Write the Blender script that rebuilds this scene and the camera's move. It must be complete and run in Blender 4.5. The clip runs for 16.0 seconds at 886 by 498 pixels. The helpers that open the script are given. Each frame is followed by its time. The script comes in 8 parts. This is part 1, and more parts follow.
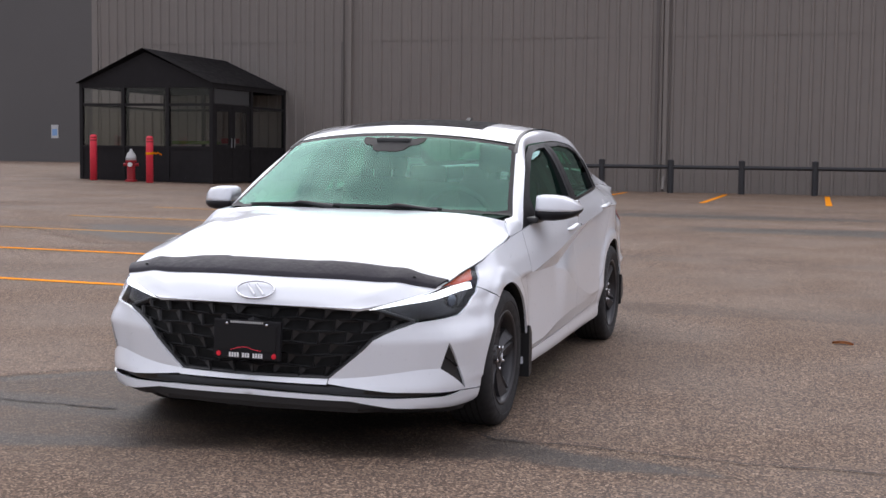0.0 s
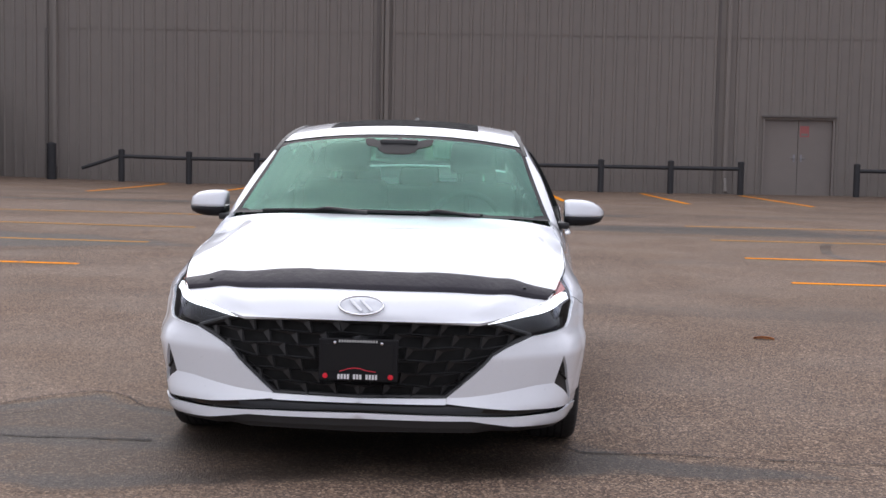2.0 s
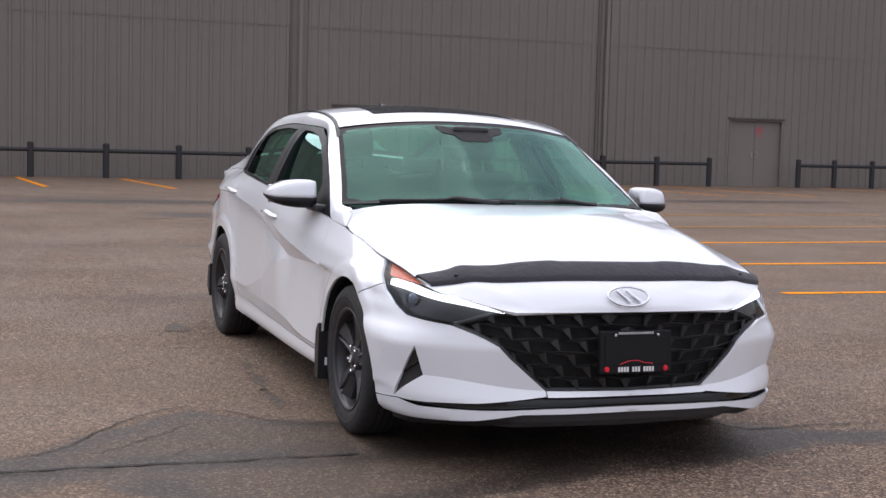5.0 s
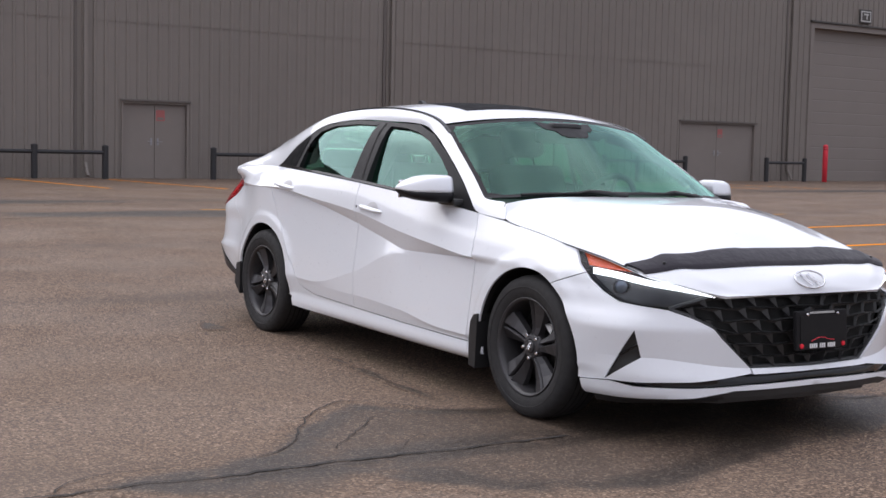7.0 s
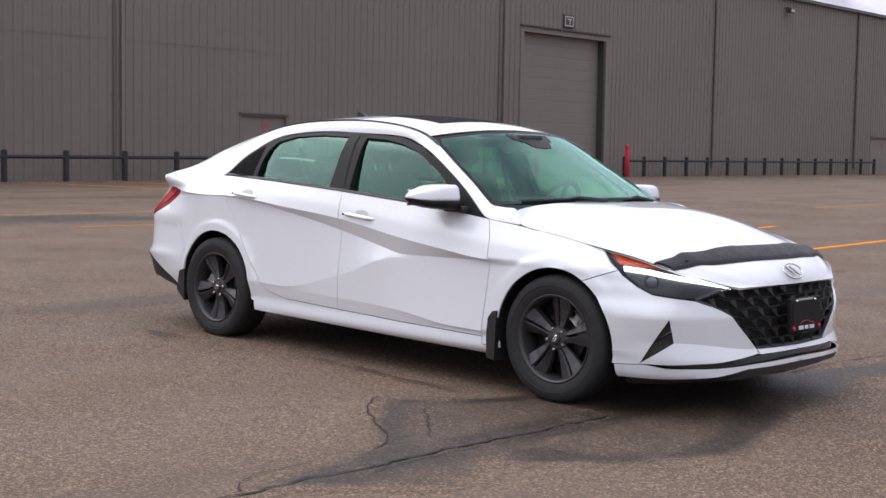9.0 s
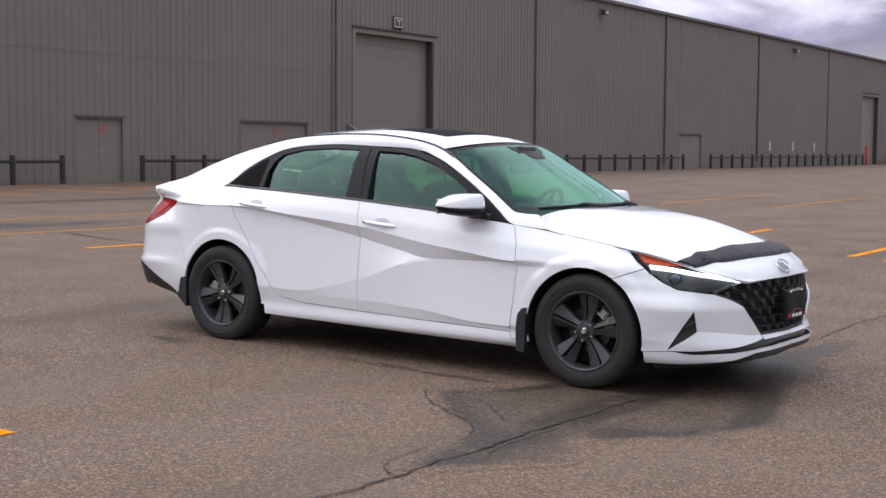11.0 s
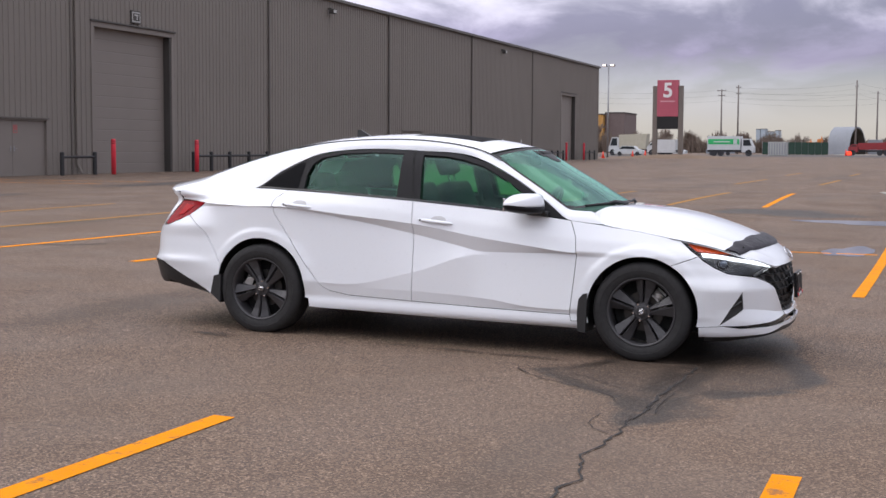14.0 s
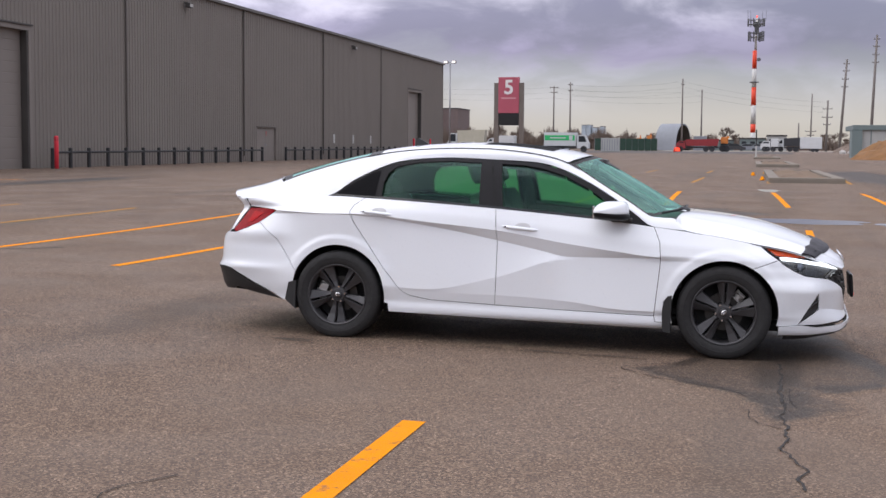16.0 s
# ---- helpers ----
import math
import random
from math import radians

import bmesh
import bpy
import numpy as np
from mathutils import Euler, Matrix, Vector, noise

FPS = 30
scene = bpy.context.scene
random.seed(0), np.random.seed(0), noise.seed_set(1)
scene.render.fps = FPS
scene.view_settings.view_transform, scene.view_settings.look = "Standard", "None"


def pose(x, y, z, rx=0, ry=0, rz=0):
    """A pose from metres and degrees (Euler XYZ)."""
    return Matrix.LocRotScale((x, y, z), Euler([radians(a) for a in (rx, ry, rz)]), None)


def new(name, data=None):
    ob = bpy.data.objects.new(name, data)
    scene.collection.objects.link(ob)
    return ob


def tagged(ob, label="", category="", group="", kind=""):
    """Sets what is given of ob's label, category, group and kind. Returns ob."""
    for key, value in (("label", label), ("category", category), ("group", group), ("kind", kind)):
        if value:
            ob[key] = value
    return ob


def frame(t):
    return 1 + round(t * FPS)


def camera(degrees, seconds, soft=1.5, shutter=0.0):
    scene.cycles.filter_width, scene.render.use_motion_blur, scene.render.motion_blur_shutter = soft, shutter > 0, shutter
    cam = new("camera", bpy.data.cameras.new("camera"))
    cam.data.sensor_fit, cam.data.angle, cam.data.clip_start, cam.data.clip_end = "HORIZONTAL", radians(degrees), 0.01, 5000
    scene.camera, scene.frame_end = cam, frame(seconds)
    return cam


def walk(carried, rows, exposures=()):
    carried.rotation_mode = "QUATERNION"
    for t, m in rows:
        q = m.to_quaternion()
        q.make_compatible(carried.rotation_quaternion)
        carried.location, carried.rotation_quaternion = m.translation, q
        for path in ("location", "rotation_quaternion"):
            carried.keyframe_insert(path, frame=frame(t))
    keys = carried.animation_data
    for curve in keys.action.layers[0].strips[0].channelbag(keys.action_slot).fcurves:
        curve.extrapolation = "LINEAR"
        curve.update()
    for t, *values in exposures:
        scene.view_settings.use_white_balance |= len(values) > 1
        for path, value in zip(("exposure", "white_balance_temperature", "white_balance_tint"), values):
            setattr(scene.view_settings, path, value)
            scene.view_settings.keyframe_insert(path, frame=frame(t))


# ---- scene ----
cam = camera(37.73, 16.0)
ROWS = [
    (0.0, 5.796, 2.431, 1.250, 85.821, -0.671, 107.723),
    (0.5, 5.825, 1.980, 1.226, 85.787, -0.929, 103.680),
    (1.0, 5.832, 1.515, 1.236, 85.773, -1.067, 99.289),
    (1.5, 5.859, 1.038, 1.267, 85.821, -1.050, 94.777),
    (2.0, 5.870, 0.542, 1.274, 85.745, -1.074, 92.560),
    (2.5, 5.847, 0.026, 1.260, 85.630, -1.129, 91.621),
    (3.0, 5.784, -0.490, 1.263, 85.574, -1.209, 89.067),
    (5.5, 5.063, -2.945, 1.207, 85.713, -1.421, 65.924),
    (6.0, 4.897, -3.415, 1.200, 85.741, -1.293, 63.931),
    (6.5, 4.731, -3.875, 1.174, 85.707, -1.172, 60.188),
    (7.0, 4.555, -4.298, 1.169, 85.754, -1.237, 57.043),
    (7.5, 4.391, -4.721, 1.172, 85.793, -1.065, 53.763),
    (8.0, 4.238, -5.097, 1.164, 85.799, -0.948, 50.360),
    (8.5, 4.074, -5.487, 1.181, 85.814, -0.931, 46.304),
    (9.0, 3.920, -5.873, 1.214, 85.860, -0.883, 43.148),
    (11.5, 3.193, -7.425, 1.299, 85.820, -0.206, 33.148),
    (12.0, 2.993, -7.747, 1.312, 85.816, -0.216, 31.629),
    (12.5, 2.753, -8.075, 1.306, 85.817, -0.347, 28.582),
    (13.0, 2.439, -8.386, 1.303, 85.795, -0.328, 25.173),
    (13.5, 2.093, -8.660, 1.304, 85.742, -0.315, 22.263),
    (14.0, 1.733, -8.929, 1.328, 85.713, -0.255, 20.891),
    (14.5, 1.362, -9.152, 1.349, 85.624, -0.251, 19.843),
    (15.0, 0.984, -9.353, 1.369, 85.573, -0.255, 18.161),
    (15.5, 0.566, -9.552, 1.392, 85.544, -0.326, 15.593),
    (16.0, 0.159, -9.734, 1.418, 85.526, -0.392, 13.335),
]
walk(cam, [(t, pose(x, y, z, rx, ry, rz)) for t, x, y, z, rx, ry, rz in ROWS])

# ---- daylight: an overcast sky, brighter overhead, with one broad weak sun ----
SUN_UP, SUN_AROUND = radians(48), radians(-110)
world = bpy.data.worlds.new("overcast_sky")
scene.world = world
world.use_nodes = True
wn, wl = world.node_tree.nodes, world.node_tree.links
wn.clear()


def wnode(kind, **settings):
    n = wn.new(kind)
    for k, v in settings.items():
        n.inputs[k].default_value = v
    return n


def wmath(op, a, b=0.5, clamp=False):
    n = wn.new("ShaderNodeMath")
    n.operation, n.use_clamp = op, clamp
    for i, v in enumerate((a, b)):
        if isinstance(v, (int, float)):
            n.inputs[i].default_value = v
        else:
            wl.new(v, n.inputs[i])
    return n.outputs[0]


def wmix(fac, a, b):
    n = wn.new("ShaderNodeMix")
    n.data_type = "RGBA"
    for i, v in ((0, fac), (6, a), (7, b)):
        if isinstance(v, (int, float, tuple)):
            n.inputs[i].default_value = v
        else:
            wl.new(v, n.inputs[i])
    return n.outputs[2]


sky_tex = wn.new("ShaderNodeTexSky")
sky_tex.sky_type, sky_tex.sun_disc = "NISHITA", False
sky_tex.sun_elevation, sky_tex.sun_rotation = SUN_UP, SUN_AROUND
way = wn.new("ShaderNodeTexCoord").outputs["Generated"]
split = wn.new("ShaderNodeSeparateXYZ")
wl.new(way, split.inputs[0])
up = wmath("MAXIMUM", split.outputs[2], 0.0)
plane = wn.new("ShaderNodeMapping")
plane.inputs["Scale"].default_value = (7.5, 7.5, 19.0)
plane.inputs["Location"].default_value = (0.7, 2.4, 0.35)
wl.new(way, plane.inputs[0])
clouds = wnode("ShaderNodeTexNoise", Scale=1.0, Detail=7.0, Roughness=0.55, Distortion=0.4)
wl.new(plane.outputs[0], clouds.inputs["Vector"])
# cream along the horizon, a pale gap, a heavy purple-grey cloud base, and paler billows over it
ragged = wmath("ADD", up, wmath("MULTIPLY", wmath("SUBTRACT", clouds.outputs[0], 0.5), wmath("MULTIPLY", up, 1.1)))
deck = wn.new("ShaderNodeValToRGB")
steps = ((0.0, (0.62, 0.565, 0.51)), (0.16, (0.60, 0.56, 0.545)), (0.38, (0.47, 0.455, 0.53)), (0.54, (0.265, 0.215, 0.36)), (0.66, (0.29, 0.24, 0.385)), (0.82, (0.50, 0.455, 0.575)), (1.0, (0.60, 0.57, 0.64)))
while len(deck.color_ramp.elements) < len(steps):
    deck.color_ramp.elements.new(0.5)
for el, (at_, tone_) in zip(deck.color_ramp.elements, steps):
    el.position, el.color = at_, (*tone_, 1)
wl.new(wmath("MULTIPLY", ragged, 7.0, True), deck.inputs[0])
shape = wn.new("ShaderNodeMapRange")
shape.interpolation_type = "SMOOTHSTEP"
for k, v in (("From Min", 0.42), ("From Max", 0.64), ("To Min", 0.80), ("To Max", 1.38)):
    shape.inputs[k].default_value = v
wl.new(clouds.outputs[0], shape.inputs["Value"])
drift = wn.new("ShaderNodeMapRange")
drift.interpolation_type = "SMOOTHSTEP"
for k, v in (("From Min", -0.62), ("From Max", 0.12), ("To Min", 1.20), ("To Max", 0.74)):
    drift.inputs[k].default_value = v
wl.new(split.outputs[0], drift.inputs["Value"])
heavier = wn.new("ShaderNodeVectorMath")
heavier.operation = "SCALE"
wl.new(deck.outputs[0], heavier.inputs[0])
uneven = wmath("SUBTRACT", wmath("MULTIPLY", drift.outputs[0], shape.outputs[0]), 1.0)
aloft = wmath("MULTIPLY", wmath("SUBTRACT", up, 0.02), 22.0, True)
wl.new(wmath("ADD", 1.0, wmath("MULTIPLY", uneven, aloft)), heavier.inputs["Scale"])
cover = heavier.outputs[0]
overhead = wmath("MULTIPLY", wmath("SUBTRACT", up, 0.18), 3.0, True)
vault = wnode("ShaderNodeTexNoise", Scale=2.6, Detail=5.0, Roughness=0.55, Distortion=0.6)
wl.new(way, vault.inputs["Vector"])
billow = wn.new("ShaderNodeMapRange")
billow.interpolation_type = "SMOOTHSTEP"
for k, v in (("From Min", 0.38), ("From Max", 0.63), ("To Min", 0.0), ("To Max", 1.0)):
    billow.inputs[k].default_value = v
wl.new(vault.outputs[0], billow.inputs["Value"])
ceiling_ = wmix(billow.outputs[0], (0.30, 0.29, 0.335, 1), (0.82, 0.81, 0.825, 1))
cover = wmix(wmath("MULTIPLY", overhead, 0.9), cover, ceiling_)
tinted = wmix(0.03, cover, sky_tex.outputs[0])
bright = wmath("ADD", 0.80, wmath("MULTIPLY", wmath("POWER", up, 0.85), 2.05))
back = wn.new("ShaderNodeBackground")
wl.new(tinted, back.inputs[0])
wl.new(bright, back.inputs[1])
wl.new(back.outputs[0], wn.new("ShaderNodeOutputWorld").inputs[0])

sun = new("sun", bpy.data.lights.new("sun", "SUN"))
sun.data.energy, sun.data.angle, sun.data.color = 0.95, radians(70), (1.0, 0.97, 0.95)
sun.rotation_euler = (radians(90) - SUN_UP, 0, radians(-70))
scene.view_settings.exposure = 0.0

# ---- materials ----
def material(name, color, rough=0.5, metal=0.0, vary=0.12, grain=20.0, blotch=1.2, bump=0.0, bump_scale=60.0, coat=0.0, spec=0.5, tone=None):
    """A painted, plastic, stone or metal surface: colour varied at two scales, uneven gloss, fine relief."""
    m = bpy.data.materials.new(name)
    m.use_nodes = True
    n, l = m.node_tree.nodes, m.node_tree.links
    b = n["Principled BSDF"]
    b.inputs["Metallic"].default_value = metal
    b.inputs["Coat Weight"].default_value = coat
    b.inputs["Coat Roughness"].default_value = 0.03
    b.inputs["Specular IOR Level"].default_value = spec
    at = n.new("ShaderNodeTexCoord").outputs["Object"]
    fine = n.new("ShaderNodeTexNoise")
    fine.inputs["Scale"].default_value, fine.inputs["Detail"].default_value = grain, 6
    broad = n.new("ShaderNodeTexNoise")
    broad.inputs["Scale"].default_value, broad.inputs["Detail"].default_value = blotch, 4
    l.new(at, fine.inputs["Vector"])
    l.new(at, broad.inputs["Vector"])
    both = n.new("ShaderNodeMath")
    both.operation = "ADD"
    l.new(fine.outputs[0], both.inputs[0])
    l.new(broad.outputs[0], both.inputs[1])
    ramp = n.new("ShaderNodeMapRange")
    for k, v in (("From Min", 0.6), ("From Max", 1.4), ("To Min", 0.0), ("To Max", 1.0)):
        ramp.inputs[k].default_value = v
    l.new(both.outputs[0], ramp.inputs["Value"])
    mix = n.new("ShaderNodeMix")
    mix.data_type = "RGBA"
    other = tone or color
    mix.inputs[6].default_value = (*[c * (1 - vary) for c in color], 1)
    mix.inputs[7].default_value = (*[min(1, c * (1 + vary)) for c in other], 1)
    l.new(ramp.outputs[0], mix.inputs[0])
    l.new(mix.outputs[2], b.inputs["Base Color"])
    gloss = n.new("ShaderNodeMapRange")
    for k, v in (("From Min", 0.3), ("From Max", 0.7), ("To Min", max(0.02, rough * 0.85)), ("To Max", min(1, rough * 1.15))):
        gloss.inputs[k].default_value = v
    l.new(fine.outputs[0], gloss.inputs["Value"])
    l.new(gloss.outputs[0], b.inputs["Roughness"])
    if bump:
        tiny = n.new("ShaderNodeTexNoise")
        tiny.inputs["Scale"].default_value, tiny.inputs["Detail"].default_value = bump_scale, 4
        l.new(at, tiny.inputs["Vector"])
        rel = n.new("ShaderNodeBump")
        rel.inputs["Strength"].default_value, rel.inputs["Distance"].default_value = bump, 0.01
        l.new(tiny.outputs[0], rel.inputs["Height"])
        l.new(rel.outputs[0], b.inputs["Normal"])
    return m


def clear(name, tint, gloss=0.08, rough=0.0, sheen=None, power=3.9):
    """Thin glazing: tinted light goes straight through, with a mirror-like surface that grows towards grazing angles."""
    m = bpy.data.materials.new(name)
    m.use_nodes = True
    n, l = m.node_tree.nodes, m.node_tree.links
    n.clear()
    t, g = n.new("ShaderNodeBsdfTransparent"), n.new("ShaderNodeBsdfGlossy")
    t.inputs[0].default_value = (*tint, 1)
    g.inputs["Roughness"].default_value = rough
    g.inputs["Color"].default_value = (*(sheen or [0.35 + 0.65 * c for c in tint]), 1)
    w = n.new("ShaderNodeLayerWeight")
    w.inputs[0].default_value = 0.5
    f = n.new("ShaderNodeMath")
    f.operation = "POWER"
    f.inputs[1].default_value = power
    l.new(w.outputs["Facing"], f.inputs[0])
    k = n.new("ShaderNodeMath")
    k.operation, k.use_clamp = "MULTIPLY_ADD", True
    k.inputs[1].default_value, k.inputs[2].default_value = 0.9, gloss
    l.new(f.outputs[0], k.inputs[0])
    mix = n.new("ShaderNodeMixShader")
    l.new(k.outputs[0], mix.inputs[0])
    l.new(t.outputs[0], mix.inputs[1])
    l.new(g.outputs[0], mix.inputs[2])
    l.new(mix.outputs[0], n.new("ShaderNodeOutputMaterial").inputs[0])
    return m


def glow(name, color, strength):
    m = bpy.data.materials.new(name)
    m.use_nodes = True
    b = m.node_tree.nodes["Principled BSDF"]
    b.inputs["Base Color"].default_value = (*color, 1)
    b.inputs["Emission Color"].default_value = (*color, 1)
    b.inputs["Emission Strength"].default_value = strength
    return m


def ground_material(name, dark=1.0, soft=False):
    """Old sun-bleached asphalt: pale and reddish stones in a grey binder, traffic polish, oil and water stains."""
    m = bpy.data.materials.new(name)
    m.use_nodes = True
    n, l = m.node_tree.nodes, m.node_tree.links
    b = n["Principled BSDF"]
    at = n.new("ShaderNodeTexCoord").outputs["Object"]

    def noise_at(scale, detail=4.0, rough=0.5, dist=0.0):
        k = n.new("ShaderNodeTexNoise")
        for s, v in (("Scale", scale), ("Detail", detail), ("Roughness", rough), ("Distortion", dist)):
            k.inputs[s].default_value = v
        l.new(at, k.inputs["Vector"])
        return k.outputs[0]

    def ramp(v, a, c, lo=0.0, hi=1.0):
        k = n.new("ShaderNodeMapRange")
        k.interpolation_type = "SMOOTHSTEP"
        for s, x in (("From Min", a), ("From Max", c), ("To Min", lo), ("To Max", hi)):
            k.inputs[s].default_value = x
        l.new(v, k.inputs["Value"])
        return k.outputs[0]

    def mixc(f, a, c, how="MIX"):
        k = n.new("ShaderNodeMix")
        k.data_type, k.blend_type = "RGBA", how
        for i, v in ((0, f), (6, a), (7, c)):
            if isinstance(v, (float, int, tuple)):
                k.inputs[i].default_value = v
            else:
                l.new(v, k.inputs[i])
        return k.outputs[2]

    stones = n.new("ShaderNodeTexVoronoi")
    stones.inputs["Scale"].default_value = 115
    l.new(at, stones.inputs["Vector"])
    sep = n.new("ShaderNodeSeparateColor")
    l.new(stones.outputs["Color"], sep.inputs[0])
    warm = mixc(ramp(sep.outputs[0], 0.1, 0.95), (0.064, 0.042, 0.031, 1), (0.227, 0.152, 0.106, 1))
    warm = mixc(ramp(sep.outputs[1], 0.77, 0.92), warm, (0.395, 0.286, 0.205, 1))
    warm = mixc(ramp(sep.outputs[2], 0.80, 0.94), warm, (0.044, 0.033, 0.029, 1))
    col = mixc(ramp(noise_at(38, 3), 0.35, 0.7, 0.0, 0.38), warm, (0.090, 0.061, 0.044, 1))
    col = mixc(ramp(noise_at(0.55, 5, 0.6), 0.42, 0.68, 0.0, 0.42), col, (0.095, 0.069, 0.053, 1))
    col = mixc(ramp(noise_at(0.09, 4, 0.55), 0.45, 0.65, 0.0, 0.35), col, (0.169, 0.116, 0.080, 1))
    streak = n.new("ShaderNodeMapping")
    streak.inputs["Scale"].default_value = (0.55, 0.06, 1)
    l.new(at, streak.inputs["Vector"])
    sn = n.new("ShaderNodeTexNoise")
    sn.inputs["Scale"].default_value, sn.inputs["Detail"].default_value = 1.0, 5
    l.new(streak.outputs[0], sn.inputs["Vector"])
    col = mixc(ramp(sn.outputs[0], 0.56, 0.68, 0.0, 0.38), col, (0.072, 0.057, 0.047, 1))
    wet = None
    if soft:
        # mottled, fading out towards the rim of the patch
        rim = n.new("ShaderNodeAttribute")
        rim.attribute_name = "inset"
        spread = n.new("ShaderNodeMath")
        spread.operation = "MULTIPLY"
        l.new(ramp(rim.outputs["Fac"], 0.0, 1.0), spread.inputs[0])
        l.new(ramp(noise_at(3.3, 6, 0.62, 0.4), 0.30, 0.50, 0.50, 1.0), spread.inputs[1])
        wet = spread.outputs[0]
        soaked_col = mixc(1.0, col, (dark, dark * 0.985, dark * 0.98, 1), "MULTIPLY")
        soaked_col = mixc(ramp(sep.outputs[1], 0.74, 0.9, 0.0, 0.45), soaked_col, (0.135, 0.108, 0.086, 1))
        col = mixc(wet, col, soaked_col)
    elif dark < 1.0:
        col = mixc(1.0, col, (dark, dark * 0.985, dark * 0.98, 1), "MULTIPLY")
    l.new(col, b.inputs["Base Color"])
    l.new(ramp(noise_at(0.8, 5), 0.35, 0.7, 0.72 if dark == 1.0 else 0.5, 0.95), b.inputs["Roughness"])
    if wet is not None:
        l.new(ramp(wet, 0.0, 1.0, 0.85, 0.58), b.inputs["Roughness"])
    b.inputs["Specular IOR Level"].default_value = 0.35
    rel = n.new("ShaderNodeBump")
    rel.inputs["Strength"].default_value, rel.inputs["Distance"].default_value = 0.75, 0.004
    l.new(stones.outputs["Distance"], rel.inputs["Height"])
    l.new(rel.outputs[0], b.inputs["Normal"])
    return m


def worn_paint(name, color):
    """Road paint worn through to the asphalt in flecks."""
    m = material(name, color, 0.85, spec=0.12, vary=0.12, grain=55, blotch=2.5, bump=0.4, bump_scale=180)
    n, l = m.node_tree.nodes, m.node_tree.links
    b = n["Principled BSDF"]
    base = b.inputs["Base Color"].links[0].from_socket
    at = n.new("ShaderNodeTexCoord").outputs["Object"]
    wear = n.new("ShaderNodeTexNoise")
    wear.inputs["Scale"].default_value, wear.inputs["Detail"].default_value, wear.inputs["Roughness"].default_value = 9, 9, 0.72
    l.new(at, wear.inputs["Vector"])
    r = n.new("ShaderNodeMapRange")
    for k, v in (("From Min", 0.555), ("From Max", 0.66), ("To Min", 0.0), ("To Max", 0.85)):
        r.inputs[k].default_value = v
    l.new(wear.outputs[0], r.inputs["Value"])
    mix = n.new("ShaderNodeMix")
    mix.data_type = "RGBA"
    mix.inputs[7].default_value = (0.12, 0.095, 0.08, 1)
    l.new(r.outputs[0], mix.inputs[0])
    l.new(base, mix.inputs[6])
    l.new(mix.outputs[2], b.inputs["Base Color"])
    return m


ASPHALT = ground_material("asphalt")
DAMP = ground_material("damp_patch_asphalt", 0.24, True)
ASPHALT_DARK = ground_material("damp_asphalt", 0.50)
YELLOW = worn_paint("yellow_road_paint", (0.80, 0.27, 0.003))
YELLOW_OLD = worn_paint("faded_yellow_paint", (0.42, 0.21, 0.05))
CRACK = material("crack_fill", (0.026, 0.022, 0.020), 0.9)
METAL_WALL = material("ribbed_metal_cladding", (0.192, 0.169, 0.152), 0.55, vary=0.08, grain=3.0, blotch=0.22, bump=0.05, bump_scale=6)
METAL_DARK = material("dark_trim_metal", (0.055, 0.05, 0.047), 0.55, vary=0.15, grain=4)
JOINT = material("shaded_joint_metal", (0.115, 0.101, 0.092), 0.55, vary=0.1, grain=3)
NOTICE = material("faded_red_notice", (0.36, 0.11, 0.105), 0.6, vary=0.1, grain=20)
METAL_DOOR = material("door_paint_grey", (0.200, 0.174, 0.158), 0.5, vary=0.06, grain=3, blotch=0.8)
ROOF_EDGE = material("roof_edge_metal", (0.105, 0.096, 0.092), 0.5, vary=0.1, grain=3)
BLACK_PIPE = material("black_pipe_paint", (0.022, 0.022, 0.025), 0.55, vary=0.2, grain=12)
RED_POST = material("red_post_paint", (0.80, 0.045, 0.075), 0.42, vary=0.12, grain=8)
RED_DARK = material("hydrant_red", (0.32, 0.012, 0.02), 0.45, vary=0.15, grain=14)
WHITE_PAINT = material("white_paint", (0.72, 0.72, 0.72), 0.5, vary=0.06)
OFF_WHITE = material("weathered_white", (0.5, 0.5, 0.49), 0.6, vary=0.1, grain=6)
BLACK_METAL = material("black_shelter_metal", (0.019, 0.0175, 0.0185), 0.5, vary=0.2, grain=6, spec=0.12)
CONCRETE = material("concrete", (0.20, 0.172, 0.142), 0.9, vary=0.18, grain=25, blotch=2, bump=0.4)
WATER = material("puddle_water", (0.06, 0.055, 0.05), 0.04, vary=0.1, spec=0.6)
SHELTER_GLASS = clear("shelter_glass", (0.82, 0.82, 0.80), 0.03)
WOOD_POLE = material("grey_weathered_pole", (0.17, 0.15, 0.14), 0.85, vary=0.2, grain=9)
GREY_STEEL = material("galvanised_steel", (0.28, 0.28, 0.29), 0.45, metal=0.4, vary=0.1)

# ---- mesh helpers ----
def obj(name, bm, mat=None, parent=None, smooth=False, label=""):
    me = bpy.data.meshes.new(name)
    bm.to_mesh(me)
    bm.free()
    for m in (mat if isinstance(mat, (list, tuple)) else [mat]):
        if m:
            me.materials.append(m)
    if smooth:
        me.shade_smooth()
    ob = new(name, me)
    if parent:
        ob.parent = parent
    if label:
        ob["label"] = label
    return ob


def part(name, bm, mat, parent, label="", smooth=False):
    return obj(name, bm, mat, parent, smooth, label)


def empty(name, m=None):
    e = new(name)
    e.empty_display_size = 0.2
    if m:
        e.matrix_basis = m
    return e


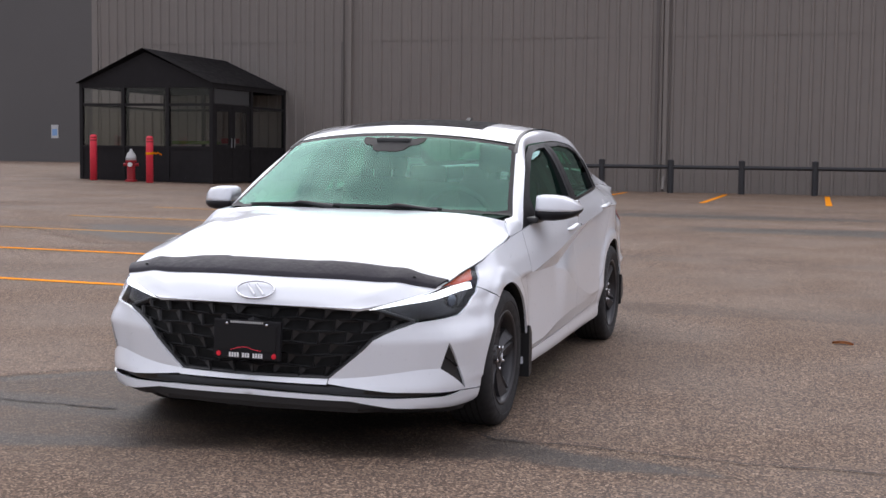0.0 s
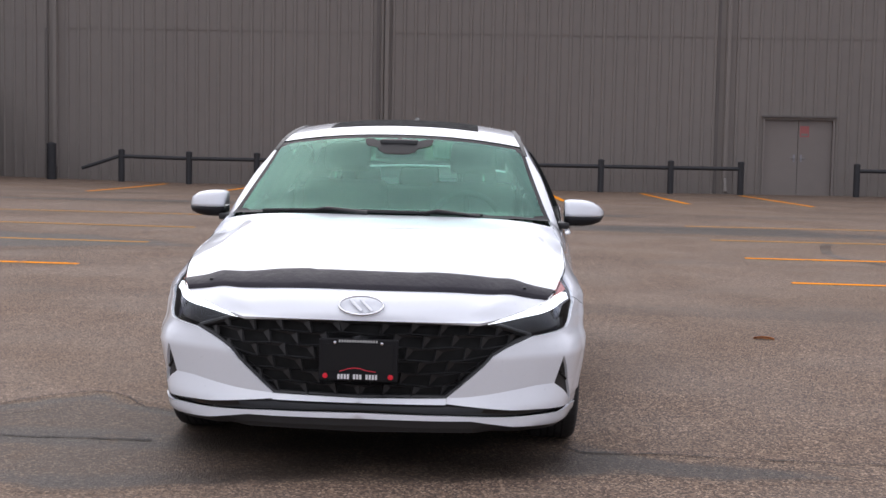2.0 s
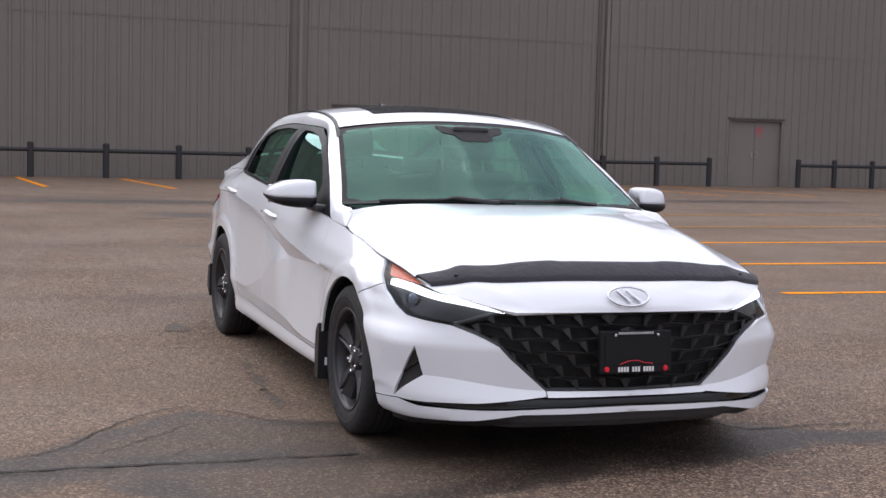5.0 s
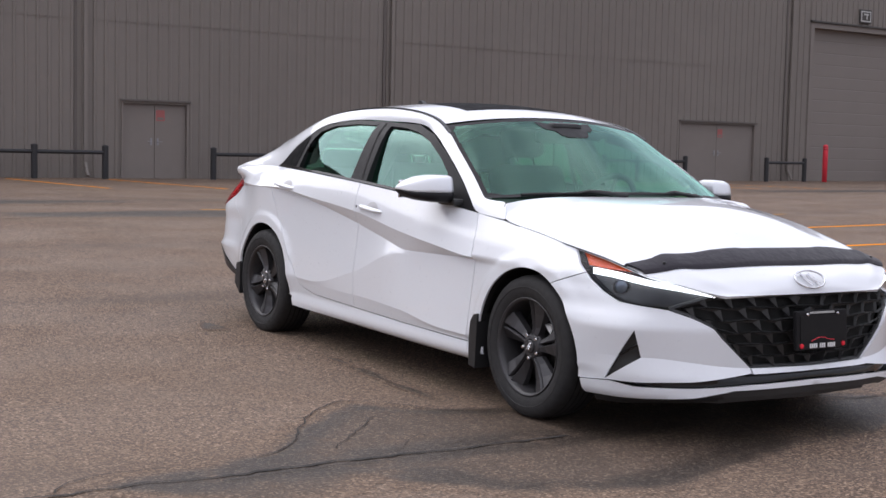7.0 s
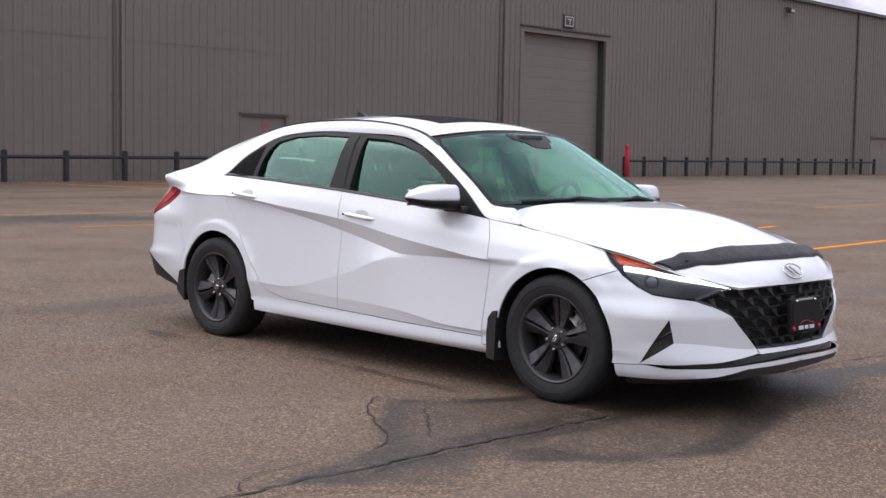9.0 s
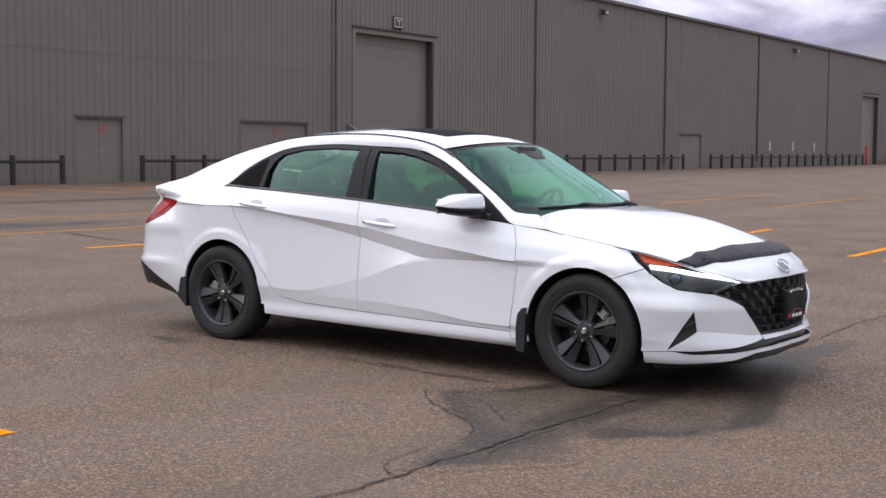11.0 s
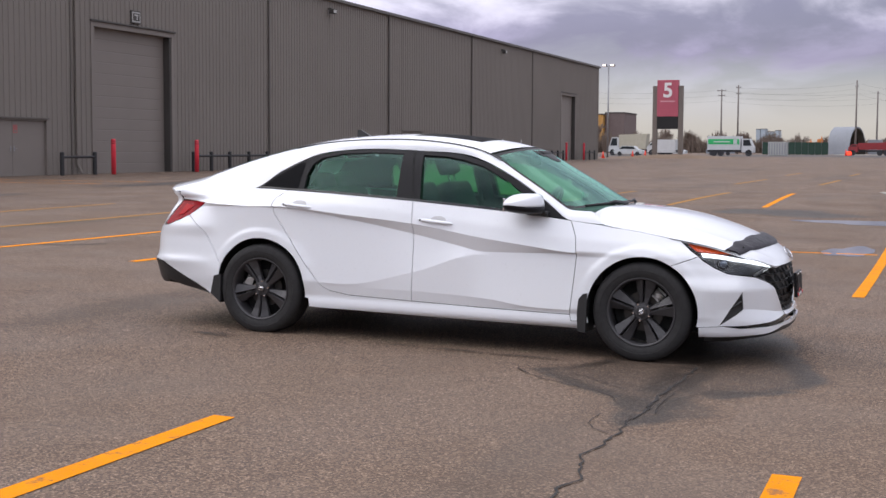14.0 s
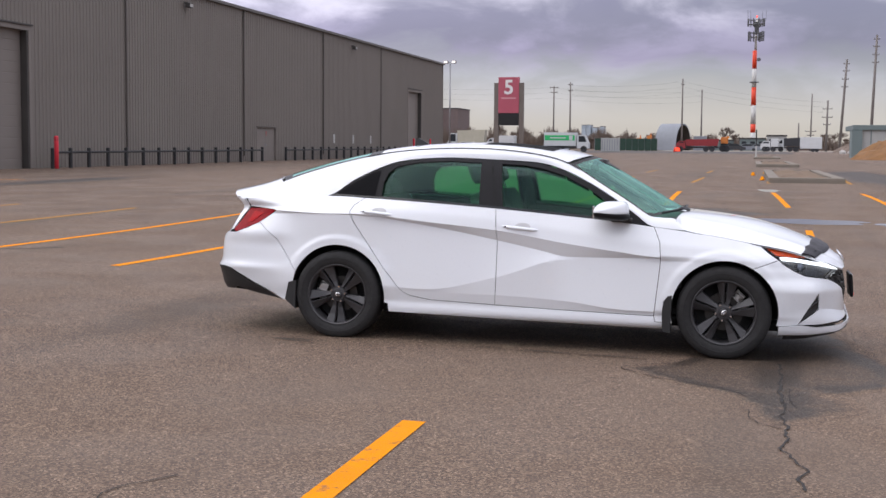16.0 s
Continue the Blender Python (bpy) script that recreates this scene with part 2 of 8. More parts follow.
def add_box(bm, lo, hi, m=None, bevel=0.0):
    made = bmesh.ops.create_cube(bm, size=1)
    size = [b - a for a, b in zip(lo, hi)]
    mid = [(a + b) / 2 for a, b in zip(lo, hi)]
    for v in made["verts"]:
        v.co = Vector([v.co[i] * size[i] + mid[i] for i in range(3)])
        if m:
            v.co = m @ v.co
    if bevel:
        edges = list({e for v in made["verts"] for e in v.link_edges})
        bmesh.ops.bevel(bm, geom=edges, offset=bevel, segments=2, affect="EDGES", profile=0.6)
    return bm


def box(lo, hi, bevel=0.0, m=None):
    return add_box(bmesh.new(), lo, hi, m, bevel)


def add_tube(bm, a, b, r0, r1=None, sides=12, caps=True):
    a, b = Vector(a), Vector(b)
    r1 = r0 if r1 is None else r1
    way = b - a
    turn = way.to_track_quat("Z", "Y").to_matrix()
    rings = []
    for c, r in ((a, r0), (b, r1)):
        rings.append([bm.verts.new(c + turn @ Vector((r * math.cos(k * 2 * math.pi / sides), r * math.sin(k * 2 * math.pi / sides), 0))) for k in range(sides)])
    for k in range(sides):
        j = (k + 1) % sides
        bm.faces.new((rings[0][k], rings[0][j], rings[1][j], rings[1][k]))
    if caps:
        bm.faces.new(rings[0][::-1])
        bm.faces.new(rings[1])
    return bm


def tube(a, b, r0, r1=None, sides=12):
    return add_tube(bmesh.new(), a, b, r0, r1, sides)


def add_lathe(bm, profile, sides=24, m=None, caps=True):
    """A surface of revolution round z from (radius, height) pairs."""
    rings = []
    for r, z in profile:
        ring = []
        for k in range(sides):
            p = Vector((r * math.cos(k * 2 * math.pi / sides), r * math.sin(k * 2 * math.pi / sides), z))
            ring.append(bm.verts.new(m @ p if m else p))
        rings.append(ring)
    for a, b in zip(rings, rings[1:]):
        for k in range(sides):
            j = (k + 1) % sides
            bm.faces.new((a[k], a[j], b[j], b[k]))
    if caps and profile[0][0] > 1e-4:
        bm.faces.new(rings[0][::-1])
    if caps and profile[-1][0] > 1e-4:
        bm.faces.new(rings[-1])
    bmesh.ops.remove_doubles(bm, verts=bm.verts, dist=1e-5)
    return bm


def lathe(profile, sides=24, m=None, caps=True):
    return add_lathe(bmesh.new(), profile, sides, m, caps)


def prism(points, lo, hi, axis=2):
    """A flat outline drawn out between two heights along an axis (the other two axes keep their order)."""
    bm = bmesh.new()
    put = {0: lambda p, h: (h, p[0], p[1]), 1: lambda p, h: (p[0], h, p[1]), 2: lambda p, h: (p[0], p[1], h)}[axis]
    a = [bm.verts.new(put(p, lo)) for p in points]
    b = [bm.verts.new(put(p, hi)) for p in points]
    for i in range(len(points)):
        j = (i + 1) % len(points)
        bm.faces.new((a[i], a[j], b[j], b[i]))
    bm.faces.new(a[::-1])
    bm.faces.new(b)
    bmesh.ops.recalc_face_normals(bm, faces=bm.faces)
    return bm


# ---- the lie of the land ----
TILT = (-0.407, 0.922)      # slope of the asphalt where the car stands, degrees


def smooth_step(a, b, x):
    t = min(1.0, max(0.0, (x - a) / (b - a)))
    return t * t * (3 - 2 * t)


def ground_z(x, y):
    far = 0.28 + 0.0035 * min(max(0, y - 9), 500) + 0.017 * min(max(0, -8 - y), 14)
    near = 1 - smooth_step(7, 26, math.hypot(x + 1.5, y + 1.5))
    return (-0.0161 * x - 0.00711 * y) * near + far * (1 - near)


def ticks(lo, hi, fine_lo, fine_hi, step, grow):
    out = [fine_lo]
    while out[-1] < fine_hi:
        out.append(out[-1] + step)
    s = step
    while out[-1] < hi:
        s *= grow
        out.append(out[-1] + s)
    s = step
    while out[0] > lo:
        s *= grow
        out.insert(0, out[0] - s)
    return out


gx, gy = ticks(-1600, 1600, -34, 14, 0.8, 1.25), ticks(-1600, 2600, -32, 34, 0.8, 1.2)
bm = bmesh.new()
grid = [[bm.verts.new((x, y, ground_z(x, y))) for y in gy] for x in gx]
for i in range(len(gx) - 1):
    for j in range(len(gy) - 1):
        bm.faces.new((grid[i][j], grid[i + 1][j], grid[i + 1][j + 1], grid[i][j + 1]))
ground = tagged(obj("ground", bm, ASPHALT, smooth=True), "worn grey-brown asphalt of an empty parking lot", "ground", kind="structure")


def decal(name, outline, mat, lift, label, category):
    """A thin flat patch that follows the ground."""
    bm = bmesh.new()
    vs = [bm.verts.new((x, y, 0)) for x, y in outline]
    bm.faces.new(vs)
    for _ in range(2 if len(outline) < 30 else 1):
        bmesh.ops.triangulate(bm, faces=bm.faces)
        bmesh.ops.subdivide_edges(bm, edges=[e for e in bm.edges if e.calc_length() > 0.4], cuts=1, use_grid_fill=False)
    bmesh.ops.triangulate(bm, faces=bm.faces)
    for v in bm.verts:
        v.co.z = ground_z(v.co.x, v.co.y) + lift
    bmesh.ops.recalc_face_normals(bm, faces=bm.faces)
    if bm.faces and sum(f.normal.z for f in bm.faces) < 0:
        bmesh.ops.reverse_faces(bm, faces=bm.faces)
    return tagged(obj(name, bm, mat), label, category, kind="structure")


def soft_patch(name, outline, mat, lift, label, category, rim=0.22, step=0.09, base=1.0, bands=()):
    """A patch of fine cells that follows the ground and knows how damp each corner is: dry at its outline,
    base inside, and soaked along the bands, each a path with its half width."""
    xs, ys = [p[0] for p in outline], [p[1] for p in outline]
    edges = list(zip(outline, outline[1:] + outline[:1]))

    def depth_in(x, y):
        inside, best = False, 1e9
        for (ax, ay), (bx, by) in edges:
            if (ay > y) != (by > y) and x < (bx - ax) * (y - ay) / (by - ay) + ax:
                inside = not inside
            dx, dy = bx - ax, by - ay
            s = min(1.0, max(0.0, ((x - ax) * dx + (y - ay) * dy) / (dx * dx + dy * dy + 1e-12)))
            best = min(best, math.hypot(x - ax - s * dx, y - ay - s * dy))
        return best if inside else -best

    def soaked(x, y):
        best = 0.0
        for path, half in bands:
            for (ax, ay), (bx, by) in zip(path, path[1:]):
                dx, dy = bx - ax, by - ay
                s = min(1.0, max(0.0, ((x - ax) * dx + (y - ay) * dy) / (dx * dx + dy * dy + 1e-12)))
                best = max(best, 1 - smooth_step(0.25 * half, half, math.hypot(x - ax - s * dx, y - ay - s * dy)))
        return base + (1 - base) * best

    nx, ny = int((max(xs) - min(xs)) / step) + 3, int((max(ys) - min(ys)) / step) + 3
    pts = [(min(xs) - step + i * step, min(ys) - step + j * step) for j in range(ny) for i in range(nx)]
    dep = [depth_in(x, y) for x, y in pts]
    faces = [f for j in range(ny - 1) for i in range(nx - 1) for f in [(j * nx + i, j * nx + i + 1, j * nx + nx + i + 1, j * nx + nx + i)] if max(dep[k] for k in f) > 0]
    used = sorted({k for f in faces for k in f})
    at = {k: i for i, k in enumerate(used)}
    me = bpy.data.meshes.new(name)
    me.from_pydata([(*pts[k], ground_z(*pts[k]) + lift) for k in used], [], [[at[k] for k in f] for f in faces])
    me.attributes.new("inset", "FLOAT", "POINT").data.foreach_set("value", [min(1.0, max(0.0, dep[k] / rim)) * soaked(*pts[k]) for k in used])
    me.materials.append(mat)
    return tagged(new(name, me), label, category, kind="structure")


def ribbon(name, path, widths, mat, lift, label, category, jag=0.0, seed=1):
    """A strip along a path on the ground, its edges ragged by jag."""
    rnd = random.Random(seed)
    pts = []
    for (ax, ay), (bx, by) in zip(path, path[1:]):
        steps = max(1, int(math.hypot(bx - ax, by - ay) / (0.05 if jag else 0.5)))
        pts += [(ax + (bx - ax) * k / steps, ay + (by - ay) * k / steps) for k in range(steps)]
    pts.append(path[-1])
    bm = bmesh.new()
    last = None
    for i, (x, y) in enumerate(pts):
        a, b = pts[max(0, i - 1)], pts[min(len(pts) - 1, i + 1)]
        d = Vector((b[0] - a[0], b[1] - a[1])).normalized()
        s = i / max(1, len(pts) - 1)
        w = widths[0] * (1 - s) + widths[1] * s
        mx, my = rnd.uniform(-jag, jag), rnd.uniform(-jag, jag)
        w *= rnd.uniform(0.45, 1.3) if jag else 1
        pair = []
        for side in (-1, 1):
            px, py = x + mx - d.y * w / 2 * side, y + my + d.x * w / 2 * side
            pair.append(bm.verts.new((px, py, ground_z(px, py) + lift)))
        if last:
            bm.faces.new((last[0], pair[0], pair[1], last[1]))
        last = pair
    bmesh.ops.recalc_face_normals(bm, faces=bm.faces)
    if sum(f.normal.z for f in bm.faces) < 0:
        bmesh.ops.reverse_faces(bm, faces=bm.faces)
    return tagged(obj(name, bm, mat), label, category, kind="structure")


def parking_line(x0, y0, x1, y1, faded=False, width=0.12):
    ribbon("parking_line", [(x0, y0), (x1, y1)], (width, width), YELLOW_OLD if faded else YELLOW, 0.004,
           ("faded" if faded else "worn") + " yellow parking line painted on the asphalt", "parking line")


for k, x in enumerate((1.19, -1.45, -4.0, -6.5, -9.0, -11.3, -13.8)):
    parking_line(x, -3.53, x + 0.02, -9.0, k > 3)
for k, x in enumerate((1.05, -1.75, -4.3, -6.68, -9.1, -11.5, -14.0)):
    y0 = 4.0 if x > 0 else 9.6 if x > -2 else 4.4 if x > -5 else 3.36
    parking_line(x, y0, x + 0.1, 13.3, x < -10)
for x in (3.0, 0.85, -1.6, -3.6, -6.0, -8.5):
    parking_line(x + (0.1 if x > 0 else 0.0), 18.4, x + (-0.14 if x > 0 else 0.0 if x > -3 else 0.45), 24.2, x < -3)
for x in (3.2, 0.7, -1.65, -4.2):
    parking_line(x, 32.2, x + 0.15, 39.0, True)
    parking_line(x, 46.5, x + 0.1, 52.0, True)
for y in (-8.4, -5.9, -3.4, -0.75, 1.8, 4.4, 7.0, 12.4, 15.0, 17.6, 23.5, 26.1):
    parking_line(-21.6, y + 0.1, -28.9, y - 0.1, False, 0.13)
parking_line(-1.25, 9.3, 1.0, 9.45, False, 0.1)

# a damp, darker repair with cracks running through it, under and beside the front of the car
rnd = random.Random(5)
rough_edge = []
patch = [(-0.63, -1.48), (-0.23, -1.93), (0.1, -2.21), (0.21, -2.81), (0.36, -3.10), (0.40, -2.95), (0.54, -2.78), (0.8, -2.48), (0.80, -2.2), (0.64, -2.06),
         (0.91, -1.79), (1.09, -1.56), (1.22, -1.12), (1.03, -0.39), (0.96, 0.12), (0.88, 0.55), (0.72, 1.0), (0.74, 1.55), (0.64, 2.05), (0.46, 1.95), (0.36, 1.3), (0.1, 1.0), (-0.1, 0.6), (-0.18, -0.6), (-0.36, -1.15)]
for (ax, ay), (bx, by) in zip(patch, patch[1:] + patch[:1]):
    for k in range(6):
        rough_edge.append((ax + (bx - ax) * k / 6 + rnd.uniform(-0.025, 0.025), ay + (by - ay) * k / 6 + rnd.uniform(-0.025, 0.025)))
soft_patch("damp_patch", rough_edge, DAMP, 0.0012, "darker damp patch of cracked asphalt", "asphalt patch", 0.10, 0.045, 0.56, (
    ([(0.36, -3.1), (0.36, -2.86), (0.38, -2.45), (0.37, -1.95), (0.36, -1.53), (0.36, -0.8), (0.2, 0.4)], 0.21),
    ([(0.7, -1.8), (0.93, -1.74), (1.05, -1.55), (1.13, -1.3), (1.14, -1.03), (1.02, -0.67), (0.9, -0.36), (0.6, -0.1)], 0.22),
    ([(-0.2, -0.95), (-0.33, -1.22), (-0.5, -1.4), (-0.5, -1.55), (-0.25, -1.8), (0.02, -2.04), (0.25, -2.3)], 0.13),
    ([(0.3, 0.2), (0.7, 0.3), (0.5, 1.0), (0.55, 1.9)], 0.3)))
CRACKS = [
    ([(0.40, -4.33), (0.39, -4.15), (0.43, -3.97), (0.39, -3.77), (0.33, -3.55), (0.36, -3.31), (0.37, -3.02), (0.35, -2.73), (0.38, -2.5), (0.36, -2.18), (0.35, -1.96), (0.37, -1.67), (0.38, -0.95)], (0.030, 0.045)),
    ([(0.35, -3.07), (0.26, -3.02), (0.17, -2.84), (0.19, -2.63)], (0.016, 0.010)),
    ([(0.16, -2.26), (0.12, -2.14), (-0.03, -2.0), (-0.18, -1.92), (-0.48, -1.68), (-0.63, -1.47), (-0.5, -1.3), (-0.28, -1.16), (-0.18, -0.88)], (0.020, 0.013)),
    ([(0.16, -1.93), (0.06, -1.8), (-0.1, -1.66), (-0.27, -1.5)], (0.012, 0.012)),
    ([(0.25, -1.67), (0.08, -1.49), (0.2, -1.49)], (0.010, 0.008)),
    ([(0.44, -2.52), (0.40, -2.18), (0.42, -1.87)], (0.014, 0.012)),
    ([(0.23, 0.84), (0.32, 0.95), (0.30, 1.3), (0.36, 2.0), (0.30, 3.1), (0.38, 4.4), (0.33, 6.5)], (0.028, 0.02)),
    ([(-2.1, -4.9), (-2.25, -5.2), (-2.2, -5.5)], (0.02, 0.014)),
]
for k, (path, w) in enumerate(CRACKS):
    ribbon("pavement_crack", path, (w[0] * 0.42, w[1] * 0.42), CRACK, 0.006, "dark jagged crack in the asphalt", "crack", 0.012, 20 + k)
rings = [(-13.52, 6.5), (-12.79, 5.67), (-11.8, 5.0), (-10.81, 4.69), (-9.9, 4.5), (-9.35, 4.54), (-8.76, 4.79), (-8.4, 5.3)]
ribbon("tyre_mark", rings, (0.16, 0.12), ASPHALT_DARK, 0.003, "curved dark tyre mark on the asphalt", "tyre mark")


def blob(cx, cy, rx, ry, seed, n=40):
    rr = random.Random(seed)
    ph = [rr.uniform(0, 6.28) for _ in range(4)]
    out = []
    for k in range(n):
        a = k * 2 * math.pi / n
        r = 1 + 0.16 * math.sin(2 * a + ph[0]) + 0.12 * math.sin(3 * a + ph[1]) + 0.08 * math.sin(5 * a + ph[2]) + 0.05 * math.sin(9 * a + ph[3])
        out.append((cx + rx * r * math.cos(a), cy + ry * r * math.sin(a)))
    return out


for k, (x, y, rx, ry) in enumerate(((0.95, 15.1, 1.35, 0.55), (3.1, 14.6, 0.7, 0.4), (0.65, 25.6, 0.3, 0.9), (0.62, 9.8, 0.32, 0.8))):
    decal("puddle", blob(x, y, rx, ry, 40 + k), WATER, 0.004, "shallow rain puddle on the asphalt", "puddle")
for k, (x, y, rx, ry) in enumerate(((-16.0, 0.5, 0.7, 3.5), (-17.5, -6.0, 0.6, 4.0), (-18.5, 12.0, 0.8, 5.0), (-20.0, 26.0, 1.0, 6.0), (-1.0, 17.0, 1.6, 1.2), (5.2, 40.0, 2.2, 14.0), (-9.0, -5.5, 1.2, 2.6), (-13.0, 3.5, 0.9, 4.0))):
    soft_patch("damp_patch", blob(x, y, rx, ry, 60 + k), DAMP, 0.003, "long dark stain on the asphalt", "asphalt stain", 0.5, max(rx, ry) / 14)

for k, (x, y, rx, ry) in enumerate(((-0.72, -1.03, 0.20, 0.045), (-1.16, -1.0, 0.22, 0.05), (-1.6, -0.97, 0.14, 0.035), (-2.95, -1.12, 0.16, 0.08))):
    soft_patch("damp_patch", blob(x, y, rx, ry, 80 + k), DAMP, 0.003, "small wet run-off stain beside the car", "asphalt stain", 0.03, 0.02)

leaf_at = Vector((-3.06, 2.374, 0.0))
bm = bmesh.new()
for k in range(7):
    for s in (-1, 1):
        u = k / 6
        w = 0.022 * math.sin(math.pi * min(0.98, u + 0.02)) ** 0.7
        bm.verts.new((-0.07 + 0.14 * u, s * w, 0.008 + 0.008 * math.sin(3.1 * u) + 0.006 * s))
bm.verts.ensure_lookup_table()
for k in range(6):
    bm.faces.new([bm.verts[i] for i in (2 * k, 2 * k + 2, 2 * k + 3, 2 * k + 1)])
bmesh.ops.solidify(bm, geom=bm.faces[:], thickness=0.0015)
leaf = tagged(obj("fallen_leaf", bm, material("dry_leaf", (0.72, 0.27, 0.08), 0.7, vary=0.3), smooth=True), "curled reddish-brown dead leaf lying on asphalt", "leaf")
leaf.matrix_basis = pose(leaf_at.x, leaf_at.y, ground_z(leaf_at.x, leaf_at.y), 0, 0, 75)

# ---- the warehouse ----
WALL_X, SOUTH, NORTH, EAVE, RIB = -30.2, -20.7, 118.0, 9.72, 0.3048
BIG = (35.0, 41.03, 6.5)
FAR_BIG = (104.3, 109.45, 6.7)
DOORS = ((7.7, 9.65, 2.40), (20.72, 22.75, 2.46), (28.35, 32.2, 2.49), (67.3, 70.75, 2.64))
warehouse = tagged(empty("warehouse", pose(WALL_X, 0, 0)), "long grey-brown warehouse clad in ribbed metal sheets", "building")


def floor_at(y):
    return ground_z(WALL_X, y)


def cladding(y0, y1, z0, z1, lip=0.0, name="wall"):
    """Ribbed metal sheet: raised trapezoid ribs a foot apart, in two courses that lap each other."""
    bm = bmesh.new()
    ys = []
    k = math.floor(y0 / RIB)
    while k * RIB < y1:
        b = k * RIB
        ys += [(b, 0.0), (b + 0.20, 0.0), (b + 0.225, 0.036), (b + 0.28, 0.036)]
        k += 1
    ys = [(y, d) for y, d in ys if y0 < y < y1]
    ys = [(y0, 0.0)] + ys + [(y1, 0.0)]
    low, high = [], []
    for y, d in ys:
        zb = (floor_at(y) - 0.1) if z0 is None else z0
        low.append(bm.verts.new((d + lip, y, zb)))
        high.append(bm.verts.new((d + lip, y, z1)))
    for i in range(len(ys) - 1):
        bm.faces.new((low[i], low[i + 1], high[i + 1], high[i]))
    bmesh.ops.recalc_face_normals(bm, faces=bm.faces)
    if sum(f.normal.x for f in bm.faces) < 0:
        bmesh.ops.reverse_faces(bm, faces=bm.faces)
    return part(name, bm, METAL_WALL, warehouse)


# bays between the openings, then the cladding over them
edges, at = [], SOUTH
for y0, y1, top in sorted(DOORS + (BIG, FAR_BIG)):
    edges.append((at, y0))
    at = y1
edges.append((at, NORTH))
LAP = 4.6
for y0, y1 in edges:
    cladding(y0, y1, None, LAP)
    cladding(y0, y1, LAP - 0.06, EAVE, 0.012)
for y0, y1, top in DOORS:
    cladding(y0, y1, top, LAP)
    cladding(y0, y1, LAP - 0.06, EAVE, 0.012)
for y0, y1, top in (BIG, FAR_BIG):
    cladding(y0, y1, top, EAVE, 0.012)
part("wall", box((-0.6, SOUTH, 0.0), (-0.45, NORTH, EAVE)), METAL_DARK, warehouse, "dark inner lining behind the cladding")
part("wall", box((-60, NORTH - 0.2, 0.0), (-0.45, NORTH, EAVE)), METAL_WALL, warehouse)
part("wall", box((-60, SOUTH, 0.0), (-0.45, SOUTH + 0.2, EAVE)), METAL_WALL, warehouse)
part("wall", box((-60.2, SOUTH, 0.0), (-60, NORTH, EAVE)), METAL_WALL, warehouse)
bm = bmesh.new()
for a, b in (((0.12, EAVE), (-30, EAVE + 2.0)), ((-30, EAVE + 2.0), (-60.3, EAVE))):
    v = [bm.verts.new((x, y, z)) for (x, z) in (a, b) for y in (SOUTH - 0.1, NORTH + 0.15)]
    bm.faces.new((v[0], v[1], v[3], v[2]))
bmesh.ops.solidify(bm, geom=bm.faces[:], thickness=0.12)
part("roof", bm, ROOF_EDGE, warehouse, "low-pitched metal roof")
part("eave_gutter", box((0.02, SOUTH - 0.1, EAVE - 0.05), (0.22, NORTH + 0.15, EAVE + 0.13), 0.02), ROOF_EDGE, warehouse, "dark metal gutter along the eave")
part("corner_trim", box((-0.02, NORTH - 0.18, 0.4), (0.06, NORTH + 0.03, EAVE)), METAL_WALL, warehouse)
part("corner_trim", box((-0.02, SOUTH - 0.03, 0.2), (0.06, SOUTH + 0.18, EAVE)), METAL_WALL, warehouse)
for y in (-11.96, -2.66, 6.69, 16.25, 33.97, 49.77, 65.15, 80.35, 95.4):
    z0 = floor_at(y)
    slim = y > 40
    bm = bmesh.new()
    add_box(bm, (0.04, y - 0.055, z0 + 0.35), (0.13, y + 0.055, EAVE), bevel=0.012)
    if not slim:
        add_tube(bm, (0.085, y, z0 + 0.42), (0.30, y, z0 + 0.06), 0.05)
    part("downspout", bm, METAL_WALL if not slim else JOINT, warehouse, "square sheet-metal downspout")
    if not slim:
        part("panel_joint", box((0.004, y - 0.30, z0), (0.046, y - 0.22, EAVE)), JOINT, warehouse, "dark joint strip between sheets")


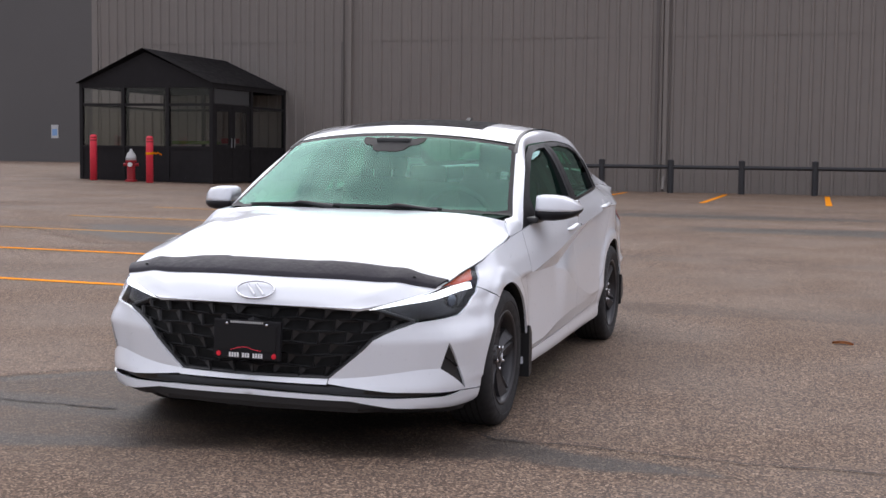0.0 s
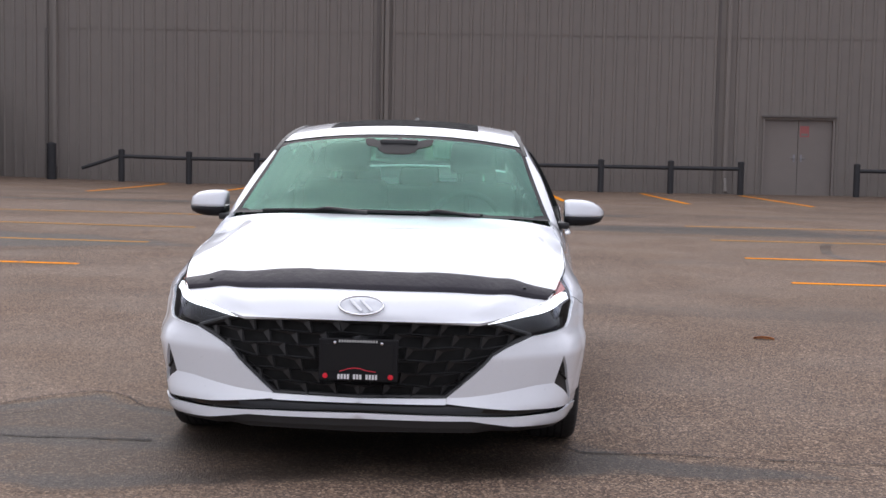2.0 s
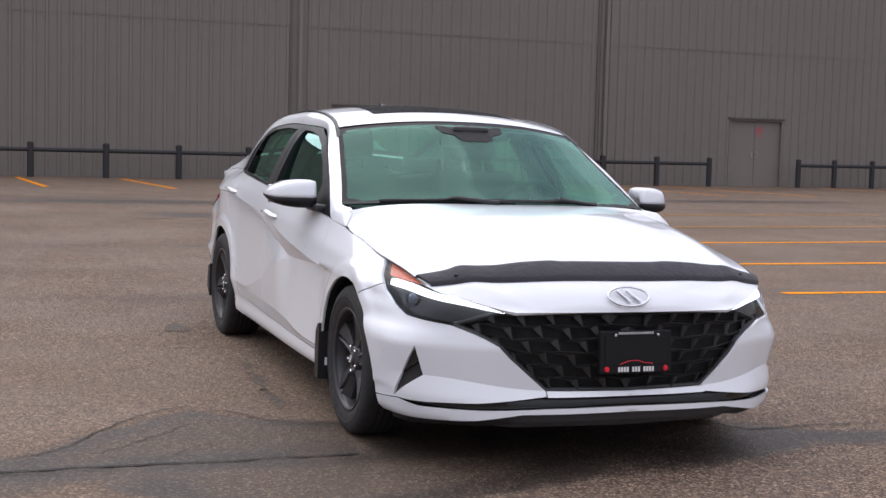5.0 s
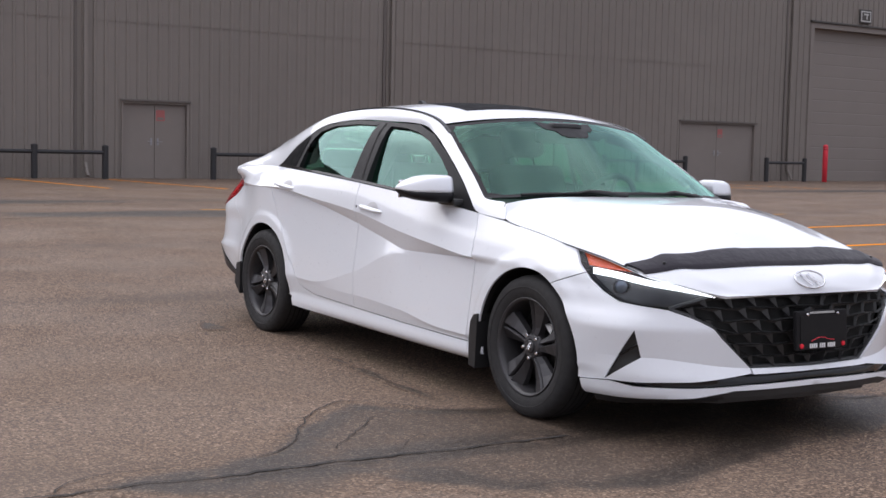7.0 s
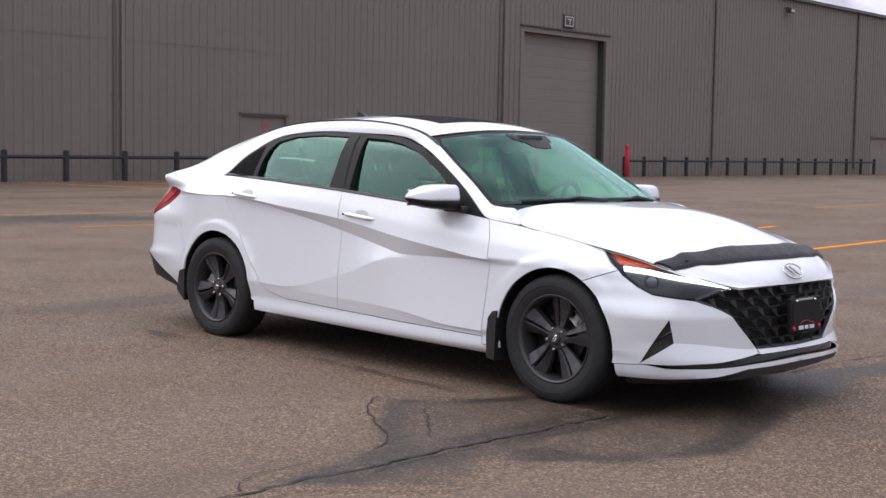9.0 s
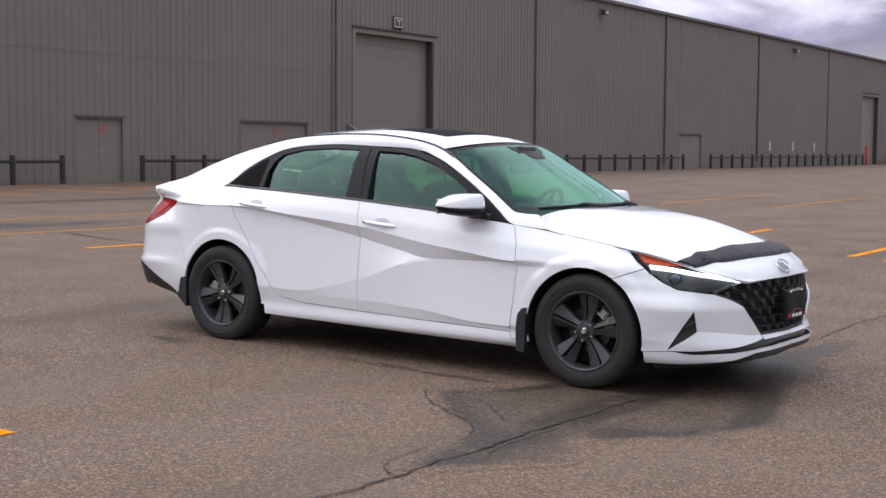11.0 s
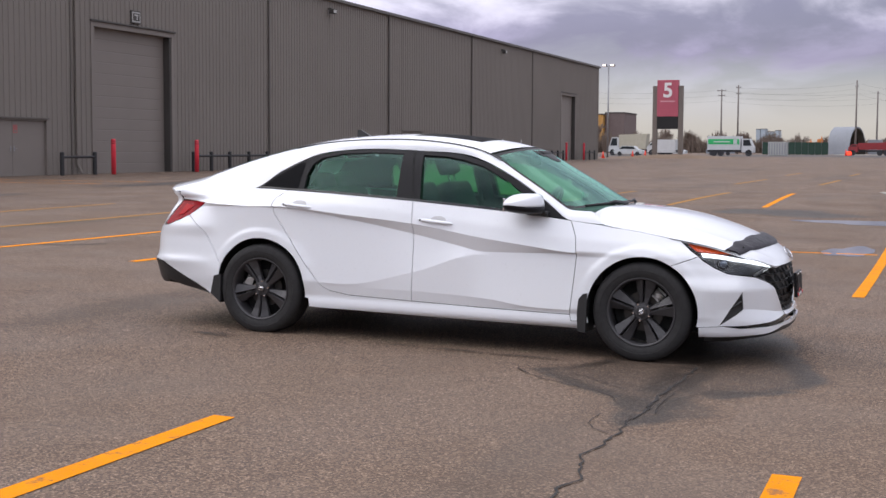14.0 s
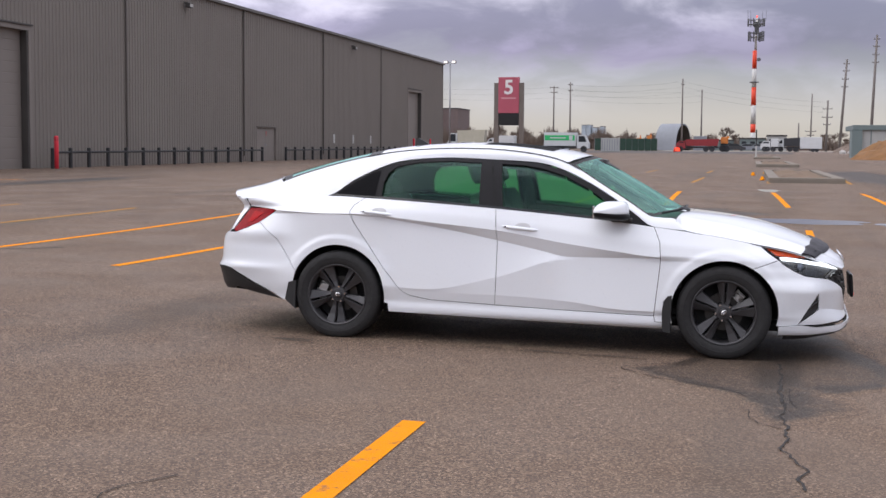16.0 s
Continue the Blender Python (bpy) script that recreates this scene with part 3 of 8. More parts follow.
def man_door(y0, y1, top, sign=True, pair=True):
    """A painted steel door set back in its frame, one or two leaves, with a lever, hinges and a drip cap."""
    z0 = floor_at((y0 + y1) / 2)
    door = empty("double_door" if pair else "door")
    door.parent = warehouse
    mid = (y0 + y1) / 2
    leaves = ((y0 + 0.06, mid - 0.006), (mid + 0.006, y1 - 0.06)) if pair else ((y0 + 0.06, y1 - 0.06),)
    for k, (a, b) in enumerate(leaves):
        part("door_leaf", box((-0.10, a, z0 - 0.02), (-0.055, b, top - 0.06), 0.004), METAL_DOOR, door)
        hy = b - 0.09 if k == 0 else a + 0.09
        bm = box((-0.055, hy - 0.03, z0 + 0.92), (-0.045, hy + 0.03, z0 + 1.12), 0.004)
        add_tube(bm, (-0.045, hy, z0 + 1.02), (-0.01, hy, z0 + 1.02), 0.012)
        add_tube(bm, (-0.01, hy, z0 + 1.02), (-0.01, hy + (0.11 if k else -0.11), z0 + 1.02), 0.010)
        part("door_handle", bm, GREY_STEEL, door)
    bm = bmesh.new()
    add_box(bm, (-0.46, y0, z0 - 0.05), (0.045, y0 + 0.055, top))
    add_box(bm, (-0.46, y1 - 0.055, z0 - 0.05), (0.045, y1, top))
    add_box(bm, (-0.46, y0 + 0.055, top - 0.055), (0.045, y1 - 0.055, top))
    part("door_frame", bm, METAL_DOOR, door)
    part("drip_cap", box((0.03, y0 - 0.04, top + 0.002), (0.11, y1 + 0.04, top + 0.055), 0.008), JOINT, door, "sheet-metal drip cap")
    if sign:
        sy = mid + 0.17 if pair else mid
        part("notice", box((-0.056, sy - 0.125, z0 + 1.60), (-0.050, sy + 0.125, z0 + 1.90)), NOTICE, door, "faded red and pink notice")
        part("notice_panel", box((-0.051, sy - 0.09, z0 + 1.635), (-0.047, sy + 0.09, z0 + 1.70)), METAL_WALL, door, "pale printed strip")
    return door


man_door(*DOORS[0])
man_door(*DOORS[1])
man_door(*DOORS[2])
man_door(*DOORS[3], pair=True)


def roll_door(y0, y1, top):
    """A tall sectional door: horizontal slats between a deep dark frame."""
    z0 = floor_at((y0 + y1) / 2) - 0.04
    door = empty("roll_up_door")
    door.parent = warehouse
    slat = bmesh.new()
    h = 0.46
    pts = [(0, 0), (0.006, 0.012), (0.006, h - 0.03), (0.0, h - 0.015), (0.0, h - 0.001), (-0.04, h - 0.001), (-0.04, 0)]
    ring = []
    for y in (y0 + 0.2, y1 - 0.2):
        ring.append([slat.verts.new((-0.30 + x, y, z)) for x, z in pts])
    for i in range(len(pts)):
        j = (i + 1) % len(pts)
        slat.faces.new((ring[0][i], ring[0][j], ring[1][j], ring[1][i]))
    slat.faces.new(ring[0])
    slat.faces.new(ring[1][::-1])
    bmesh.ops.recalc_face_normals(slat, faces=slat.faces)
    first = part("slat", slat, METAL_DOOR, door)
    first.location.z = z0
    k = 1
    while z0 + k * h < top - 0.05:
        c = new("slat", first.data)
        c.parent, c.location = door, (0, 0, z0 + k * h)
        k += 1
    bm = bmesh.new()
    add_box(bm, (-0.42, y0, z0), (0.06, y0 + 0.2, top))
    add_box(bm, (-0.42, y1 - 0.2, z0), (0.06, y1, top))
    add_box(bm, (-0.42, y0 + 0.2, top - 0.2), (0.06, y1 - 0.2, top))
    part("door_frame", bm, METAL_DOOR, door)
    part("drip_cap", box((0.04, y0 - 0.06, top + 0.002), (0.14, y1 + 0.06, top + 0.07), 0.01), METAL_DARK, door, "dark metal drip cap")
    # a dark upright strip inside the far jamb only
    part("jamb_strip", box((-0.28, y1 - 0.32, z0), (0.03, y1 - 0.202, top - 0.21)), METAL_DARK, door, "dark strip inside the jamb")
    return door


roll_door(*BIG)
roll_door(*FAR_BIG)
plate = empty("bay_number_plate")
plate.parent = warehouse
part("plate", box((0.03, 37.72, 6.66), (0.12, 38.42, 7.2), 0.02), METAL_DARK, plate, "dark square bay plate")
part("plate_border", box((0.12, 37.78, 6.72), (0.128, 38.36, 7.14)), OFF_WHITE, plate)
part("plate_face", box((0.126, 37.83, 6.77), (0.134, 38.31, 7.09)), METAL_DARK, plate)
part("plate_mark", box((0.132, 37.93, 6.98), (0.138, 38.21, 7.04)), OFF_WHITE, plate)
part("plate_mark", box((0.132, 38.08, 6.82), (0.138, 38.14, 6.98), m=None), OFF_WHITE, plate)
for y in (56.7, 87.2):
    lamp = empty("flood_light")
    lamp.parent = warehouse
    part("bracket", box((0.02, y - 0.06, 9.15), (0.25, y + 0.06, 9.25), 0.01), METAL_DARK, lamp)
    part("lamp_head", box((0.18, y - 0.22, 8.93), (0.46, y + 0.22, 9.18), 0.03), METAL_DARK, lamp)
    part("lens", box((0.46, y - 0.17, 8.97), (0.468, y + 0.17, 9.13)), OFF_WHITE, lamp)
for y, w in ((82.9, 0.35), (87.7, 0.3), (92.5, 0.3)):
    part("wall_notice", box((0.04, y - w / 2, 1.7), (0.05, y + w / 2, 2.35)), OFF_WHITE, warehouse, "small white notice on the cladding")

WING_WALL = material("dark_wing_cladding", (0.095, 0.088, 0.086), 0.55, vary=0.08, grain=3.0, blotch=0.22)
# the recessed wing far behind, beyond the near corner
wing = tagged(empty("warehouse_wing", pose(-62, 0, 0)), "plain dark grey metal wall of a set-back wing", "building")
part("wall", box((-6, -140, 0.2), (0, -18, 12.0)), WING_WALL, wing)
part("roof", box((-6.2, -140.2, 12.0), (0.2, -18, 12.3)), ROOF_EDGE, wing)
# no opening is cut: a dark panel gives the shade inside the dock
part("dock_shade_panel", box((-0.1, -57.5, 0.4), (0.02, -53.0, 4.6)), METAL_DARK, wing, "dark panel standing for the shade inside a loading dock opening")
part("notice", box((0.0, -44.12, 1.95), (0.03, -43.62, 2.75)), OFF_WHITE, wing, "white notice with blue print")
part("notice_panel", box((0.03, -44.05, 2.1), (0.04, -43.7, 2.5)), material("notice_blue", (0.2, 0.35, 0.6), 0.5), wing)

# ---- pipe fence ----
FENCES = [[-9.87 + 1.874 * k for k in range(10)], [10.08, 11.99, 13.9, 15.85, 17.7, 19.55], [22.85, 24.24, 25.73, 27.95], [32.05, 34.1],
          [41.37, 42.9, 44.55, 46.37, 48.2, 50.05, 51.8, 53.67, 55.44, 57.22, 59.09, 60.89, 62.78, 64.58, 66.28],
          [70.5 + 1.78 * k for k in range(19)], [109.9, 111.8, 113.7]]
FENCE_X = -29.4
for n_, ys in enumerate(FENCES):
    fence = tagged(empty("guard_fence", pose(FENCE_X, ys[0], ground_z(FENCE_X, ys[0]))), "low black steel pipe guard fence along a warehouse wall", "fence", "guard fences")
    base = ground_z(FENCE_X, ys[0])
    for y in ys:
        z = ground_z(FENCE_X, y) - base
        bm = tube((0, y - ys[0], z - 0.05), (0, y - ys[0], z + 0.86), 0.085, sides=14)
        add_lathe(bm, [(0.092, 0), (0.09, 0.02), (0.05, 0.045), (0, 0.05)], 14, Matrix.Translation((0, y - ys[0], z + 0.85)))
        part("post", bm, BLACK_PIPE, fence, smooth=False)
    for a, b in zip(ys, ys[1:]):
        za, zb = ground_z(FENCE_X, a) - base, ground_z(FENCE_X, b) - base
        part("rail", tube((0.0, a - ys[0], za + 0.70), (0.0, b - ys[0], zb + 0.70), 0.055, sides=10), BLACK_PIPE, fence)
    if n_ == 0:
        part("brace", tube((0, -1.1, 0.35), (0, 0, 0.72), 0.05, sides=10), BLACK_PIPE, fence)
lone = tagged(empty("steel_post", pose(-29.2, -11.75, ground_z(-29.2, -11.75))), "thick black steel post beside a downspout", "post")
part("post", tube((0, 0, -0.05), (0, 0, 0.95), 0.13, sides=16), BLACK_PIPE, lone)
part("cap", lathe([(0.135, 0.95), (0.13, 0.98), (0, 1.03)], 16), BLACK_PIPE, lone)


def sheet_strip(path, high):
    """A thin upright ribbon along a path."""
    bm = bmesh.new()
    cols = [[bm.verts.new((x, y, z + d)) for d in (0, high)] for x, y, z in path]
    for a, b in zip(cols, cols[1:]):
        bm.faces.new((a[0], b[0], b[1], a[1]))
    bmesh.ops.solidify(bm, geom=bm.faces[:], thickness=0.002)
    return bm


def bollard(x, y, h):
    b = tagged(empty("bollard", pose(x, y, ground_z(x, y))), "round bright red steel bollard", "bollard", "red bollards")
    part("pipe", lathe([(0.095, -0.05), (0.095, h - 0.08), (0.085, h - 0.04), (0.07, h - 0.01), (0, h)], 20), RED_POST, b, smooth=True)
    for z in (h * 0.86, h * 0.92):
        part("reflective_band", lathe([(0.096, z), (0.0975, z + 0.003), (0.0975, z + 0.032), (0.096, z + 0.035)], 20), OFF_WHITE if x > 0 else RED_DARK, b)
    return b


for x, y, h in ((-24.9, -17.33, 1.24), (-24.6, -15.43, 1.24), (-29.0, 34.78, 1.42), (-29.0, 41.0, 1.42), (-29.3, 103.2, 1.6), (-29.3, 109.3, 1.6)):
    post = bollard(x, y, h)
    if y == -15.43:
        # a scrap of yellow tape tied round the post, one end blown out
        part("tape", lathe([(0.097, 0.74), (0.101, 0.745), (0.101, 0.80), (0.097, 0.805)], 20), YELLOW, post, "yellow tape tied round the post")
        part("tape_end", sheet_strip([(0.05, 0.095, 0.78), (0.02, 0.20, 0.75), (0.04, 0.28, 0.77), (0.0, 0.36, 0.72)], 0.05), YELLOW, post)

hyd = tagged(empty("fire_hydrant", pose(-24.9, -16.17, ground_z(-24.9, -16.17))), "dark red fire hydrant with a white cap", "fire hydrant")
part("barrel", lathe([(0.16, 0), (0.16, 0.05), (0.11, 0.06), (0.105, 0.52), (0.15, 0.53), (0.15, 0.57), (0.11, 0.58)], 20), RED_DARK, hyd, smooth=False)
part("bonnet", lathe([(0.14, 0.57), (0.135, 0.66), (0.10, 0.76), (0.04, 0.82), (0.035, 0.87), (0, 0.87)], 20), OFF_WHITE, hyd, "weathered white domed bonnet", smooth=True)
for a in (20, 110, -70):
    d = Vector((math.cos(radians(a)), math.sin(radians(a)), 0))
    part("outlet", tube(d * 0.09 + Vector((0, 0, 0.46)), d * 0.20 + Vector((0, 0, 0.46)), 0.06 if a == 20 else 0.045), WHITE_PAINT if a == 20 else RED_DARK, hyd)

# ---- black glazed entrance shelter ----
SX0, SX1, SY0, SY1 = -30.1, -25.45, -18.12, -14.02
sz = ground_z(-27.8, -16.0)
shelter = tagged(empty("entrance_shelter", pose((SX0 + SX1) / 2, (SY0 + SY1) / 2, sz)), "black metal entrance shelter with glazed sides and a gabled roof", "shelter")
hx, hy = (SX1 - SX0) / 2, (SY1 - SY0) / 2
EH, RH = 2.68, 3.60
for x in (-hx + 0.05, hx - 0.05):
    for y in (-hy + 0.05, -hy / 3, hy / 3, hy - 0.05):
        part("post", box((x - 0.05, y - 0.05, -0.05), (x + 0.05, y + 0.05, EH)), BLACK_METAL, shelter)
for x in (-0.05,):
    for y in (-hy + 0.05, hy - 0.05):
        part("post", box((x - 0.05, y - 0.05, -0.05), (x + 0.05, y + 0.05, EH)), BLACK_METAL, shelter)
for x in (-hx + 0.05, hx - 0.05):
    for z, h in ((EH - 0.14, 0.14), (2.05, 0.07), (0.9, 0.07), (0.0, 0.1)):
        part("rail", box((x - 0.04, -hy + 0.1, z), (x + 0.04, hy - 0.1, z + h)), BLACK_METAL, shelter)
for y in (-hy + 0.05, hy - 0.05):
    for z, h in ((EH - 0.14, 0.14), (2.05, 0.07), (0.9, 0.07), (0.0, 0.1)):
        part("rail", box((-hx + 0.1, y - 0.04, z), (hx - 0.1, y + 0.04, z + h)), BLACK_METAL, shelter)
bays = [(-hy + 0.1, -hy / 3 - 0.05), (-hy / 3 + 0.05, hy / 3 - 0.05), (hy / 3 + 0.05, hy - 0.1)]
for k, (a, b) in enumerate(bays):
    part("kick_panel", box((hx - 0.065, a, 0.1), (hx - 0.035, b, 0.9)), BLACK_METAL, shelter)
    part("pane", box((hx - 0.055, a, 0.97), (hx - 0.047, b, 2.05)), SHELTER_GLASS, shelter, "dusty glass pane")
    part("pane", box((hx - 0.055, a, 2.12), (hx - 0.047, b, EH - 0.14)), SHELTER_GLASS, shelter, "dusty glass pane")
for a, b in ((-hx + 0.1, -0.1), (0.0, hx - 0.1)):
    for y in (-hy + 0.05, hy - 0.05):
        if y > 0 and b > 1:
            continue
        part("kick_panel", box((a, y - 0.015, 0.1), (b, y + 0.015, 0.9)), BLACK_METAL, shelter)
        part("pane", box((a, y - 0.004, 0.97), (b, y + 0.004, 2.05)), SHELTER_GLASS, shelter, "dusty glass pane")
# a pair of part-glazed doors in the side, under a pale transom
for a, b in ((0.06, (hx - 0.1) / 2), ((hx - 0.1) / 2 + 0.02, hx - 0.14)):
    y = hy - 0.05
    leaf_ = empty("shelter_door")
    leaf_.parent = shelter
    part("door_panel", box((a, y - 0.02, 0.1), (b, y + 0.02, 1.02)), BLACK_METAL, leaf_)
    for lo_, hi_ in (((a, 1.02), (a + 0.16, 2.05)), ((b - 0.16, 1.02), (b, 2.05)), ((a + 0.16, 1.93), (b - 0.16, 2.05))):
        part("door_stile", box((lo_[0], y - 0.02, lo_[1]), (hi_[0], y + 0.02, hi_[1])), BLACK_METAL, leaf_)
    part("pane", box((a + 0.16, y - 0.004, 1.02), (b - 0.16, y + 0.004, 1.93)), SHELTER_GLASS, leaf_, "dusty glass pane")
    part("door_handle", tube(((b - 0.08) if a < 1 else (a + 0.08), y + 0.05, 0.95), ((b - 0.08) if a < 1 else (a + 0.08), y + 0.05, 1.2), 0.014), GREY_STEEL, leaf_)
part("transom", box((0.06, hy - 0.056, 2.13), (hx - 0.14, hy - 0.044, EH - 0.15)), material("grey_transom", (0.05, 0.05, 0.05), 0.5), shelter, "grey transom panel")
bm = bmesh.new()
prof = [(-hy - 0.03, EH - 0.01), (0, RH), (hy + 0.03, EH - 0.01)]
v = [[bm.verts.new((x, y, z)) for y, z in prof] for x in (-hx - 0.1, hx + 0.15)]
for i in range(2):
    bm.faces.new((v[0][i], v[1][i], v[1][i + 1], v[0][i + 1]))
bmesh.ops.solidify(bm, geom=bm.faces[:], thickness=0.08)
part("roof", bm, BLACK_METAL, shelter, "black sheet-metal gable roof")
for x in (-hx + 0.02, hx - 0.05):
    part("gable", prism([(-hy, EH - 0.02), (hy, EH - 0.02), (0, RH - 0.1)], x, x + 0.03, 0), BLACK_METAL, shelter)
part("floor_mat", box((-hx + 0.1, -hy + 0.1, 0.0), (hx - 0.1, hy - 0.1, 0.02)), BLACK_METAL, shelter)
bench = tagged(empty("bench", pose(-28.3, -16.2, sz + 0.02)), "dark bench with red and green blocks standing in for plants inside a shelter", "bench")
part("seat", box((-0.25, -1.5, 0.42), (0.25, 1.5, 0.48), 0.01), BLACK_METAL, bench)
# red and green blocks stand in for the plants behind the panes
part("plant_block", box((-0.22, -0.6, 1.02), (0.1, 0.9, 1.12), 0.03), material("moss_green", (0.09, 0.16, 0.02), 0.8), bench)
part("plant_block", box((-0.22, 1.0, 1.05), (0.1, 1.45, 1.2), 0.03), material("dull_red", (0.25, 0.02, 0.03), 0.8), bench)
for y in (-1.3, 1.3):
    part("leg", box((-0.2, y - 0.03, 0.0), (0.2, y + 0.03, 0.42)), BLACK_METAL, bench)

# ---- the far side of the lot: islands, sign, poles, tower, yard and skyline ----
POST_GREY = material("brown_grey_post", (0.16, 0.135, 0.12), 0.7, vary=0.12, grain=3)
SIGN_BLACK = material("black_sign_panel", (0.012, 0.012, 0.013), 0.5, vary=0.1)
SIGN_PINK = material("rosy_red_sign", (0.43, 0.09, 0.13), 0.5, vary=0.05, grain=2)
SIGN_WHITE = material("sign_white", (0.75, 0.72, 0.72), 0.5, vary=0.04)
TOWER_RED = material("tower_red", (0.72, 0.055, 0.018), 0.5, vary=0.06, grain=1)
TOWER_WHITE = material("tower_white", (0.52, 0.51, 0.49), 0.55, vary=0.08, grain=1)
ANTENNA = material("antenna_grey", (0.10, 0.10, 0.105), 0.6, vary=0.15)
TRUCK_WHITE = material("truck_white", (0.55, 0.56, 0.57), 0.5, vary=0.08, grain=2)
TRUCK_GREEN = material("truck_green", (0.03, 0.44, 0.14), 0.5, vary=0.05, grain=2)
TRUCK_BEIGE = material("truck_beige", (0.46, 0.42, 0.33), 0.6, vary=0.12, grain=2)
TRUCK_RED = material("truck_red", (0.26, 0.025, 0.03), 0.5, vary=0.2, grain=2)
SAFETY = material("safety_orange", (0.58, 0.19, 0.04), 0.5, vary=0.08)
CONE_RED = material("cone_red", (0.75, 0.06, 0.03), 0.5, vary=0.08)
YARD_DARK = material("dark_truck_paint", (0.03, 0.03, 0.035), 0.5, vary=0.2)
GREEN_SCREEN = material("green_fence_screen", (0.022, 0.052, 0.038), 0.85, vary=0.2, grain=3)
HUT_SKIN = material("hut_fabric", (0.22, 0.235, 0.265), 0.5, vary=0.1, grain=1.5, blotch=0.3)
HUT_INSIDE = material("hut_inside", (0.10, 0.085, 0.07), 0.8, vary=0.2)
EARTH = material("orange_brown_earth", (0.21, 0.105, 0.042), 0.95, vary=0.35, grain=3, blotch=0.5, bump=0.6, bump_scale=4)
DRY_GRASS = material("dry_grass_soil", (0.16, 0.105, 0.065), 0.95, vary=0.35, grain=5, blotch=0.4, bump=0.6, bump_scale=6)
RUBBLE = material("pale_rubble", (0.40, 0.38, 0.36), 0.9, vary=0.3, grain=4)
# bark and brush tones are lifted to carry the haze of distance
BARK = material("bare_twig_bark", (0.165, 0.125, 0.105), 0.9, vary=0.25, grain=5)
BRUSH = material("brown_brush", (0.165, 0.125, 0.10), 0.95, vary=0.35, grain=1, blotch=0.2)
# distance haze is mixed into the colour of the skyline windows and towers
HAZE_WINDOW = material("hazy_window", (0.36, 0.43, 0.50), 0.5)
TOWER_HAZE = material("hazed_glass_tower", (0.40, 0.46, 0.52), 0.5, vary=0.1, grain=0.1)
BRICK_BROWN = material("brown_block_wall", (0.17, 0.13, 0.125), 0.85, vary=0.1, grain=0.6)
OCHRE_WALL = material("ochre_block_wall", (0.52, 0.28, 0.08), 0.8, vary=0.12, grain=0.6)
DARK_WINDOW = material("dark_window_glass", (0.03, 0.035, 0.04), 0.15, vary=0.05)
SHED_WALL = material("pale_shed_wall", (0.40, 0.40, 0.39), 0.6, vary=0.08, grain=0.8)
SHED_TRIM = material("grey_green_trim", (0.15, 0.19, 0.19), 0.6, vary=0.08)
ROAD_DARK = material("dark_road_asphalt", (0.075, 0.068, 0.064), 0.9, vary=0.2, grain=0.5, blotch=0.08)
VERGE = material("pale_gravel", (0.27, 0.235, 0.20), 0.95, vary=0.25, grain=0.6, blotch=0.1)
WIRE = material("power_wire", (0.06, 0.06, 0.065), 0.6, vary=0.05)
LAMP_LENS = glow("lit_lamp_lens", (1.0, 0.86, 0.80), 1.2)
TAIL_GLOW = glow("red_work_light", (1.0, 0.07, 0.03), 1.3)


def stand(name, x, y, label, category, group="", turn=0.0):
    e = empty(name, pose(x, y, ground_z(x, y), 0, 0, turn))
    tagged(e, label, category, group)
    return e


# kerb islands in the lot
def kerb_island(x0, x1, y0, y1, earth=True):
    e = stand("kerb_island", (x0 + x1) / 2, y0, "low concrete kerb island with worn edges in the car park", "kerb island", "kerb islands")
    w, d = (x1 - x0) / 2, y1 - y0
    for lo, hi in (((-w, 0), (w, 0.34)), ((-w, d - 0.34), (w, d)), ((-w, 0.345), (-w + 0.34, d - 0.345)), ((w - 0.34, 0.345), (w, d - 0.345))):
        part("kerb", box((lo[0], lo[1], -0.08), (hi[0], hi[1], 0.17), 0.03), CONCRETE, e)
    bm = bmesh.new()
    nx, ny = 8, 16
    rng = random.Random(int(y0))
    grid = [[bm.verts.new((-w + 0.3 + (2 * w - 0.6) * i / nx, 0.3 + (d - 0.6) * j / ny,
                           0.09 + (0.10 * rng.random() if 0 < i < nx and 0 < j < ny else 0))) for i in range(nx + 1)] for j in range(ny + 1)]
    for j in range(ny):
        for i in range(nx):
            bm.faces.new((grid[j][i], grid[j][i + 1], grid[j + 1][i + 1], grid[j + 1][i]))
    part("fill", bm, DRY_GRASS if earth else CONCRETE, e, "dry brown soil")


kerb_island(0.72, 3.08, 33.0, 50.0)
kerb_island(0.45, 2.70, 63.0, 82.0)
kerb_island(0.40, 2.60, 104.0, 122.0)
for x, y in ((0.55, 36.0), (0.25, 43.0)):
    e = stand("marker_stub", x, y, "small yellow plastic marker at the kerb island", "marker", "yellow markers")
    part("stub", lathe([(0.09, 0.0), (0.09, 0.04), (0.06, 0.05), (0.055, 0.11), (0.04, 0.13), (0.0, 0.135)], 14), YELLOW, e, smooth=True)


# dark road and pale verge past the lot
def strip(name, x0, x1, y0, y1, mat, lift, label, category):
    n = 16
    top = [(x0 + (x1 - x0) * k / n, y1) for k in range(n + 1)]
    low = [(x0 + (x1 - x0) * k / n, y0) for k in range(n + 1)]
    bm = bmesh.new()
    a = [bm.verts.new((x, y, ground_z(x, y) + lift)) for x, y in low]
    b = [bm.verts.new((x, y, ground_z(x, y) + lift)) for x, y in top]
    for k in range(n):
        bm.faces.new((a[k], a[k + 1], b[k + 1], b[k]))
    tagged(obj(name, bm, mat), label, category, kind="structure")


strip("road", -90, 6.0, 168, 218, ROAD_DARK, 0.03, "dark asphalt road past the car park", "road")
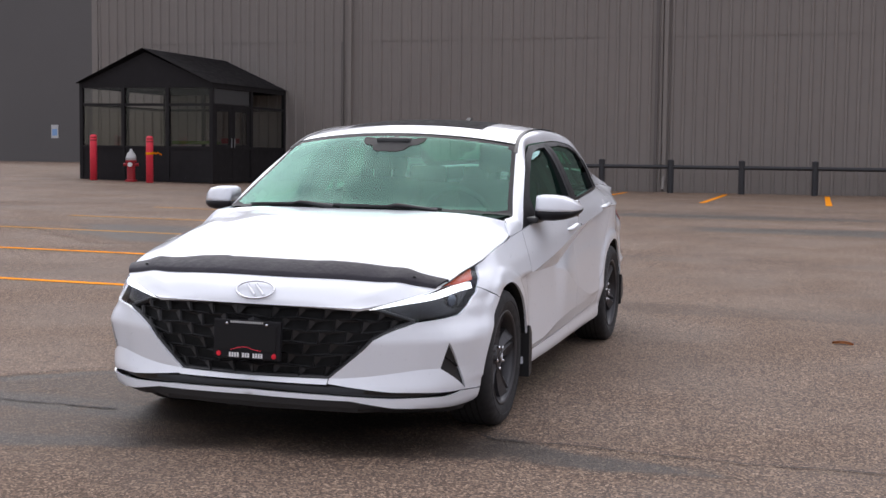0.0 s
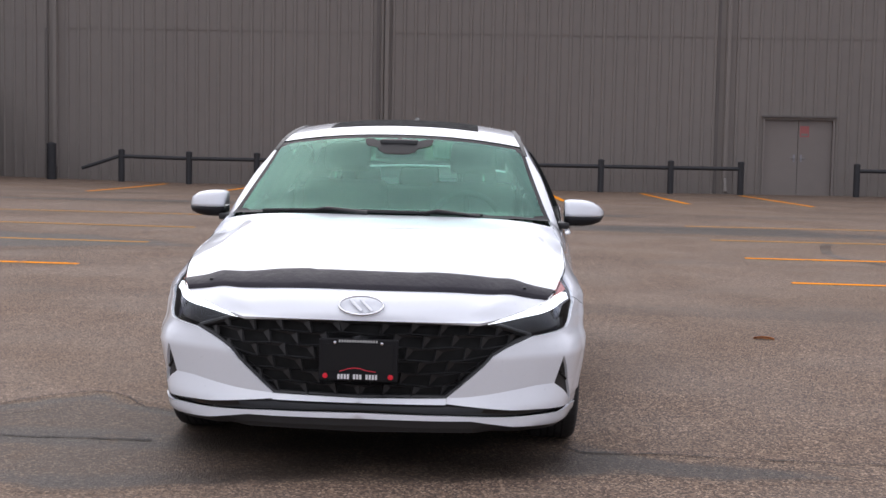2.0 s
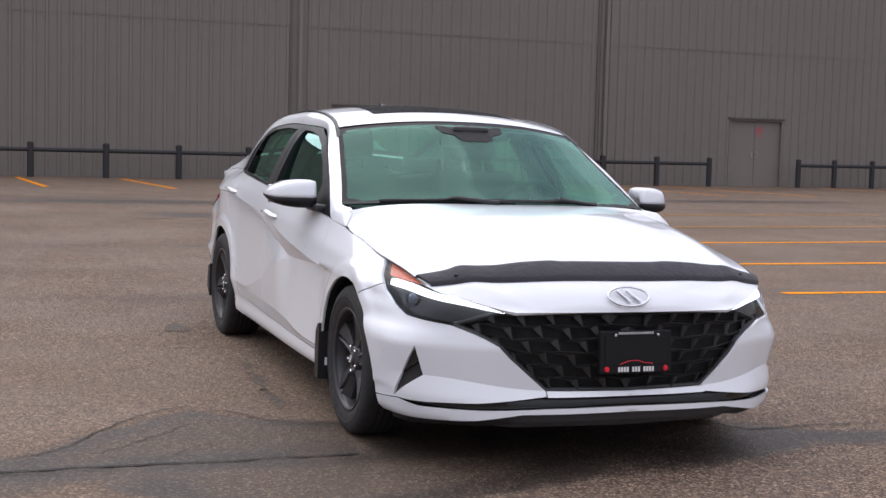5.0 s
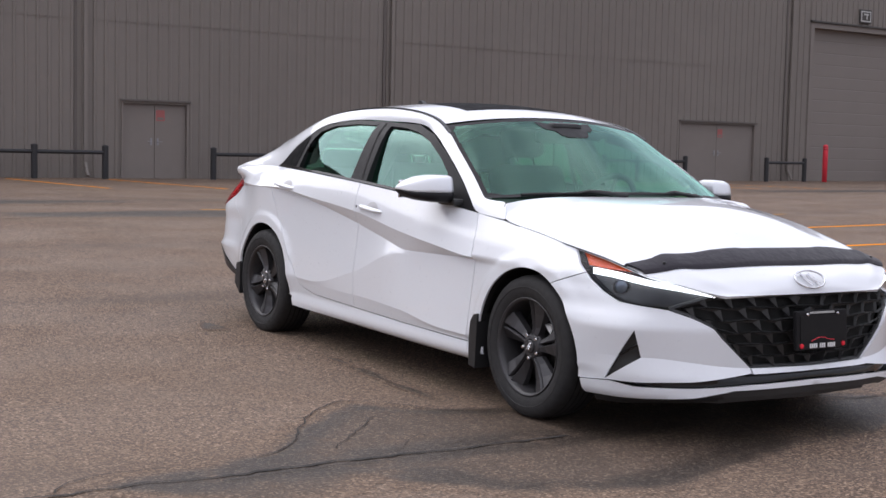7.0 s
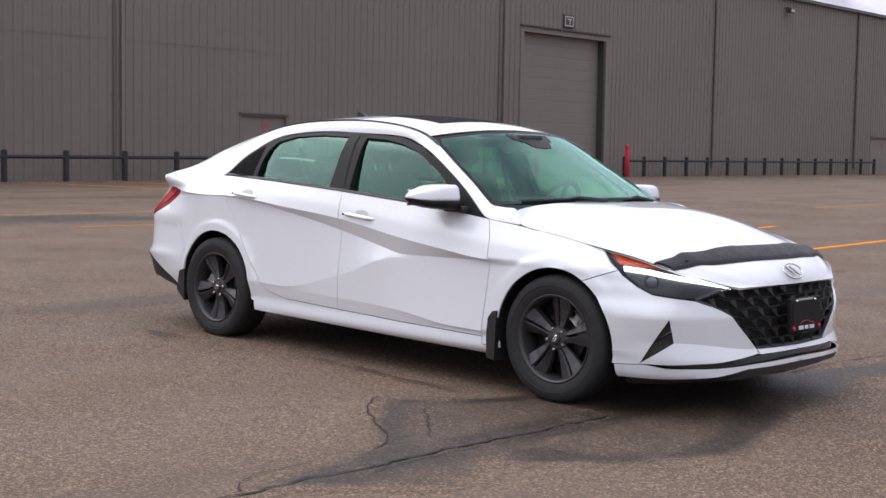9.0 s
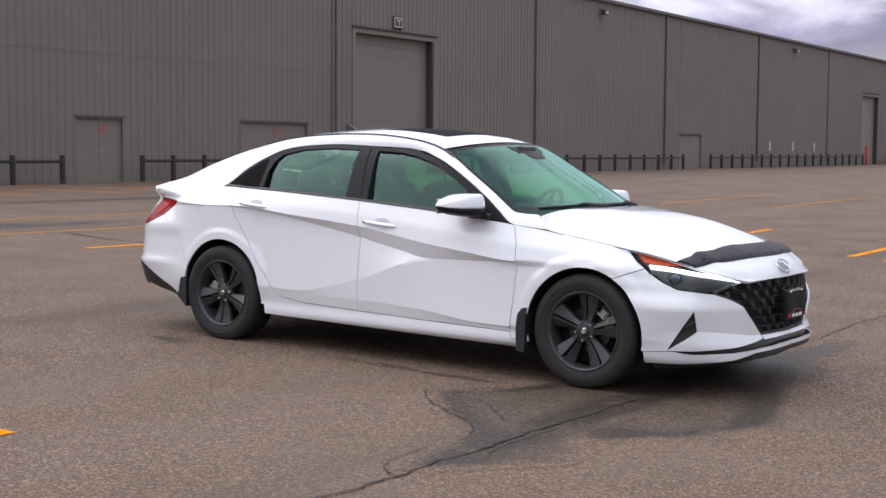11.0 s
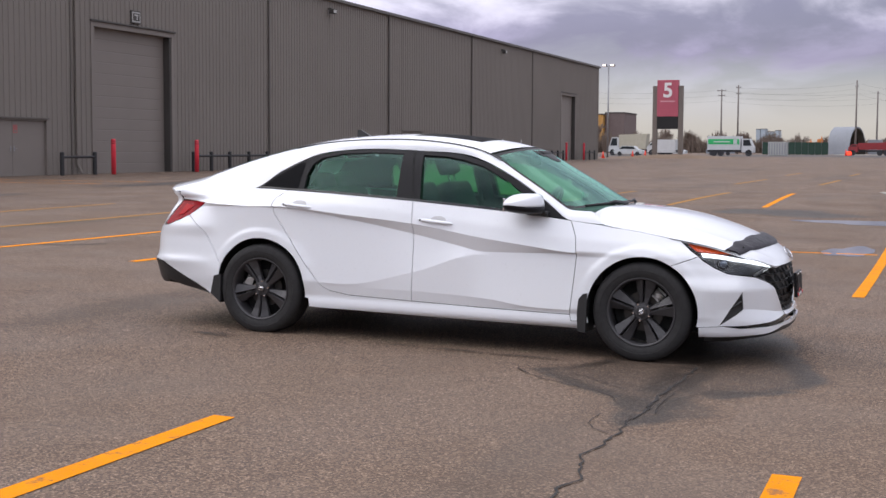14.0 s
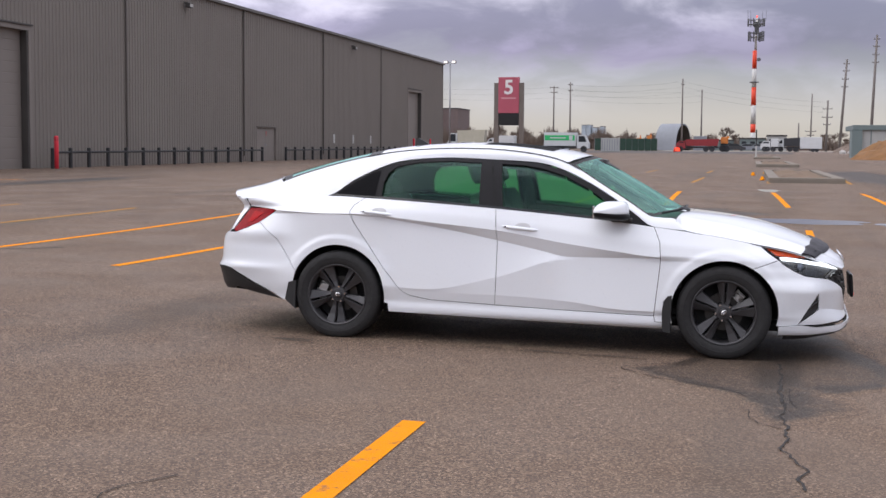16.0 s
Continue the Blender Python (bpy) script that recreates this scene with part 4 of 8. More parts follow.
strip("pavement", -16, 40, 222, 262, VERGE, 0.03, "pale gravel verge along the road", "verge")

bm = bmesh.new()
rng = random.Random(4)
grid = [[bm.verts.new((-34 + 16 * i / 20, 131 + 12 * j / 10,
                       ground_z(-30, 131 + 12 * j / 10) - 0.05 + (0.45 * math.sin(math.pi * i / 20) * math.sin(math.pi * j / 10) + 0.05 * rng.random() if 0 < i < 20 and 0 < j < 10 else 0)))
         for i in range(21)] for j in range(11)]
for j in range(10):
    for i in range(20):
        bm.faces.new((grid[j][i], grid[j][i + 1], grid[j + 1][i + 1], grid[j + 1][i]))
tagged(obj("grass_mound", bm, DRY_GRASS, smooth=True), "low mound of dry brown grass and soil", "mound", kind="structure")

# pylon sign
sign = empty("pylon_sign", pose(-26.9, 137, ground_z(-26.9, 137)))
tagged(sign, "tall rosy red pylon sign with a white five above black", "sign")
for x in (-1.45, 1.45):
    part("post", box((x - 0.26, -0.25, -0.3), (x + 0.26, 0.25, 8.1), 0.03), POST_GREY, sign)
red_panel = part("red_panel", box((-1.19, -0.32, 4.67), (1.19, 0.32, 8.74), 0.02), SIGN_PINK, sign)
part("black_panel", box((-1.17, -0.28, 3.27), (1.17, 0.28, 4.66), 0.02), SIGN_BLACK, sign, "blank black message panel")
five = bpy.data.curves.new("numeral", "FONT")
five.body, five.size, five.extrude, five.offset = "5", 2.25, 0.02, 0.055
five.align_x = "CENTER"
numeral = new("numeral", five)
numeral.data.materials.append(SIGN_WHITE)
numeral.parent = red_panel
numeral.matrix_basis = pose(0.02, -0.345, 6.85, 90, 0, 0)
numeral["label"] = "white numeral five"
part("text_bar", box((-0.83, -0.34, 6.28), (0.83, -0.322, 6.44)), material("sign_text_pink", (0.6, 0.3, 0.33), 0.5), red_panel, "pale line of small lettering")

# twin-head car park lamp
lamp = stand("car_park_lamp", -35, 142, "tall slim grey lamp post with two lit heads", "lamp post")
part("pole", tube((0, 0, -0.2), (0, 0, 10.8), 0.12, 0.075), GREY_STEEL, lamp, smooth=True)
part("crossbar", tube((-0.5, 0, 10.75), (0.5, 0, 10.75), 0.04), GREY_STEEL, lamp)
for x in (-0.48, 0.48):
    head = part("lamp_head", box((x - 0.24, -0.3, 10.68), (x + 0.24, 0.3, 10.98), 0.05), GREY_STEEL, lamp)
    part("lens", box((x - 0.2, -0.312, 10.72), (x + 0.2, -0.302, 10.94)), LAMP_LENS, head, "glowing lamp lens")


# utility poles and their wires
ENDS = []


def utility_pole(x, y, top, lean=0.0, arms=((0.4, 1.1),), r=0.17):
    e = stand("utility_pole", x, y, "tall weathered grey utility pole" + (" with short crossarms" if arms else ""), "utility pole", "utility poles")
    h = top - ground_z(x, y)
    part("pole", tube((0, 0, -0.3), (lean * h, 0, h), r * 1.15, r * 0.75, 8), WOOD_POLE, e, smooth=True)
    for down, half in arms:
        z = h - down
        arm = part("crossarm", box((lean * z - half, -0.06, z - 0.07), (lean * z + half, 0.06, z + 0.07)), WOOD_POLE, e)
        for s in (-0.9, 0.9):
            part("insulator", lathe([(0.05, z + 0.07), (0.08, z + 0.16), (0.04, z + 0.26)], 8, Matrix.Translation((lean * z + s * half, 0, 0))), GREY_STEEL, arm)
    ENDS.append((x, y, top, lean))


many = ((0.8, 0.55), (2.1, 0.6), (3.6, 0.6), (5.0, 0.6))
utility_pole(-40.4, 262, 14.4, 0.0, ((0.3, 0.9), (1.3, 0.7)))
utility_pole(-35.3, 250, 14.6, 0.0, ((0.5, 0.45), (1.7, 0.45)))
utility_pole(-13.2, 250, 15.2, 0.0, ((1.2, 0.3),))
utility_pole(-9.9, 262, 13.6, 0.0, ())
utility_pole(11.8, 265, 12.8, 0.012, ((7.6, 1.1), (8.4, 0.7)), 0.16)
utility_pole(14.1, 250, 10.9, 0.012, ((1.6, 0.9), (3.2, 1.0), (4.6, 0.7)), 0.2)
utility_pole(15.9, 240, 18.0, 0.055, many, 0.24)
utility_pole(21.3, 240, 22.4, 0.030, many, 0.26)
utility_pole(8.6, 240, 6.4, 0.0, (), 0.16)


def wire(a, b, sag):
    bm = bmesh.new()
    a, b = Vector(a), Vector(b)
    last = a
    for k in range(1, 13):
        s = k / 12
        p = a.lerp(b, s) - Vector((0, 0, 4 * sag * s * (1 - s)))
        add_tube(bm, last, p, 0.010, sides=4, caps=False)
        last = p
    tagged(obj("power_line", bm, WIRE), "thin sagging overhead power line between poles", "power line", "power lines")


for k, dz in enumerate((0.25, 1.3, 2.4)):
    wire((-70, 255, 14.2 - dz), (-40.4, 262, 14.4 - dz), 0.5)
    wire((-40.4, 262, 14.35 - dz), (-9.9, 262, 13.5 - dz), 0.7)
    wire((-35.3, 250, 14.3 - dz), (-13.2, 250, 14.9 - dz), 0.6)
    wire((-13.2, 250, 14.9 - dz), (14.1, 250, 10.8 - 0.9 * dz), 0.7)

# red and white cell tower
tower = stand("cell_tower", 0.42, 300, "tall red and white banded cell tower with dark antennas", "cell tower")
t0 = ground_z(0.42, 300)
heights = (0.0, 4.06, 6.0, 10.3, 14.45, 18.72, 22.85)
for k, (a, b) in enumerate(zip(heights, heights[1:])):
    r = [0.62 - 0.006 * z for z in (a, b)]
    part("mast_band", tube((0, 0, a), (0, 0, b), r[0], r[1], 20), TOWER_RED if k % 2 else TOWER_WHITE, tower, "red band" if k % 2 else "white band", True)
part("mast_top", tube((0.15, 0, 22.85), (0.3, 0, 30.4), 0.28, 0.2), TOWER_WHITE, tower, smooth=True)
part("platform", lathe([(0.5, 15.5), (1.05, 15.52), (1.05, 15.75), (0.5, 15.77)], 16), ANTENNA, tower, "dark steel platform ring")
part("dish", lathe([(0.0, 0.0), (0.34, 0.05), (0.44, 0.3), (0.0, 0.32)], 14, pose(0.95, -0.2, 20.8, 90, 0, 0)), ANTENNA, tower, "dark round dish antenna")
for z, half in ((25.9, 1.9), (28.8, 2.2)):
    for k in range(3):
        a = math.radians(20 + 120 * k)
        c, s = math.cos(a), math.sin(a)
        mid = Vector((0.3 + c * 1.2, s * 1.2, z))
        side = Vector((-s, c, 0))
        frame_ = part("antenna_frame", tube(mid - side * half * 0.75, mid + side * half * 0.75, 0.09, sides=6), ANTENNA, tower)
        bm = tube((0.3, 0, z), mid, 0.08, sides=6)
        add_tube(bm, mid - side * half * 0.75 + Vector((0, 0, 1)), mid + side * half * 0.75 + Vector((0, 0, 1)), 0.06, sides=6)
        part("support_arm", bm, ANTENNA, tower)
        for j in (-1, -0.35, 0.4, 1):
            p = mid + side * half * 0.75 * j
            drop = 0.9 if z < 27 else 0.5
            part("panel_antenna", box((p.x - 0.13, p.y - 0.09, z - drop), (p.x + 0.13, p.y + 0.09, z + 1.3)), ANTENNA, frame_)
part("equipment", box((-0.2, -0.35, 26.6), (0.8, 0.35, 29.4), 0.05), ANTENNA, tower)
part("beacon", lathe([(0.16, 30.4), (0.2, 30.6), (0.12, 30.85), (0.0, 30.9)], 12, Matrix.Translation((0.3, 0, 0))), TAIL_GLOW, tower, "small red beacon")
for x in (-1.7, -1.1, 1.5, 2.3):
    part("whip_aerial", tube((x, 0, 29.6), (x * 1.03, 0, 32.0), 0.05, 0.03, 6), ANTENNA, tower)


# vehicles of the yard
def wheel_set(e, xs, y0, r=0.48):
    for x in xs:
        w = part("wheel", lathe([(0.0, 0.0), (r * 0.55, 0.0), (r * 0.6, -0.03), (r * 0.95, -0.03), (r, 0.04), (r, 0.25), (0.0, 0.25)], 18, pose(x, y0, r, -90, 0, 0)), YARD_DARK, e, "dark tyre")


def lorry(name, x0, x1, y, height, body, label, category, cab=1.6, cab_mat=None, panel=None, open_top=False, bed=1.0, facing=1):
    """A lorry side-on: its load body from x0 to x1 and a cab past the end that faces."""
    e = stand(name, (x0 + x1) / 2, y, label, category)
    h = (x1 - x0) / 2
    z1 = height
    part("chassis", box((-h, 0.3, 0.62), (h + 0.2, 1.9, 0.9)), YARD_DARK, e)
    if open_top:
        part("body", prism([(-h, bed), (h, bed), (h + 0.25, z1), (-h - 0.1, z1 - 0.15)], 0.0, 2.2, 1), body, e)
    else:
        part("body", box((-h, 0.0, bed - 0.1), (h, 2.3, z1), 0.04), body, e)
    if panel:
        flag = part("side_panel", box((-h + 0.12, -0.02, z1 - 1.15), (h - 0.2, -0.004, z1 - 0.4)), panel, e, "green side panel")
        part("emblem", box((h - 1.0, -0.035, z1 - 1.1), (h - 0.5, -0.024, z1 - 0.45)), TRUCK_WHITE, flag, "pale square emblem")
        part("text_bar", box((-h + 0.9, -0.035, z1 - 0.86), (h - 1.5, -0.024, z1 - 0.7)), TRUCK_WHITE, flag, "line of small white lettering")
    a = h + 0.12 if facing > 0 else -h - 0.12
    s = facing
    ct = min(z1 - 0.35, 2.75)
    body_cab = part("cab", prism([(a, 0.55), (a + s * cab, 0.55), (a + s * cab, 1.35), (a + s * (cab - 0.15), 1.5), (a + s * (cab - 0.55), ct), (a, ct)], 0.1, 2.1, 1), cab_mat or body, e)
    part("cab_window", prism([(a + s * 0.25, 1.5), (a + s * (cab - 0.3), 1.5), (a + s * (cab - 0.6), ct - 0.15), (a + s * 0.25, ct - 0.15)], 0.08, 0.097, 1), DARK_WINDOW, body_cab)
    wheel_set(e, (-h + 0.9, -h + 1.9, a + s * (cab - 0.7)) if facing > 0 else (h - 0.9, h - 1.9, a + s * (cab - 0.7)), 0.1)
    return e


lorry("box_truck", -29.4, -24.7, 179, 2.85, TRUCK_WHITE, "white box truck with a green side panel", "truck", 1.7, panel=TRUCK_GREEN)
lorry("dump_truck", -43.9, -39.9, 186, 3.3, TRUCK_BEIGE, "beige dump truck with an open load body", "truck", 1.6, TRUCK_WHITE, open_top=True, facing=-1)
lorry("delivery_van", -34.6, -31.9, 168, 2.3, TRUCK_WHITE, "small white delivery van", "van", 1.1, bed=0.6, facing=-1)
lorry("flatbed_truck", -10.6, -5.4, 214, 2.2, TRUCK_RED, "dark red truck with a long open bed", "truck", 1.5, open_top=True, bed=1.0, facing=-1)
lorry("tow_truck", 3.6, 4.9, 232, 2.3, TRUCK_WHITE, "white truck with a tall cab", "truck", 1.7, facing=-1)
lorry("dark_truck", 6.0, 8.9, 234, 2.6, YARD_DARK, "dark truck with a high-sided body", "truck", 1.2, TRUCK_WHITE, open_top=True, facing=-1)
e = stand("yellow_digger", -4.3, 216, "yellow and orange digger arm beside the red truck", "digger")
part("body", box((-0.6, 0, 1.4), (0.6, 1.2, 2.5), 0.1), SAFETY, e)
part("arm", prism([(-0.6, 2.1), (0.7, 2.7), (0.9, 2.45), (-0.4, 1.7)], 0.2, 0.6, 1), YELLOW, e)
wheel_set(e, (-0.3, 0.4), 0.1, 0.6)
part("axle_beam", box((-0.5, 0.15, 0.5), (0.5, 0.9, 1.42)), YARD_DARK, e)

e = stand("cargo_trailer", 10.5, 230, "plain white enclosed cargo trailer", "trailer")
part("body", box((-1.85, 0, 0.6), (1.85, 2.1, 2.65), 0.05), TRUCK_WHITE, e)
part("drawbar", box((-2.8, 0.9, 0.55), (-1.84, 1.1, 0.7)), YARD_DARK, e)
wheel_set(e, (0.3, 1.0), 0.05, 0.36)
part("axle_beam", box((0.2, 0.2, 0.3), (1.1, 1.8, 0.62)), YARD_DARK, e)
for x0, x1, y, h in ((-23.4, -20.6, 200, 2.75),):
    e = stand("storage_container", (x0 + x1) / 2, y, "pale grey steel storage container", "container", "storage containers")
    w = (x1 - x0) / 2
    part("body", box((-w, 0, 0.05), (w, 2.4, h - 0.6), 0.03), SHED_WALL if x0 < -22 else HUT_SKIN, e)
    for k in range(7):
        x = -w + 0.2 + (2 * w - 0.4) * k / 6
        part("rib", box((x - 0.05, -0.05, 0.15), (x + 0.05, -0.003, h - 0.75)), HUT_SKIN, e)


def small_car(x, y, mat, label):
    e = stand("parked_car", x, y, label, "car", "cars parked in the yard")
    part("body", prism([(-2.1, 0.3), (2.1, 0.3), (2.15, 0.75), (1.3, 0.95), (0.7, 1.42), (-0.9, 1.45), (-1.7, 0.98), (-2.15, 0.9)], 0, 1.75, 1), mat, e)
    part("side_window", prism([(-1.45, 1.0), (1.1, 0.98), (0.62, 1.34), (-0.85, 1.36)], -0.012, -0.003, 1), DARK_WINDOW, e)
    wheel_set(e, (-1.3, 1.3), -0.02, 0.32)


small_car(-40.2, 176, TRUCK_WHITE, "small white car parked in the yard")
small_car(-37.0, 192, TRUCK_WHITE, "white car parked behind the vans")
small_car(-30.6, 198, HUT_SKIN, "grey-blue car parked near the box truck")
small_car(-3.0, 246, YARD_DARK, "dark car parked in front of the bare trees")
small_car(1.9, 246, HUT_SKIN, "grey car parked near the tower")
small_car(-0.4, 250, HUT_SKIN, "grey car parked near the tower")

# arched hut
hut = stand("arched_hut", -15.1, 255, "pale grey arched storage hut, open and dark at its end", "hut")
n = 16


def arch(r, back):
    """One rib of the hut, a given way back from its open end; the hut lies askew to the lot."""
    cx, cy = 2.0 - 0.88 * back, 0.47 * back
    return [(cx + 0.47 * r * math.cos(math.pi * k / n), cy + 0.88 * r * math.cos(math.pi * k / n), -0.1 + (r * 1.83) * math.sin(math.pi * k / n) ** 0.8) for k in range(n + 1)]


for name, r, mat in (("roof_skin", 3.0, HUT_SKIN), ("lining", 2.9, HUT_INSIDE)):
    bm = bmesh.new()
    rows = [[bm.verts.new(p) for p in arch(r, back)] for back in (0.0, 1.2, 2.4, 3.6, 4.8)]
    for lo, hi in zip(rows, rows[1:]):
        for k in range(n):
            bm.faces.new((lo[k], lo[k + 1], hi[k + 1], hi[k]))
    part(name, bm, mat, hut, "dark brown inside of the hut" if name == "lining" else "", True)
bm = bmesh.new()
oa, ob_ = [bm.verts.new(p) for p in arch(3.0, 0.0)], [bm.verts.new(p) for p in arch(2.85, -0.01)]
for k in range(n):
    bm.faces.new((oa[k], oa[k + 1], ob_[k + 1], ob_[k]))
part("end_rim", bm, HUT_SKIN, hut)
bm = bmesh.new()
bm.faces.new([bm.verts.new(p) for p in arch(2.98, 4.78)])
part("back_wall", bm, HUT_INSIDE, hut)
part("side_block", box((3.9, 1.0, -0.1), (6.4, 6, 2.9), 0.05), HUT_SKIN, hut)

# green screened fence with orange machines
fence = stand("screened_fence", -21.5, 222, "long fence with a dark green screen", "fence")
for k in range(11):
    x = -5.5 + 11 * k / 10
    part("post", tube((x, 0.1, -0.1), (x, 0.1, 2.4), 0.05, sides=8), GREY_STEEL, fence)
    if k < 10:
        part("screen", box((x + 0.03, 0.0, 0.1), (x + 1.07, 0.03, 2.2)), GREEN_SCREEN, fence)
for x, h in ((-19.4, 3.3), (-17.6, 3.7)):
    e = stand("orange_machine", x, 225, "orange work machine standing behind the green fence", "machine", "orange machines")
    part("base", box((-0.7, 0, 0.3), (0.7, 1.2, h - 1.9), 0.08), YARD_DARK, e)
    part("body", box((-0.5, 0, h - 1.9), (0.4, 1.2, h - 0.95), 0.1), SAFETY, e)
    part("mast", box((0.1, 0.4, h - 0.95), (0.3, 0.6, h - 0.5)), SAFETY, e)
    wheel_set(e, (-0.45, 0.45), 0.05, 0.35)

# cones, blue board and barrier by the sign
for x, y, h in ((-33.2, 132.5, 0.75), (-30.2, 134, 0.8), (-32.2, 150, 0.8), (-12.0, 205, 1.0), (17.4, 215, 1.1)):
    e = stand("traffic_cone", x, y, "red plastic traffic cone on the ground", "cone", "traffic cones")
    part("base", box((-0.24, -0.24, 0.0), (0.24, 0.24, 0.05), 0.02), CONE_RED, e)
    part("cone", lathe([(0.2, 0.05), (0.12, h * 0.5), (0.05, h), (0.0, h)], 14), CONE_RED, e, smooth=True)
e = stand("work_light", -11.7, 207, "bright red work light on a low stand", "lamp")
part("stand", box((-0.5, 0, 0), (0.5, 0.4, 0.5), 0.05), CONE_RED, e)
part("lens", box((-0.4, -0.02, 0.15), (0.4, -0.004, 0.7)), TAIL_GLOW, e, "glowing red lens")
e = stand("blue_board", -36.2, 140, "narrow upright blue notice board on two legs", "board")
part("board", box((-0.5, 0, 0.5), (0.3, 0.06, 2.4), 0.02), material("board_blue", (0.05, 0.16, 0.42), 0.5), e)
for x in (-0.4, 0.2):
    part("leg", box((x - 0.04, 0.0, -0.1), (x + 0.04, 0.06, 0.5)), GREY_STEEL, e)
e = stand("marker_post", 0.62, 120, "slim dark marker post with a pale foot", "post")
part("post", box((-0.06, -0.06, 1.1), (0.06, 0.06, 2.7), 0.01), YARD_DARK, e)
part("foot", box((-0.07, -0.07, -0.05), (0.07, 0.07, 1.1), 0.01), OFF_WHITE, e)

# shed, earth pile and rubble past the islands
shed = stand("low_shed", 17.9, 126, "low pale shed with a grey-green roof edge", "shed")
part("wall", box((-7.0, 0.25, -0.2), (14, 10, 2.75)), SHED_WALL, shed)
part("roof_edge", box((-7.9, 0, 2.76), (15, 11, 3.25), 0.03), SHED_TRIM, shed)
part("side_box", box((-8.0, -0.2, -0.1), (-7.02, 3.0, 2.72), 0.03), SHED_TRIM, shed, "grey-green box against the wall")
for k in range(9):
    part("wall_rib", box((-6.2 + 2.2 * k, 0.19, 0.0), (-6.1 + 2.2 * k, 0.245, 2.7)), SHED_TRIM, shed)


def heap(name, cx, cy, rx, ry, h, mat, seed, label):
    rng = random.Random(seed)
    bm = bmesh.new()
    rows = []
    for j in range(11):
        s = j / 10
        rows.append([bm.verts.new((rx * (1 - s) * math.cos(a) * (1 + 0.10 * rng.random()), ry * (1 - s) * math.sin(a) * (1 + 0.10 * rng.random()),
                                   h * s ** 0.72 * (0.86 + 0.28 * rng.random()) - 0.1)) for a in [2 * math.pi * k / 28 for k in range(28)]])
    for a, b in zip(rows, rows[1:]):
        for k in range(28):
            j = (k + 1) % 28
            bm.faces.new((a[k], a[j], b[j], b[k]))
    bmesh.ops.remove_doubles(bm, verts=bm.verts, dist=0.02)
    ob = obj(name, bm, mat)
    ob.matrix_basis = pose(cx, cy, ground_z(cx, cy))
    tagged(ob, label, "heap")


heap("earth_heap", 13.2, 107, 4.6, 5.0, 2.6, EARTH, 3, "orange-brown heap of bare earth")
heap("earth_heap", 17.5, 104, 4.6, 5.0, 2.2, EARTH, 9, "orange-brown heap of bare earth")
heap("brush_heap", 15.6, 205, 3.0, 3.0, 1.7, BRUSH, 8, "grey-brown heap of brush and debris")
rng = random.Random(6)
for k in range(14):
    x, y = rng.uniform(12.6, 16.5), rng.uniform(182, 192)
    r = rng.uniform(0.25, 0.6)
    bm = bmesh.new()
    bmesh.ops.create_icosphere(bm, subdivisions=1, radius=r)
    for v in bm.verts:
        v.co = Vector((v.co.x * rng.uniform(0.8, 1.4), v.co.y, v.co.z * rng.uniform(0.5, 0.9) + r * 0.3))
    ob = obj("rubble_block", bm, RUBBLE if k % 3 else BRUSH)
    ob.matrix_basis = pose(x, y, ground_z(x, y))
    tagged(ob, "pale broken lump of rubble on the ground", "rubble", "rubble lumps")


# bare trees and brush along the far side
def bare_tree(x, y, height, seed, spread=0.55):
    e = stand("bare_tree", x, y, "bare leafless brown tree with fine spreading twigs", "tree", "bare trees")
    rng = random.Random(seed)
    trunk, limbs = bmesh.new(), bmesh.new()

    def grow(p, way, length, r, level):
        q = p + way * length
        add_tube(trunk if level == 0 else limbs, p, q, r, r * 0.62, 6 if level < 2 else 3, False)
        if level == 5:
            return
        for k in range((4, 4, 4, 3, 3)[level]):
            side = Vector((rng.uniform(-1, 1), rng.uniform(-1, 1), rng.uniform(-0.15, 0.5)))
            turn = (way + side * spread * rng.uniform(0.7, 1.5)).normalized()
            grow(p.lerp(q, rng.uniform(0.55, 1.0)), turn, length * rng.uniform(0.5, 0.8), max(r * 0.5, 0.03), level + 1)

    grow(Vector((0, 0, -0.2)), Vector((rng.uniform(-0.08, 0.08), 0, 1)).normalized(), height * 0.34, height * 0.028, 0)
    part("trunk", trunk, BARK, e, smooth=True)
    part("crown", limbs, BARK, e, "bare spreading crown")


rng = random.Random(12)
bare_tree(-5.6, 278, 7.4, 1, 0.8)
for k, (x, y, h) in enumerate(((-77, 300, 9.5), (-73.5, 290, 8.0), (-70, 300, 6.5), (-61, 300, 6.0), (-58, 295, 7.5), (-55.5, 300, 7.8), (-53, 300, 6.2), (-48, 300, 5.4),
                               (-45, 295, 6.2), (-42, 300, 6.4), (-39, 296, 5.6), (-36.5, 300, 5.2), (-33, 300, 4.6), (-27, 300, 4.6), (-23, 300, 5.0), (-20.5, 298, 4.8), (-9.5, 290, 4.8),
                               (-2.8, 290, 4.6), (15.6, 280, 5.2), (18, 284, 5.8), (20.5, 282, 4.6))):
    bare_tree(x, y, h, 20 + k, 0.7)


